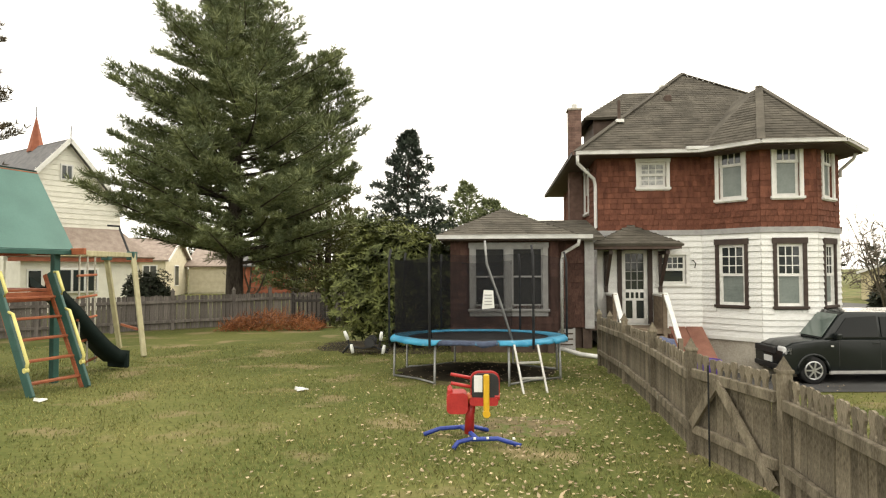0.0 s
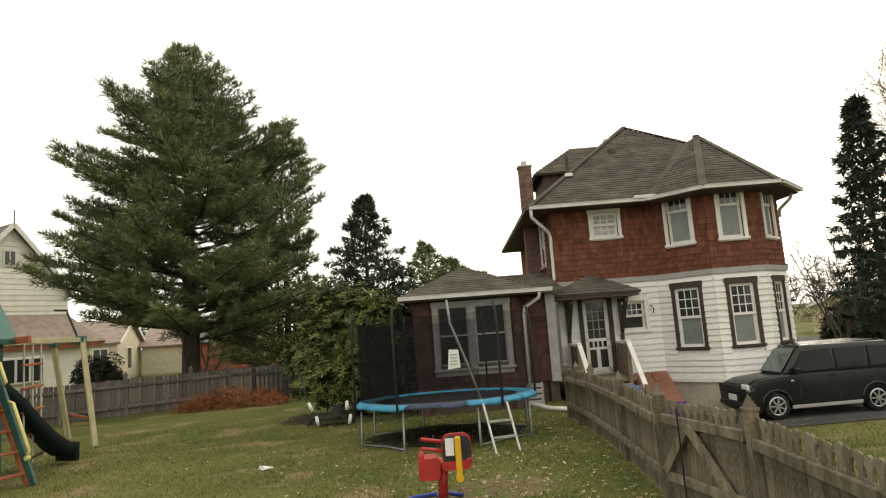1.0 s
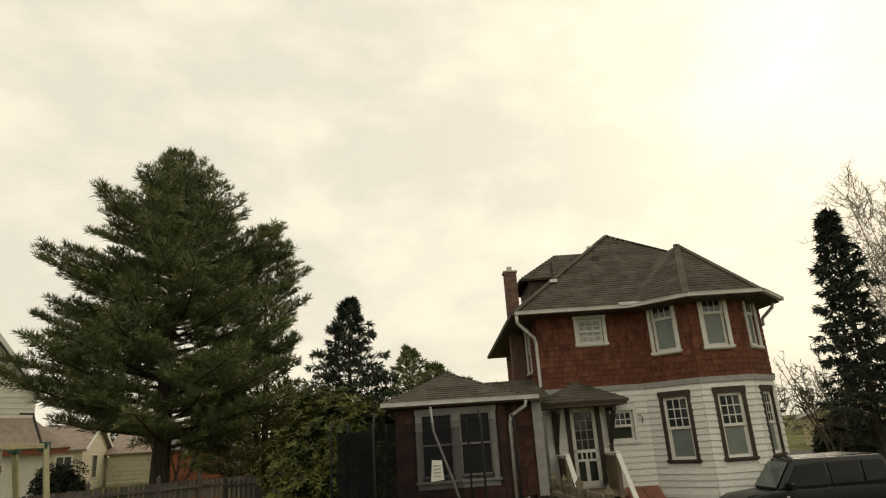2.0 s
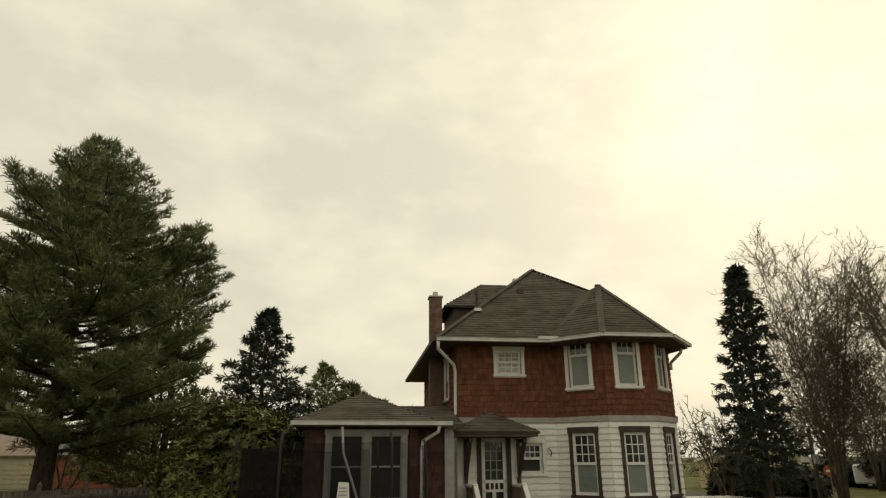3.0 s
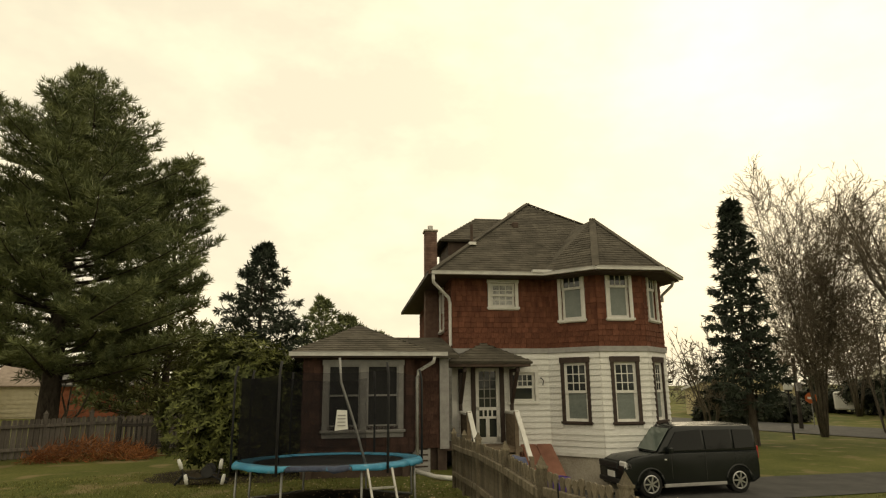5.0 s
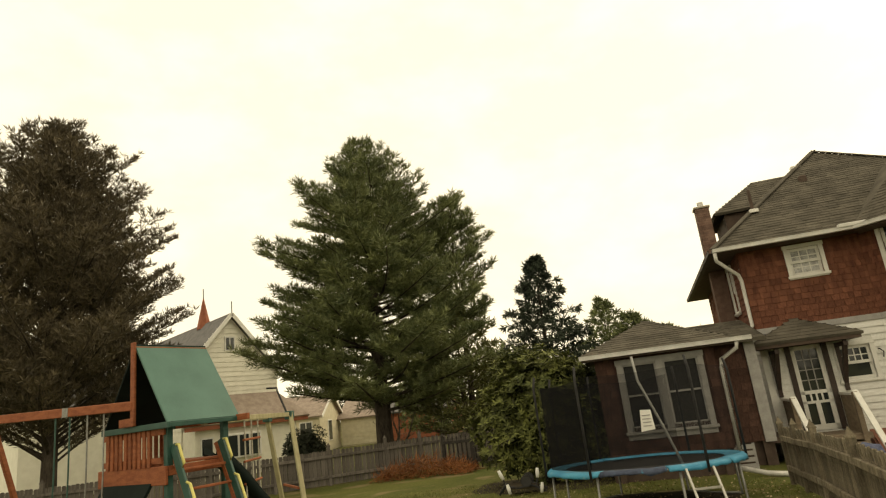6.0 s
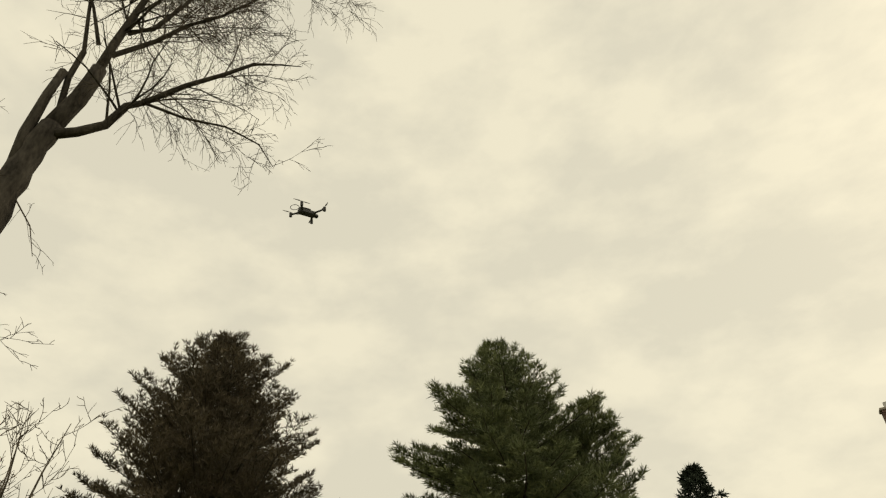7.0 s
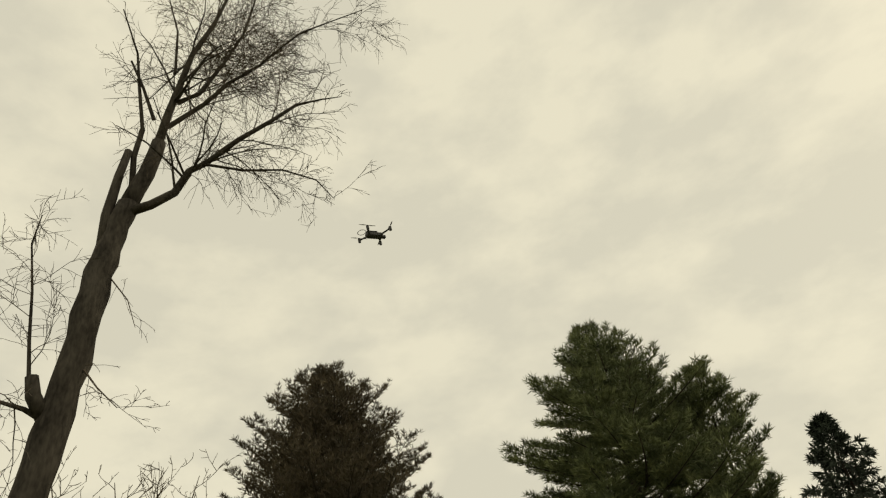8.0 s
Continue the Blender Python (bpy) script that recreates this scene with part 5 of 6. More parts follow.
def plate(x0, x1, z0, z1, y0, y1, r, n=5):
    """An upright plate with rounded corners."""
    pts = []
    for cx_, cz_, a0 in ((x1 - r, z1 - r, 0), (x0 + r, z1 - r, 90), (x0 + r, z0 + r, 180), (x1 - r, z0 + r, 270)):
        pts += [(cx_ + r * math.cos(radians(a0 + 90 * i / n)), cz_ + r * math.sin(radians(a0 + 90 * i / n))) for i in range(n + 1)]
    bm = B()
    f = [bm.verts.new((x, y0, z)) for x, z in pts]
    b = [bm.verts.new((x, y1, z)) for x, z in pts]
    bm.faces.new(f)
    bm.faces.new(b[::-1])
    for i in range(len(pts)):
        j = (i + 1) % len(pts)
        bm.faces.new((f[i], b[i], b[j], f[j]))
    bmesh.ops.recalc_face_normals(bm, faces=bm.faces)
    return bm


# spring-rider toy
M_RED = mat("red_plastic", (0.32, 0.014, 0.014), (0.46, 0.03, 0.025), 0.45, 5, 0.05, spec=0.5)
M_BLUE = mat("blue_painted_steel", (0.012, 0.03, 0.2), (0.025, 0.06, 0.32), 0.45, 6, 0.05, spec=0.5)
M_YEL = mat("yellow_plastic", (0.62, 0.34, 0.015), (0.75, 0.46, 0.03), 0.45, 6, 0.05, spec=0.5)
M_ORG = mat("orange_plastic", (0.4, 0.08, 0.02), (0.5, 0.12, 0.03), 0.45, 6, 0.05, spec=0.5)
M_BLK = mat("black_plastic", (0.012, 0.012, 0.013), (0.026, 0.026, 0.027), 0.5, 8, 0.05, spec=0.5)
toy = thing("teeter_toy", "red, blue and yellow plastic ride-on toy on the lawn", "toy", pose(0.27, 6.78, ground_z(0.27, 6.78)) @ Matrix.Diagonal((0.9, 0.95, 0.84, 1)))
part("base_bar", tube_bm([(-0.2, -0.42, 0.02), (-0.14, -0.36, 0.08), (0.0, -0.28, 0.09), (0.32, -0.26, 0.09), (0.58, -0.32, 0.02)], 0.028, 8), M_BLUE, toy, "blue tubular base bar", True)
part("base_bar", tube_bm([(-0.55, 0.16, 0.02), (-0.35, 0.22, 0.08), (0.05, 0.28, 0.09), (0.25, 0.34, 0.02)], 0.028, 8), M_BLUE, toy, "blue tubular base bar", True)
part("base_bar", tube_bm([(-0.08, 0.24, 0.09), (0.0, 0.0, 0.1), (0.08, -0.27, 0.09)], 0.03, 8), M_BLUE, toy, "blue tubular base bar", True)
for x, y in ((0.2, -0.3), (0.5, -0.32), (0.05, -0.32)):
    part("bolt", boxed(x - 0.015, x + 0.015, y - 0.01, y + 0.02, 0.1, 0.118), M_PAPER, toy)
part("post", tube_bm([(0.0, 0.0, 0.08), (0.01, 0.0, 0.32), (0.03, 0.0, 0.54)], [0.06, 0.055, 0.06], 12), M_RED, toy, "red plastic post", True)
part("collar", tube_bm([(0.02, 0, 0.48), (0.03, 0, 0.58)], [0.085, 0.075], 12), M_ORG, toy, "orange collar", True)
part("seat", plate(-0.27, -0.02, 0.36, 0.62, -0.14, 0.14, 0.06), M_RED, toy, "red plastic bucket seat")
part("seat_back", boxed(-0.26, -0.2, -0.13, 0.13, 0.55, 0.68, None, 0.025), M_RED, toy)
for z, y in ((0.72, -0.08), (0.8, 0.1)):
    part("hand_grip", tube_bm([(-0.22, y, z + 0.02), (0.02, y, z - 0.03)], 0.022, 8), M_RED, toy, "red hand grip", True)
part("board", plate(0.03, 0.35, 0.5, 0.86, -0.1, -0.05, 0.09), M_BLK, toy, "black rounded backing board")
part("board_rim", plate(0.015, 0.365, 0.485, 0.885, -0.05, -0.015, 0.1), M_RED, toy, "red rim behind the board")
part("seat_lip", plate(0.0, 0.34, 0.46, 0.56, -0.13, 0.1, 0.04), M_RED, toy, "dark red seat lip")
part("sticker", boxed(0.055, 0.155, -0.112, -0.101, 0.63, 0.84, None), M_PAPER, toy, "pale sticker")
part("lever", boxed(0.165, 0.235, -0.15, -0.112, 0.34, 0.86, None, 0.015), M_YEL, toy, "yellow plastic lever")
part("lever_knob", tube_bm([(0.2, -0.16, 0.36), (0.2, -0.1, 0.36)], 0.045, 12), M_YEL, toy)
part("side_grip", tube_bm([(0.3, -0.06, 0.56), (0.36, -0.06, 0.56)], 0.05, 10), M_RED, toy)

# scraps of paper on the lawn
for x, y, a in ((-2.2, 9.7, 20), (-5.75, 8.95, 70)):
    c = B()
    slab(c, [(-0.09, -0.03, 0.03), (0.03, -0.06, 0.05), (0.1, 0.03, 0.03), (-0.04, 0.06, 0.06)], 0.02)
    box(c, -0.12, -0.05, -0.02, 0.03, 0.0, 0.045, Matrix.Rotation(0.3, 4, "Y"))
    o = tagged(mesh_ob("paper_scrap", c, M_PAPER), "crumpled white paper scrap on the grass", "litter", "paper scraps")
    o.matrix_world = pose(x, y, ground_z(x, y), 0, 0, a)

# ---- play set ----
M_RWOOD = mat("stained_redwood", (0.2, 0.055, 0.025), (0.34, 0.11, 0.05), 0.65, 5, 0.2, fine=30, stretch=(1, 1, 3), vary=0.15)
M_GRNP = mat("green_plastic_roof", (0.036, 0.115, 0.095), (0.056, 0.155, 0.13), 0.45, 2, 0.05, spec=0.4)
M_GRNW = mat("dark_green_steel", (0.015, 0.06, 0.05), (0.03, 0.095, 0.078), 0.5, 5, 0.05, spec=0.4)
M_YELH = mat("pale_yellow_grip", (0.55, 0.5, 0.16), (0.65, 0.6, 0.24), 0.5, 5, 0.05)
M_TREATED = mat("treated_pine", (0.3, 0.27, 0.16), (0.46, 0.42, 0.27), 0.75, 4, 0.2, stretch=(2, 2, 0.5))
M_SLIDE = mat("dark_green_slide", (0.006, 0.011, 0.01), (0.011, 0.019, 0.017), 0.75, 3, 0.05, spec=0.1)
M_ROPE = mat("old_rope", (0.35, 0.33, 0.27), (0.5, 0.47, 0.4), 0.9, 30, 0.2)
PLAY = pose(-7.0, 9.5, 0, 0, 0, -20.4)
play = thing("play_set", "redwood play tower with green roof, ladder, slides and swing beam", "play set", PLAY)
DECK, EAVE, RIDGE = 1.54, 2.2, 3.62
for x in (-1.8, -0.04):
    for y in (0.05, 1.17):
        part("corner_post", boxed(x - 0.055, x + 0.055, y - 0.055, y + 0.055, -0.1, EAVE, None, 0.008), M_GRNW if x > -1 else M_RWOOD, play)
for i in range(11):
    part("deck_board", boxed(-1.84 + i * 0.167, -1.84 + i * 0.167 + 0.155, 0.0, 1.22, DECK - 0.04, DECK, None, 0.004), M_RWOOD, play)
part("deck_beam", boxed(-2.0, 0.05, -0.06, -0.01, DECK - 0.34, DECK - 0.04, None, 0.01), M_RWOOD, play, "wide redwood deck beam")
part("deck_beam", boxed(0.01, 0.05, 0.0, 1.22, DECK - 0.2, DECK - 0.045, None, 0.006), M_RWOOD, play)
part("deck_beam", boxed(-1.9, -1.85, 0.0, 1.22, DECK - 0.3, DECK - 0.045, None, 0.006), M_RWOOD, play)
part("rail", boxed(-1.88, -0.02, -0.05, -0.005, EAVE - 0.2, EAVE - 0.1, None, 0.006), M_RWOOD, play)
part("rail", boxed(-1.84, -0.1, -0.05, -0.005, DECK + 0.0, DECK + 0.1, None, 0.006), M_RWOOD, play)
for i in range(10):
    x = -1.72 + i * 0.14
    part("slat", boxed(x, x + 0.085, -0.075, -0.05, DECK - 0.05, EAVE - 0.06, None, 0.006), M_RWOOD, play)
for i in range(9):
    y = 0.12 + i * 0.12
    part("slat", boxed(-1.9, -1.875, y, y + 0.08, DECK - 0.05, EAVE - 0.1, None, 0.006), M_RWOOD, play)
# roof
xc, hw, y0, y1 = -0.75, 0.95, -0.12, 1.32
part("roof_panel", slab(B(), [(xc, y0, RIDGE), (xc + hw, y0, EAVE), (xc + hw, y1, EAVE), (xc, y1, RIDGE)][::-1], -0.03), M_GRNP, play, "green moulded roof panel")
# the slide's near-black colour stands for this slope's shaded underside
part("roof_panel", slab(B(), [(xc - hw, y0, EAVE), (xc, y0, RIDGE), (xc, y1, RIDGE), (xc - hw, y1, EAVE)], 0.03), M_SLIDE, play, "roof panel coloured dark for its shaded underside")
part("eave_rail", boxed(xc + hw - 0.06, xc + hw + 0.02, y0, y1, EAVE - 0.09, EAVE - 0.01, None, 0.008), M_GRNW, play)
part("eave_rail", boxed(xc - hw - 0.02, xc - hw + 0.06, y0, y1, EAVE - 0.09, EAVE - 0.01, None, 0.008), M_GRNW, play)
part("gable_rail", boxed(xc - hw - 0.05, xc + hw + 0.05, y0 - 0.03, y0 + 0.03, EAVE - 0.1, EAVE, None, 0.008), M_GRNW, play)
part("gable_rail", boxed(xc - hw - 0.05, xc + hw + 0.3, y1 - 0.06, y1, EAVE - 0.09, EAVE + 0.02, None, 0.008), M_RWOOD, play)
part("gable_post", boxed(xc - 0.06, xc + 0.06, y0 - 0.05, y0 - 0.005, EAVE, RIDGE + 0.03, None, 0.008), M_RWOOD, play)
part("gable_foot", boxed(xc - 0.32, xc + 0.12, y0 - 0.1, y0 - 0.05, EAVE - 0.0, EAVE + 0.14, None, 0.008), M_RWOOD, play)
part("ridge_beam", boxed(xc - 0.04, xc + 0.04, y0, y1, RIDGE - 0.14, RIDGE - 0.04), M_RWOOD, play)
# ladder with green sides and yellow grips
for y, in_ in ((0.08, 0), (1.02, 0)):
    top, bot = Vector((0.05, y, DECK + 0.28)), Vector((0.92, y, -0.05))
    part("ladder_side", beam(B(), bot, top, 0.05, 0.15, 0.008), M_GRNW, play, "dark green ladder side")
    part("ladder_trim", beam(B(), bot + Vector((-0.08, 0.03 if y < 0.5 else -0.03, 0.0)), top + Vector((-0.1, 0.03 if y < 0.5 else -0.03, -0.05)), 0.03, 0.07), M_RWOOD, play)
    n_ = Vector((0.85, 0, 0.52)).normalized()
    for q0, q1 in ((0.2, 0.66), (0.78, 0.98)):
        a, b = bot.lerp(top, q0), bot.lerp(top, q1)
        part("grip", tube_bm([a + n_ * 0.06, a.lerp(b, 0.08) + n_ * 0.14, a.lerp(b, 0.92) + n_ * 0.14, b + n_ * 0.06], 0.024, 8), M_YELH, play, "pale yellow hand grip", True)
    part("grip_bolt", tube_bm([bot.lerp(top, 0.2) + n_ * 0.06 + Vector((0, -0.03, 0)), bot.lerp(top, 0.2) + n_ * 0.06 + Vector((0, 0.03, 0))], 0.04, 10), M_YELH, play)
for i in range(5):
    q = 0.1 + i * 0.17
    p_ = Vector((0.85, 0, -0.05)).lerp(Vector((-0.02, 0, DECK + 0.28)), q)
    part("rung", boxed(p_.x - 0.06, p_.x + 0.04, 0.1, 1.0, p_.z - 0.02, p_.z + 0.02, None, 0.008), M_RWOOD, play, "redwood ladder rung")
# curved slide at the far side


def slide_part(name, pts, w, label):
    v, f = [], []
    for i, p_ in enumerate(pts):
        p_ = Vector(p_)
        d = (Vector(pts[min(i + 1, len(pts) - 1)]) - Vector(pts[max(i - 1, 0)]))
        d.z = 0
        s_ = Vector((d.y, -d.x, 0)).normalized()
        for k_, (u, h) in enumerate(((-1, 0.2), (-0.92, 0.2), (-0.75, 0.03), (0, 0), (0.75, 0.03), (0.92, 0.2), (1, 0.2), (0.85, -0.05), (-0.85, -0.05))):
            v.append(p_ + s_ * (u * w / 2) + Vector((0, 0, h)))
    for i in range(len(pts) - 1):
        for k_ in range(9):
            f.append((i * 9 + k_, i * 9 + (k_ + 1) % 9, (i + 1) * 9 + (k_ + 1) % 9, (i + 1) * 9 + k_))
    f += [tuple(range(9)), tuple((len(pts) - 1) * 9 + k_ for k_ in range(9))[::-1]]
    raw(name, v, f, M_SLIDE, play, label, True)


slide_part("slide", [(-0.5, 1.2, DECK), (-0.48, 1.5, 1.32), (-0.42, 1.85, 0.95), (-0.38, 2.15, 0.55), (-0.36, 2.4, 0.28), (-0.35, 2.6, 0.12), (-0.35, 2.8, 0.08)], 0.5, "dark green plastic wave slide")
part("slide_foot", boxed(-0.6, -0.1, 2.7, 2.82, -0.05, 0.26, None, 0.03), M_SLIDE, play)
part("ramp_panel", slab(B(), [(-1.8, -0.07, DECK - 0.3), (-0.35, -0.07, DECK - 0.3), (-0.7, -0.6, 0.0), (-2.15, -0.6, 0.0)][::-1], 0.05), M_SLIDE, play, "wide dark plastic panel sloping from the deck")
# swing beam
sb0, sb1 = Vector((xc, y0 - 0.02, 2.55)), Vector((xc - 3.6, y0 - 0.75, 2.68))
part("swing_beam", beam(B(), sb0, sb1, 0.09, 0.16, 0.01), M_RWOOD, play, "long redwood swing beam")
part("beam_plate", beam(B(), sb0.lerp(sb1, 0.42) , sb0.lerp(sb1, 0.46), 0.1, 0.165), M_STEEL, play)
for y_ in (-1.0, 0.9):
    part("beam_leg", beam(B(), sb1, sb1 + Vector((-0.15, y_, -2.7)), 0.09, 0.09, 0.008), M_RWOOD, play)
for q, c in ((0.19, M_STEEL), (0.3, M_STEEL), (0.42, M_GRNW), (0.52, M_GRNW)):
    p_ = sb0.lerp(sb1, q)
    part("swing_chain", tube_bm([p_ - Vector((0, 0, 0.07)), p_ - Vector((0, 0, 1.1)), p_ - Vector((0.05, 0, 2.2))], 0.014, 6), c, play, "swing chain")
for q in (0.245, 0.47):
    p_ = sb0.lerp(sb1, q) - Vector((0.05, 0, 2.2))
    part("swing_seat", boxed(p_.x - 0.22, p_.x + 0.22, p_.y - 0.07, p_.y + 0.07, p_.z - 0.02, p_.z + 0.02, None, 0.01), M_SLIDE, play)
# climbing frame with a rope ladder
cf = thing("climbing_frame", "pale treated-wood climbing frame with a hanging rope ladder", "climbing frame")
ca, cb_ = Vector((-6.85, 10.75, 2.16)), Vector((-7.7, 14.75, 2.2))
for o in (-0.28, 0.28):
    off = Vector((o, o * 0.2, 0))
    part("beam", beam(B(), ca + off, cb_ + off, 0.06, 0.1, 0.006), M_TREATED, cf)
for i in range(8):
    p_ = ca.lerp(cb_, 0.1 + i * 0.11)
    part("monkey_bar", tube_bm([p_ + Vector((-0.28, -0.056, 0)), p_ + Vector((0.28, 0.056, 0))], 0.02, 8), M_TREATED, cf)
part("leg", beam(B(), (-8.12, 15.62, -0.1), cb_ + Vector((-0.32, 0.0, 0.05)), 0.1, 0.1, 0.008), M_TREATED, cf)
part("leg", beam(B(), (-6.74, 14.03, -0.1), cb_ + Vector((0.32, 0, 0.05)), 0.1, 0.1, 0.008), M_TREATED, cf)
part("leg_tie", beam(B(), (-7.98, 15.42, 0.5), (-6.98, 14.2, 0.5), 0.04, 0.05), M_RWOOD, cf)
for o in (-0.3, 0.3):
    part("leg_cap", boxed(cb_.x + o - 0.09, cb_.x + o + 0.09, cb_.y - 0.09, cb_.y + 0.09, cb_.z - 0.12, cb_.z + 0.08, None, 0.01), M_GRNW, cf)
rd = (cb_ - ca).normalized()
for o in (-0.42, 0.0, 0.42):
    p_ = ca.lerp(cb_, 0.26) + rd * o + Vector((0.28, 0.06, 0))
    part("rope", tube_bm([p_, p_ + Vector((0.06, -0.1, -1.0)), p_ + Vector((0.16, -0.25, -2.1))], 0.016, 6), M_ROPE, cf)
for i in range(5):
    z = 0.42 + i * 0.4
    c = ca.lerp(cb_, 0.26) + Vector((0.28 + 0.07 * z, 0.06 - 0.11 * z, -z))
    part("rung", tube_bm([c - rd * 0.5, c + rd * 0.5], 0.024, 8), M_RWOOD, cf, "red wooden rung")
part("periscope", tube_bm([cb_ + Vector((0.25, 0, 0)), cb_ + Vector((-0.1, 0.2, 0.62)), cb_ + Vector((-0.12, 0.22, 0.7)), cb_ + Vector((-0.4, 0.2, 0.72))], 0.025, 6), M_FOAM, cf)

# ---- bare soil with the trampoline's shade in its colour, and other ground patches ----
M_WORN = mat("trampled_earth", (0.1, 0.085, 0.045), (0.19, 0.145, 0.085), 0.95, 3, 0.5, fine=22, spec=0.1, stain=((0.09, 0.11, 0.035), 5.0, 0.5))


def soil(name, x, y, rx, ry, label, seed, material=M_SOIL_SHADE):
    rnd_ = random.Random(seed)
    v, f = [(x, y, ground_z(x, y) + 0.012)], []
    n = 40
    for ring in (0.35, 0.7, 1.0):
        for i in range(n):
            a = 2 * math.pi * i / n
            w = 1 + (0.12 * rnd_.uniform(-1, 1) if ring == 1.0 else 0)
            px, py = x + rx * ring * w * math.cos(a), y + ry * ring * w * math.sin(a)
            v.append((px, py, ground_z(px, py) + (0.012 if ring < 1 else -0.01)))
    for i in range(n):
        j = (i + 1) % n
        f.append((0, 1 + i, 1 + j))
        for r in range(2):
            f.append((1 + r * n + i, 1 + (r + 1) * n + i, 1 + (r + 1) * n + j, 1 + r * n + j))
    tagged(raw(name, v, f, material, smooth=True), label, "soil", kind="structure")


# real bare soil, but its dark tone also paints the trampoline's shade
soil("dark_ground_patch", TX, TY + 0.25, 1.75, 1.55, "bare soil under the trampoline, darkened for its shade", 3)
soil("worn_patch", 0.95, 7.35, 0.75, 0.6, "trampled brown earth with leaves beside the toy", 9, M_WORN)
soil("dark_ground_patch", 6.6, 14.9, 2.2, 1.0, "bare leafy soil along the foundation", 5)
soil("dark_ground_patch", -1.2, 16.0, 2.3, 1.7, "dark ground under the shrub", 4)

# ---- leaf litter and grass on the near lawn ----
rnd = random.Random(99)
gs = Soup()
for i in range(120000):
    r = 1.0 + 16.2 * rnd.random() ** 0.95
    a = rnd.uniform(-60, 34)
    x, y = polar(a, r)
    if x > 2.5 + 0.05 * y:
        continue
    if (x - TX) ** 2 + (y - TY) ** 2 < 2.6:
        continue
    if noise.noise(Vector((x * 0.9, y * 0.9, 0.5))) < rnd.uniform(-0.9, 0.25):
        continue
    d = Vector((rnd.uniform(-0.8, 0.8), rnd.uniform(-0.8, 0.8), 1)).normalized()
    gs.blade(Vector((x, y, ground_z(x, y) - 0.005)), d, rnd.uniform(0.02, 0.06), 0.012, d.cross(unit(rnd)).normalized())
for i in range(45000):
    x, y = rnd.uniform(-14, 2.2), rnd.uniform(-7, 16)
    if noise.noise(Vector((x * 0.9, y * 0.9, 0.5))) < rnd.uniform(-0.9, 0.25) or (x - TX) ** 2 + (y - TY) ** 2 < 2.6:
        continue
    d = Vector((rnd.uniform(-0.8, 0.8), rnd.uniform(-0.8, 0.8), 1)).normalized()
    gs.blade(Vector((x, y, ground_z(x, y) - 0.005)), d, rnd.uniform(0.025, 0.07), 0.013, d.cross(unit(rnd)).normalized())
for i in range(30000):
    x, y = rnd.uniform(2.6, 19), rnd.uniform(4.5, 13.3)
    if x < 2.75 + 0.05 * y or noise.noise(Vector((x * 0.9, y * 0.9, 0.5))) < rnd.uniform(-0.9, 0.3):
        continue
    d = Vector((rnd.uniform(-0.8, 0.8), rnd.uniform(-0.8, 0.8), 1)).normalized()
    gs.blade(Vector((x, y, ground_z(x, y) - 0.005)), d, rnd.uniform(0.03, 0.09), 0.018, d.cross(unit(rnd)).normalized())
tagged(gs.ob("grass", M_BLADE), "short tufted lawn grass", "grass", kind="stuff")
ls = Soup()
for i in range(3400):
    r = 4.2 + 12 * rnd.random() ** 1.2
    a = rnd.gauss(10, 12)
    x, y = polar(a, r)
    if x > 2.5 + 0.05 * y:
        continue
    d = (unit(rnd) * Vector((1, 1, 0.25))).normalized()
    if i % 6 == 0:
        x, y = rnd.uniform(4.2, 9.0), rnd.uniform(12.6, 15.6)
    p_ = Vector((x, y, ground_z(x, y) + 0.015 + 0.02 * rnd.random()))
    sd = d.cross(Vector((rnd.uniform(-0.4, 0.4), rnd.uniform(-0.4, 0.4), 1))).normalized()
    ls.blade(p_, d, rnd.uniform(0.03, 0.07), rnd.uniform(0.02, 0.04), sd)
tagged(ls.ob("fallen_leaves", M_LEAF_DRY), "small pale dry leaves scattered over the lawn", "leaves", kind="stuff")

# ---- the parked car ----
M_CAR = mat("dark_grey_car_paint", (0.01, 0.0125, 0.0125), (0.014, 0.0165, 0.0165), 0.2, 2, 0, spec=0.38)
M_CARGLASS = glass("car_glass", (0.006, 0.007, 0.007), 0.04)
M_CARGLASS.node_tree.nodes["Principled BSDF"].inputs["Specular IOR Level"].default_value = 0.22
# pale grey-green base colour paints the sky's reflection on the glass
M_WINDSCREEN = glass("windscreen_glass", (0.12, 0.15, 0.135), 0.08)
M_TYRE = mat("tyre_rubber", (0.012, 0.012, 0.012), (0.022, 0.022, 0.022), 0.85, 20, 0.2)
M_RIM = mat("alloy_rim", (0.5, 0.5, 0.5), (0.62, 0.62, 0.62), 0.3, 5, 0, metal=0.8)
M_LAMP = mat("headlamp_lens", (0.6, 0.6, 0.6), (0.75, 0.75, 0.75), 0.15, 5, 0, spec=0.6)
M_PLATE = mat("plate_white", (0.7, 0.7, 0.68), (0.8, 0.8, 0.78), 0.4, 5, 0)
cx, cy = 9.72, 15.2
cz = ground_z(9.8, 15.0) + 0.03
car = thing("parked_car", "boxy dark grey hatchback parked on the driveway", "car", pose(cx, cy, cz, 0, 0, 181))
# local x ahead, y to its left; wheels at x = +-1.25
WB, CW = 1.25, 0.83


def rounded(ob, width):
    """Rounds the sharp edges of a panel."""
    bv = ob.modifiers.new("rounding", "BEVEL")
    bv.width, bv.segments, bv.limit_method, bv.angle_limit = width, 3, "ANGLE", radians(24)
    for f in ob.data.polygons:
        f.use_smooth = True
    return ob


def arch(x, r, n=8):
    return [(x + r * math.cos(math.pi * i / n), 0.3 + r * math.sin(math.pi * i / n)) for i in range(n + 1)]


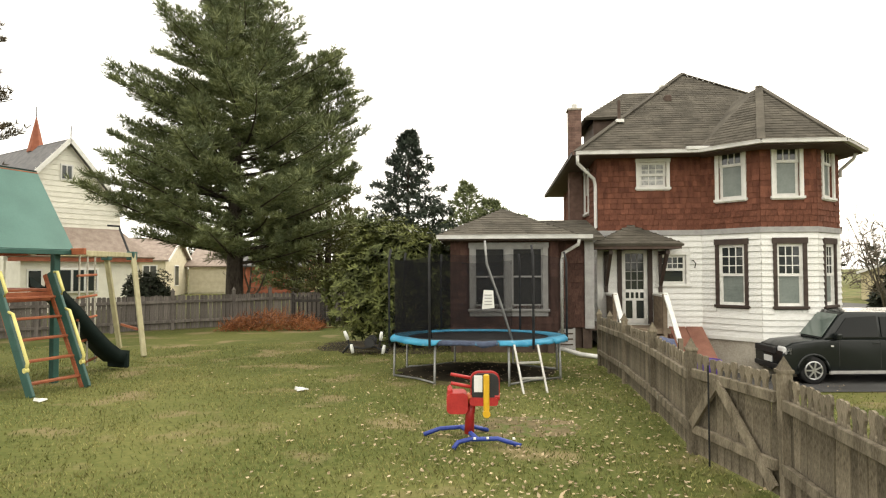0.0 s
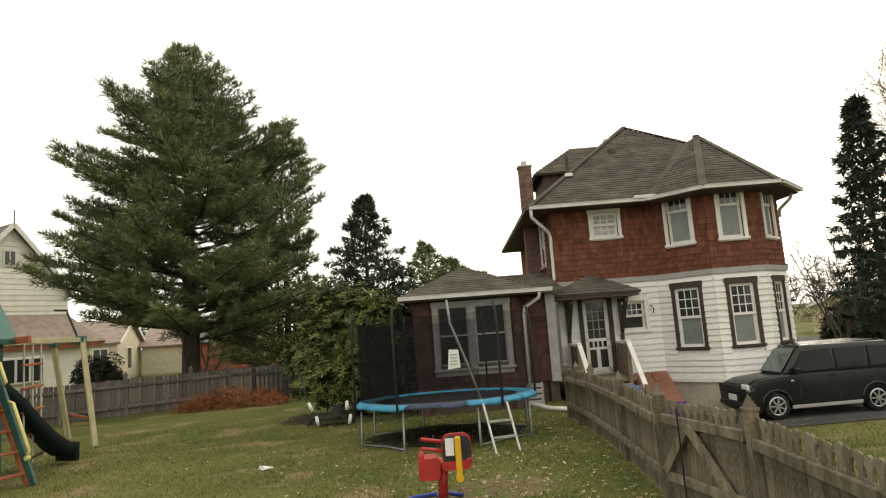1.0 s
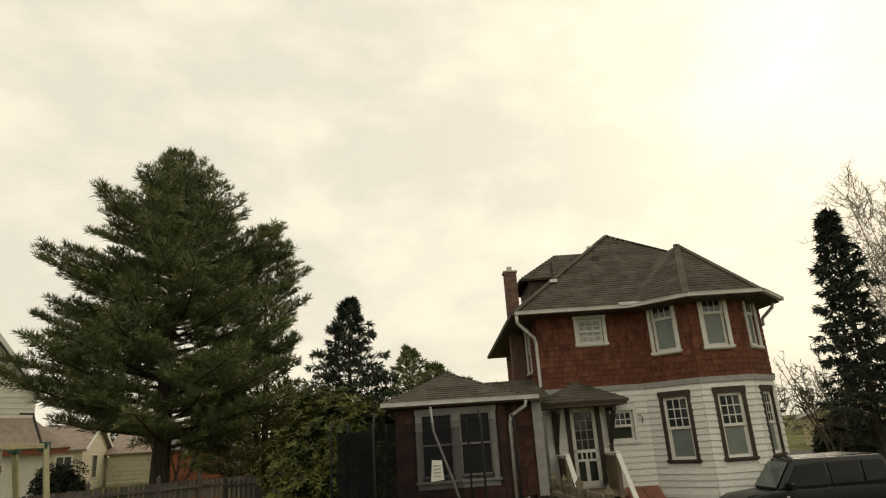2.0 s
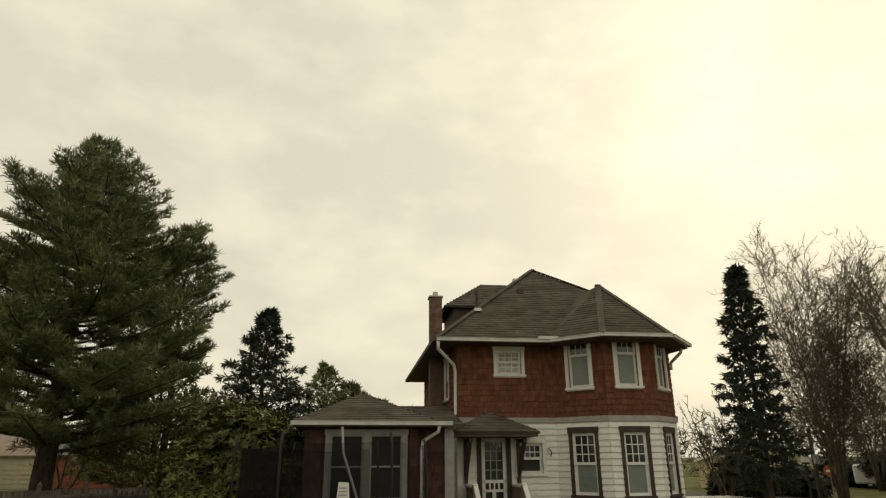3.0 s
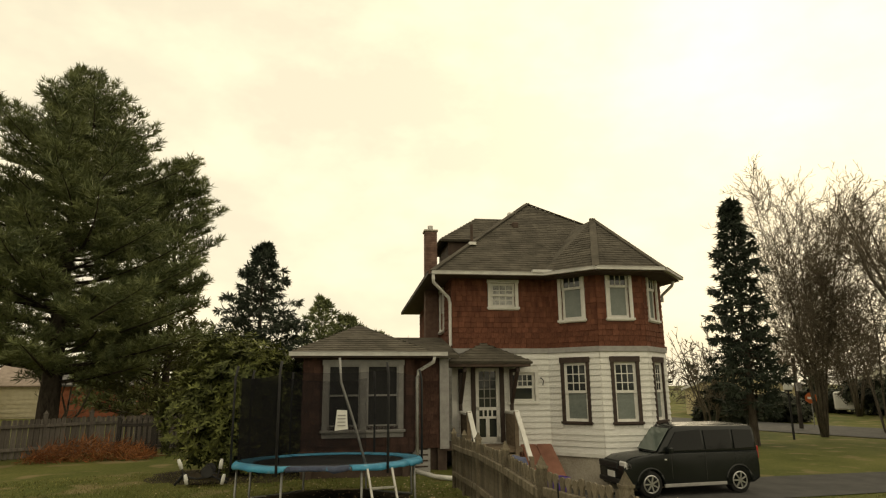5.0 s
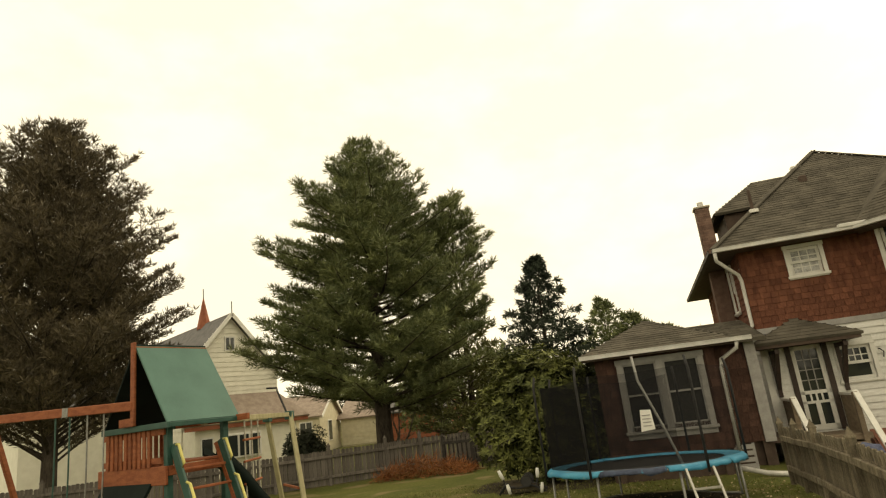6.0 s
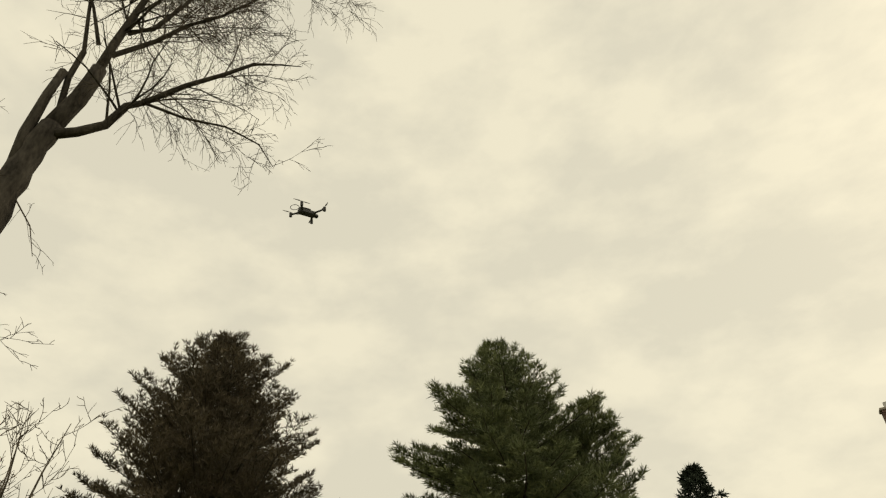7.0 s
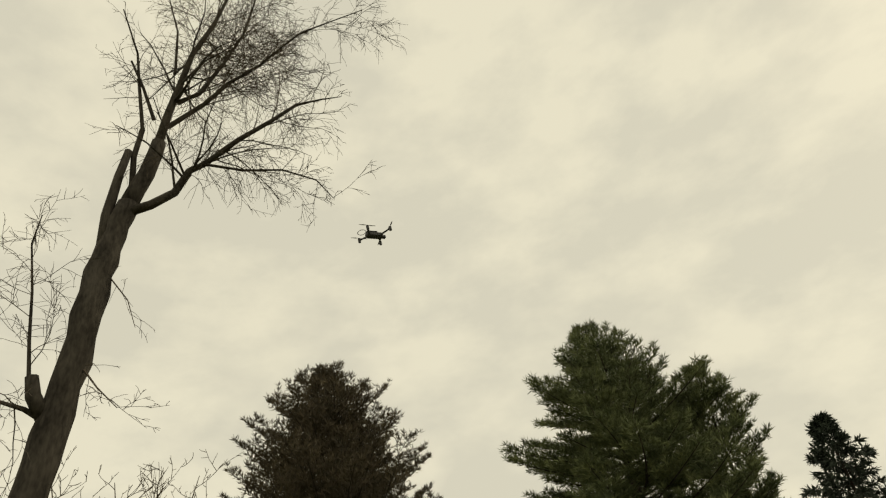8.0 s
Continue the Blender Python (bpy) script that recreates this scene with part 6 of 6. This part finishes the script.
prof = [(-1.88, 0.34), (-1.9, 0.62), (-1.88, 1.0)]
topline = [(0.72, 1.02), (1.2, 0.99), (1.72, 0.93), (1.9, 0.84), (1.96, 0.62), (1.95, 0.36), (1.9, 0.24)]
under = [(1.62, 0.22)] + arch(WB, 0.35) + [(0.8, 0.2), (-0.8, 0.2)] + arch(-WB, 0.35) + [(-1.7, 0.24)]
outline = prof + topline + under
bb = B()
rings = []
for y, s in ((-CW, 0.0), (-CW + 0.05, 1.0), (CW - 0.05, 1.0), (CW, 0.0)):
    ring = []
    for x, z in outline:
        zz = z - (0.04 if (s == 0 and z > 0.9) else 0)
        xx = x * (1.0 if s else 0.985)
        ring.append(bb.verts.new((xx, y, zz)))
    rings.append(ring)
for a, b in zip(rings, rings[1:]):
    for i in range(len(outline)):
        j = (i + 1) % len(outline)
        bb.faces.new((a[i], b[i], b[j], a[j]))
for ring in (rings[0], rings[-1]):
    f = bb.faces.new(ring if ring is rings[0] else ring[::-1])
    bmesh.ops.triangulate(bb, faces=[f])
bmesh.ops.recalc_face_normals(bb, faces=bb.faces)
rounded(part("body", bb, M_CAR, car, "dark grey painted body"), 0.05)
cab = B()
lo = [(-1.89, 0.98), (-1.86, 1.55), (-1.78, 1.62), (0.4, 1.64), (0.52, 1.59), (1.0, 1.0)]
r0 = []
for y, dz, k_ in ((-CW + 0.02, 0, 1), (-CW + 0.1, 0, 0.995), (CW - 0.1, 0, 0.995), (CW - 0.02, 0, 1)):
    ring = []
    for x, z in lo:
        t_ = (z - 0.98) / 0.65
        yy = y * (1 - 0.09 * t_)
        ring.append(cab.verts.new((x, yy, z - (0.03 if (abs(y) > CW - 0.05 and z > 1.5) else 0))))
    r0.append(ring)
for a, b in zip(r0, r0[1:]):
    for i in range(len(lo)):
        j = (i + 1) % len(lo)
        cab.faces.new((a[i], b[i], b[j], a[j]))
cab.faces.new(r0[0])
cab.faces.new(r0[-1][::-1])
bmesh.ops.recalc_face_normals(cab, faces=cab.faces)
rounded(part("cabin", cab, M_CAR, car, "squared dark cabin with flat roof"), 0.06)
for sgn in (1, -1):
    def side(pts, name, material, off=0.022, label=""):
        bm_ = B()
        q = [Vector((x, sgn * (CW - 0.02) * (1 - 0.09 * max(0, (z - 0.98) / 0.65)) + sgn * off, z)) for x, z in pts]
        slab(bm_, q if sgn < 0 else q[::-1], 0.02)
        return part(name, bm_, material, car, label)
    side([(-0.28, 1.06), (0.78, 1.06), (0.44, 1.5), (-0.26, 1.54)], "side_window", M_CARGLASS, label="dark tinted side window")
    side([(-1.12, 1.06), (-0.36, 1.06), (-0.34, 1.52), (-1.12, 1.52)], "side_window", M_CARGLASS, label="dark tinted side window")
    side([(-1.78, 1.08), (-1.2, 1.06), (-1.2, 1.52), (-1.76, 1.5)], "side_window", M_CARGLASS, label="dark tinted side window")
    for x in (WB, -WB):
        wh = part("wheel", tube_bm([(x, sgn * (CW - 0.2), 0.3), (x, sgn * (CW - 0.02), 0.3), (x, sgn * (CW), 0.3)], [0.31, 0.31, 0.29], 28), M_TYRE, car, "black rubber tyre", True)
        rm = B()
        for k_ in range(7):
            a = 2 * math.pi * k_ / 7
            beam(rm, (x, sgn * (CW + 0.004), 0.3), (x + 0.19 * math.cos(a), sgn * (CW + 0.004), 0.3 + 0.19 * math.sin(a)), 0.045, 0.03)
        part("rim_spoke", rm, M_RIM, wh, "bright alloy spokes")
        part("rim_ring", tube_bm([(x + 0.2 * math.cos(2 * math.pi * i / 24), sgn * (CW + 0.002), 0.3 + 0.2 * math.sin(2 * math.pi * i / 24)) for i in range(25)], 0.018, 6), M_RIM, wh)
        part("fender_lip", tube_bm([(x + 0.365 * math.cos(math.pi * i / 12), sgn * (CW + 0.0), 0.3 + 0.365 * math.sin(math.pi * i / 12)) for i in range(13)], 0.03, 6), M_CAR, car, "", True)
    part("headlight", boxed(1.72, 1.93, sgn * 0.68 - 0.15, sgn * 0.68 + 0.15, 0.64, 0.84, None, 0.03), M_LAMP, car, "clear headlight")
    part("tail_light", boxed(-1.92, -1.86, sgn * 0.74 - 0.06, sgn * 0.74 + 0.06, 0.8, 1.1, None, 0.015), M_RED, car, "red tail light")
    part("mirror", boxed(0.66, 0.78, sgn * 0.9 - 0.1, sgn * 0.9 + 0.1, 1.0, 1.15, None, 0.03), M_CAR, car, "dark door mirror")
    part("door_handle", boxed(-0.28, -0.12, sgn * (CW + 0.012) - 0.012, sgn * (CW + 0.012) + 0.012, 0.9, 0.93, None, 0.006), M_CAR, car)
    part("side_sill", boxed(-0.88, 0.88, sgn * (CW - 0.02) - 0.03, sgn * (CW - 0.02) + 0.03, 0.2, 0.3, None, 0.02), M_TRIM_GREY, car, "grey sill strip")
    part("door_seam", boxed(-0.325, -0.315, sgn * (CW + 0.001) - 0.003, sgn * (CW + 0.001) + 0.003, 0.35, 1.0), M_BLK, car)
    part("door_seam", boxed(0.64, 0.65, sgn * (CW + 0.001) - 0.003, sgn * (CW + 0.001) + 0.003, 0.4, 0.98), M_BLK, car)
    part("indicator", boxed(0.78, 0.84, sgn * (CW + 0.006) - 0.006, sgn * (CW + 0.006) + 0.006, 0.84, 0.87), M_LAMP, car)
ws = slab(B(), [(1.01, -0.72, 1.06), (1.01, 0.72, 1.06), (0.58, 0.66, 1.58), (0.58, -0.66, 1.58)], 0.02)
part("windscreen", ws, M_WINDSCREEN, car, "windscreen with the pale sky reflection put into its colour")
part("roof_panel", boxed(-1.7, 0.1, -0.6, 0.6, 1.625, 1.645, None, 0.008), M_CAR, car)
part("grille", boxed(1.88, 1.965, -0.5, 0.5, 0.64, 0.8, None, 0.02), M_BLK, car)
part("bumper_inlet", boxed(1.9, 1.975, -0.6, 0.6, 0.3, 0.42, None, 0.02), M_BLK, car)
part("number_plate", boxed(1.955, 1.985, 0.05, 0.37, 0.44, 0.58, None, 0.004), M_PLATE, car, "blank pale number plate")

# small things beside the house
M_PURPLE = mat("purple_plastic", (0.06, 0.03, 0.2), (0.1, 0.05, 0.3), 0.5, 5, 0.05)
tub = thing("purple_tub", "purple plastic tub at the foot of the house", "tub", pose(6.0, 14.2, ground_z(6.0, 14.2)))
part("tub_body", tube_bm([(0, 0, 0), (0, 0, 0.38)], [0.22, 0.28], 16), M_PURPLE, tub, "", True)
part("tub_rim", tube_bm(ring_pts(0.28, 0.38, n=24), 0.02, 6), M_PURPLE, tub)
crate = thing("blue_crate", "dull blue heap of plastic sheeting by the steps", "plastic heap", pose(5.15, 14.6, ground_z(5.15, 14.6)))
M_LBLUE = mat("dull_blue_plastic", (0.05, 0.06, 0.12), (0.13, 0.15, 0.24), 0.5, 9, 0.3)
hp = B()
bmesh.ops.create_icosphere(hp, subdivisions=3, radius=0.5)
for v in hp.verts:
    v.co = Vector((v.co.x * 0.8, v.co.y * 0.5, max(0, v.co.z) * 1.3)) * (1 + 0.3 * noise.noise(v.co * 3))
part("sheeting", hp, M_LBLUE, crate)
ac = thing("lattice_crate", "grey slatted crate under the sunroom", "crate", pose(2.9, 14.95, ground_z(2.9, 14.9)))
for i in range(4):
    part("slat", boxed(-0.22, 0.22, -0.03, 0.0, 0.05 + i * 0.13, 0.14 + i * 0.13), M_TRIM_GREY, ac)
for x in (-0.24, 0.2):
    part("upright", boxed(x, x + 0.05, 0.0, 0.04, 0, 0.55), M_TRIM_GREY, ac)


cart = thing("overturned_cart", "dark tubular toy cart lying under the shrub with white end caps", "toy cart", pose(-1.8, 14.5, ground_z(-1.8, 14.5)))
for y in (-0.18, 0.2):
    part("side_tube", tube_bm([(-0.52, y, 0.05), (-0.4, y, 0.22), (-0.1, y, 0.16), (0.2, y, 0.2), (0.5, y, 0.06)], 0.025, 8), M_FOAM, cart, "", True)
part("tray", slab(B(), [(-0.34, -0.2, 0.2), (0.32, -0.2, 0.16), (0.32, 0.22, 0.19), (-0.34, 0.22, 0.23)], 0.05), M_SOIL_SHADE, cart, "dark muddy tray")
part("axle", tube_bm([(0.1, -0.26, 0.3), (0.1, 0.28, 0.32)], 0.02, 8), M_FOAM, cart)
for y in (-0.25, 0.27):
    part("wheel", tube_bm([(0.1, y - 0.04, 0.3), (0.1, y + 0.04, 0.3)], 0.12, 14), M_BLK, cart, "small black wheel")
for x, y, z, dx in ((-0.44, -0.2, 0.36, -0.04), (0.36, -0.2, 0.34, 0.01), (-0.3, -0.24, 0.06, -0.02), (0.42, -0.24, 0.04, 0.02)):
    part("upright", tube_bm([(x * 0.8, y, 0.14), (x - dx, y, z + 0.02)], 0.016, 6), M_FOAM, cart)
    part("end_cap", tube_bm([(x - dx, y, z), (x, y, z + 0.1), (x + dx, y, z + 0.2)], [0.034, 0.042, 0.03], 8), M_PAPER, cart, "glossy white end cap", True)

# ---- neighbouring houses ----
def neighbour(name, label, m, length, width, wall_h, ridge_h, wall_mat, roof_mat, windows=(), over=0.3, course=0.3):
    """A gabled house: the ridge along local y, a gable at y = 0 that faces -y. windows: face, x, z, w, h."""
    h = thing(name, label, "house", m)
    w2 = width / 2
    wl = B()
    pts = [(-w2, 0), (w2, 0), (w2, wall_h), (0, ridge_h), (-w2, wall_h)]
    f = [wl.verts.new((x, 0, z - (1.0 if z == 0 else 0))) for x, z in pts]
    b = [wl.verts.new((x, length, z - (1.0 if z == 0 else 0))) for x, z in pts]
    wl.faces.new(f)
    wl.faces.new(b[::-1])
    for i in range(5):
        j = (i + 1) % 5
        wl.faces.new((f[i], b[i], b[j], f[j]))
    body = part("wall", wl, wall_mat, h)
    sd = Soup()
    z = 0.0
    while z < ridge_h - course * 0.6:
        half = w2 if z + course < wall_h else w2 * (ridge_h - z - course * 0.5) / (ridge_h - wall_h)
        board_soup(sd, Matrix.Translation((0, -0.002, 0)), -half, half, z, z + course, 0.03)
        if z + course < wall_h:
            board_soup(sd, Matrix.Translation((w2 + 0.002, 0, 0)) @ Matrix.Rotation(radians(90), 4, "Z"), 0, length, z, z + course, 0.03)
            board_soup(sd, Matrix.Translation((-w2 - 0.002, length, 0)) @ Matrix.Rotation(radians(-90), 4, "Z"), 0, length, z, z + course, 0.03)
        z += course
    tagged(sd.ob("siding", wall_mat, body), kind="stuff")
    s = (ridge_h - wall_h) / w2
    for sg in (1, -1):
        e = [(sg * (w2 + over), -over, wall_h - over * s), (sg * (w2 + over), length + over, wall_h - over * s), (0, length + over, ridge_h), (0, -over, ridge_h)]
        part("roof", slab(B(), [Vector(p_) + Vector((0, 0, 0.08)) for p_ in (e if sg > 0 else e[::-1])], 0.12), roof_mat, h)
        part("barge_board", beam(B(), Vector((sg * (w2 + over), -over - 0.02, wall_h - over * s)), Vector((0, -over - 0.02, ridge_h)), 0.05, 0.2), M_TRIM, h)
    for face, x, z, w, hh in windows:
        mm = {"front": Matrix.Translation((x, -0.04, z)), "right": Matrix.Translation((w2 + 0.04, x, z)) @ Matrix.Rotation(radians(90), 4, "Z"), "left": Matrix.Translation((-w2 - 0.04, x, z)) @ Matrix.Rotation(radians(-90), 4, "Z")}[face]
        wn = part("window", boxed(0, w, -0.03, 0.02, 0, hh, mm), M_TRIM, h)
        part("pane", boxed(0.08, w / 2 - 0.03, -0.045, -0.02, 0.08, hh - 0.08, mm), M_GLASS, wn)
        part("pane", boxed(w / 2 + 0.03, w - 0.08, -0.045, -0.02, 0.08, hh - 0.08, mm), M_GLASS, wn)
    return h


M_CREAM = mat("cream_siding", (0.5, 0.45, 0.32), (0.62, 0.57, 0.44), 0.7, 3, 0.1, vary=0.05)
M_IVORY = mat("ivory_siding", (0.72, 0.7, 0.61), (0.84, 0.82, 0.73), 0.7, 3, 0.1, vary=0.05)
M_SLATE = mat("grey_slate", (0.09, 0.088, 0.09), (0.16, 0.155, 0.155), 0.8, 3, 0.2, fine=20)
M_TANROOF = mat("tan_roof", (0.22, 0.17, 0.14), (0.33, 0.27, 0.23), 0.9, 3, 0.2, fine=20)
M_BRICKRED = mat("red_brick", (0.22, 0.07, 0.04), (0.33, 0.12, 0.07), 0.85, 3, 0.2)
hx, hy = polar(-31.3, 36)
white_h = neighbour("gabled_house", "ivory clapboard house with a steep slate gable and red spire", pose(hx, hy, 0, 0, 0, 57), 11, 5.4, 5.2, 8.3, M_IVORY, M_SLATE,
                    [("front", -0.35, 6.3, 0.6, 0.8), ("front", -1.9, 0.7, 1.9, 1.1), ("front", 1.5, 0.8, 0.7, 0.8), ("left", 6, 0.8, 1.2, 1.2), ("left", 2, 3.4, 0.9, 1.2)], course=0.26)
part("porch_roof", slab(B(), [(-3.3, -1.8, 2.5), (3.6, -1.8, 2.5), (2.6, 0.0, 4.0), (-2.6, 0.0, 4.0)], 0.12), M_TANROOF, white_h, "tan shingled lean-to roof")
part("porch_beam", boxed(-3.2, 3.5, -1.75, -1.6, 2.25, 2.48), M_BRICKRED, white_h)
part("lean_to", boxed(-2.65, 2.9, -1.5, -0.05, -1.0, 2.3), M_IVORY, white_h)
bw = part("bow_window", boxed(-1.2, 0.7, -1.75, -1.5, 0.75, 1.95, None, 0.03), M_TRIM, white_h, "white bow window")
for i in range(3):
    part("pane", boxed(-1.1 + i * 0.6, -0.62 + i * 0.6, -1.77, -1.74, 0.85, 1.85), M_GLASS, bw)
wn = part("window", boxed(-2.4, -1.75, -1.56, -1.5, 1.0, 1.9), M_TRIM, white_h)
part("pane", boxed(-2.33, -1.82, -1.575, -1.55, 1.08, 1.82), M_GLASS, wn)
wing2 = B()
box(wing2, -9, -2.7, 3.0, 9.0, -1, 4.2)
part("side_wing", wing2, M_IVORY, white_h)
part("side_wing_roof", slab(B(), [(-9.3, 2.6, 4.1), (-2.6, 2.6, 4.1), (-2.6, 6.0, 6.3), (-9.3, 6.0, 6.3)], 0.15), M_SLATE, white_h)
sp = B()
bmesh.ops.create_cone(sp, segments=6, radius1=0.42, radius2=0.02, depth=1.9, matrix=Matrix.Translation((0.0, 3.3, 9.0)))
part("spire", sp, M_BRICKRED, white_h, "small red metal spire")
part("finial", tube_bm([(0.0, 3.3, 9.9), (0.0, 3.3, 10.5)], 0.03, 5), M_SLATE, white_h)
part("finial", tube_bm([(0, -0.3, 8.3), (0, -0.3, 9.0)], 0.03, 5), M_SLATE, white_h)
hx, hy = polar(-23.2, 52)
neighbour("cream_house", "cream two-storey house behind the pine", pose(hx, hy, 0, 0, 0, 100), 9, 7, 2.6, 4.2, M_CREAM, M_TANROOF,
          [("left", 1.5, 0.6, 1.0, 1.6), ("left", 4, 0.6, 1.0, 1.6), ("left", 6.5, 0.6, 1.0, 1.6), ("front", -1, 0.6, 1.2, 1.6)])
hx, hy = polar(-16.5, 56)
neighbour("cream_house", "cream porch house beyond the fence", pose(hx, hy, 0, 0, 0, 95), 5, 6, 2.2, 3.6, M_CREAM, M_TANROOF, [("left", 1.5, 0.5, 1.2, 1.3)])
hx, hy = polar(-12.2, 54)
neighbour("brick_house", "low red brick house beyond the fence", pose(hx, hy, 0, 0, 0, 92), 5, 6, 2.2, 3.4, M_BRICKRED, M_SLATE, [("left", 1.0, 0.5, 1.2, 1.3)])
M_YSIDE = mat("pale_yellow_siding", (0.5, 0.43, 0.26), (0.6, 0.53, 0.35), 0.7, 3, 0.1, vary=0.05)
hx, hy = polar(38.0, 62)
neighbour("yellow_house", "pale yellow house across the street", pose(hx, hy, -0.8, 0, 0, -40), 9, 9, 2.3, 4.0, M_YSIDE, M_SLATE, [("front", -3, 0.7, 1.2, 1.3), ("front", 0, 0.7, 1.2, 1.3), ("front", 2.4, 0.7, 1.2, 1.3)])
hx, hy = polar(49.0, 82)
neighbour("white_house", "white house far across the street", pose(hx, hy, -0.8, 0, 0, -50), 10, 10, 2.8, 5.0, M_IVORY, M_SLATE, [("front", -3.5, 0.8, 1.0, 1.5), ("front", -1.2, 0.8, 1.0, 1.5), ("front", 1.2, 0.8, 1.0, 1.5)])

# ---- street things ----
px_, py_ = polar(41.5, 36)
lp = thing("street_lamp", "dark post lantern on the lawn by the street", "street lamp", pose(px_, py_, ground_z(px_, py_)))
part("post", tube_bm([(0, 0, -0.1), (0, 0, 2.3)], [0.06, 0.045], 8), M_IRON, lp)
part("lantern", boxed(-0.16, 0.16, -0.16, 0.16, 2.36, 2.8, None, 0.03), M_PAPER, lp, "pale glass lantern")
cn = B()
bmesh.ops.create_cone(cn, segments=4, radius1=0.3, radius2=0.04, depth=0.25, matrix=Matrix.Translation((0, 0, 2.92)))
part("cap", cn, M_IRON, lp)
part("collar", boxed(-0.12, 0.12, -0.12, 0.12, 2.28, 2.37), M_IRON, lp)
px_, py_ = polar(42.1, 44)
up_ = thing("utility_pole", "grey wooden utility pole", "utility pole", pose(px_, py_, ground_z(px_, py_)))
part("pole", tube_bm([(0, 0, -0.2), (0, 0, 4.2)], [0.13, 0.11], 8), M_BARK_GREY, up_)
part("meter_box", boxed(-0.15, 0.15, -0.25, -0.11, 2.2, 2.7), M_TRIM_GREY, up_)
px_, py_ = polar(43.0, 47)
sg = thing("road_sign", "small red and white round road sign", "road sign", pose(px_, py_, ground_z(px_, py_), 0, 0, -43))
part("sign_post", tube_bm([(0, 0, -0.1), (0, 0, 1.5)], 0.03, 6), M_STEEL, sg)
part("sign_plate", tube_bm([(0, -0.03, 1.75), (0, -0.05, 1.75)], 0.36, 8), M_ORG, sg, "orange-red plate")
part("sign_bar", boxed(-0.2, 0.2, -0.07, -0.055, 1.68, 1.82), M_PAPER, sg)
px_, py_ = polar(45.6, 68)
van = thing("white_van", "white van parked along the street", "van", pose(px_, py_, ground_z(px_, py_), 0, 0, 35))
vb = boxed(-2.3, 1.2, -0.95, 0.95, 0.35, 1.9, None, 0.12)
part("body", vb, M_PLATE, van)
part("cab", boxed(1.1, 2.4, -0.93, 0.93, 0.35, 1.25, None, 0.12), M_PLATE, van)
for x0, x1 in ((-2.0, -1.0), (-0.8, 0.1), (0.3, 1.0)):
    part("side_window", boxed(x0, x1, -0.98, -0.94, 1.15, 1.7), M_CARGLASS, van)
for x in (-1.5, 1.6):
    part("wheel", tube_bm([(x, -0.97, 0.33), (x, -0.75, 0.33)], 0.33, 16), M_TYRE, van)
    part("wheel", tube_bm([(x, 0.75, 0.33), (x, 0.97, 0.33)], 0.33, 16), M_TYRE, van)

# ---- the hovering drone ----
dp = ae(-38.2, 37.1, 6.2)
M_DRONE = mat("dark_grey_drone_shell", (0.03, 0.03, 0.03), (0.055, 0.055, 0.055), 0.5, 8, 0.05, spec=0.4)
dr = thing("drone", "small dark grey folding camera drone hovering in the sky", "drone", pose(*dp, 4, -5, 62))
db = boxed(-0.11, 0.11, -0.045, 0.045, -0.035, 0.035, None, 0.018)
part("body", db, M_DRONE, dr)
part("battery", boxed(-0.1, 0.04, -0.035, 0.035, 0.033, 0.05, None, 0.006), M_DRONE, dr)
part("gimbal_camera", boxed(0.1, 0.15, -0.022, 0.022, -0.035, 0.012, None, 0.01), M_BLK, dr, "black gimbal camera")
for ax, ay, ex, ey in ((0.08, 0.04, 0.15, 0.17), (0.08, -0.04, 0.15, -0.17), (-0.08, 0.04, -0.14, 0.15), (-0.08, -0.04, -0.14, -0.15)):
    arm = part("arm", tube_bm([(ax, ay, 0.0), (ex, ey, 0.01)], [0.013, 0.01], 8), M_DRONE, dr)
    part("motor", tube_bm([(ex, ey, -0.02), (ex, ey, 0.035)], 0.018, 10), M_DRONE, arm)
    pr = B()
    for s_ in (1, -1):
        a = 0.7 + ex * 5
        dv = Vector((math.cos(a), math.sin(a), 0)) * s_
        pv = Vector((-dv.y, dv.x, 0))
        slab(pr, [Vector((ex, ey, 0.04)) + pv * 0.004, Vector((ex, ey, 0.04)) + dv * 0.05 + pv * 0.012, Vector((ex, ey, 0.04)) + dv * 0.11 + pv * 0.003, Vector((ex, ey, 0.04)) + dv * 0.11 - pv * 0.003, Vector((ex, ey, 0.04)) + dv * 0.04 - pv * 0.006], 0.002)
    part("propeller", pr, M_STEEL, arm)
hoop = [(-0.11 - 0.05 + 0.05 * math.cos(2 * math.pi * i / 20), 0.0 + 0.06 * math.sin(2 * math.pi * i / 20), 0.03) for i in range(21)]
part("rear_hoop", tube_bm(hoop, 0.004, 6), M_DRONE, dr, "thin rear guard hoop", True)

# ---- boards, shingles and pickets ----
lay_pickets()
lay_pieces()
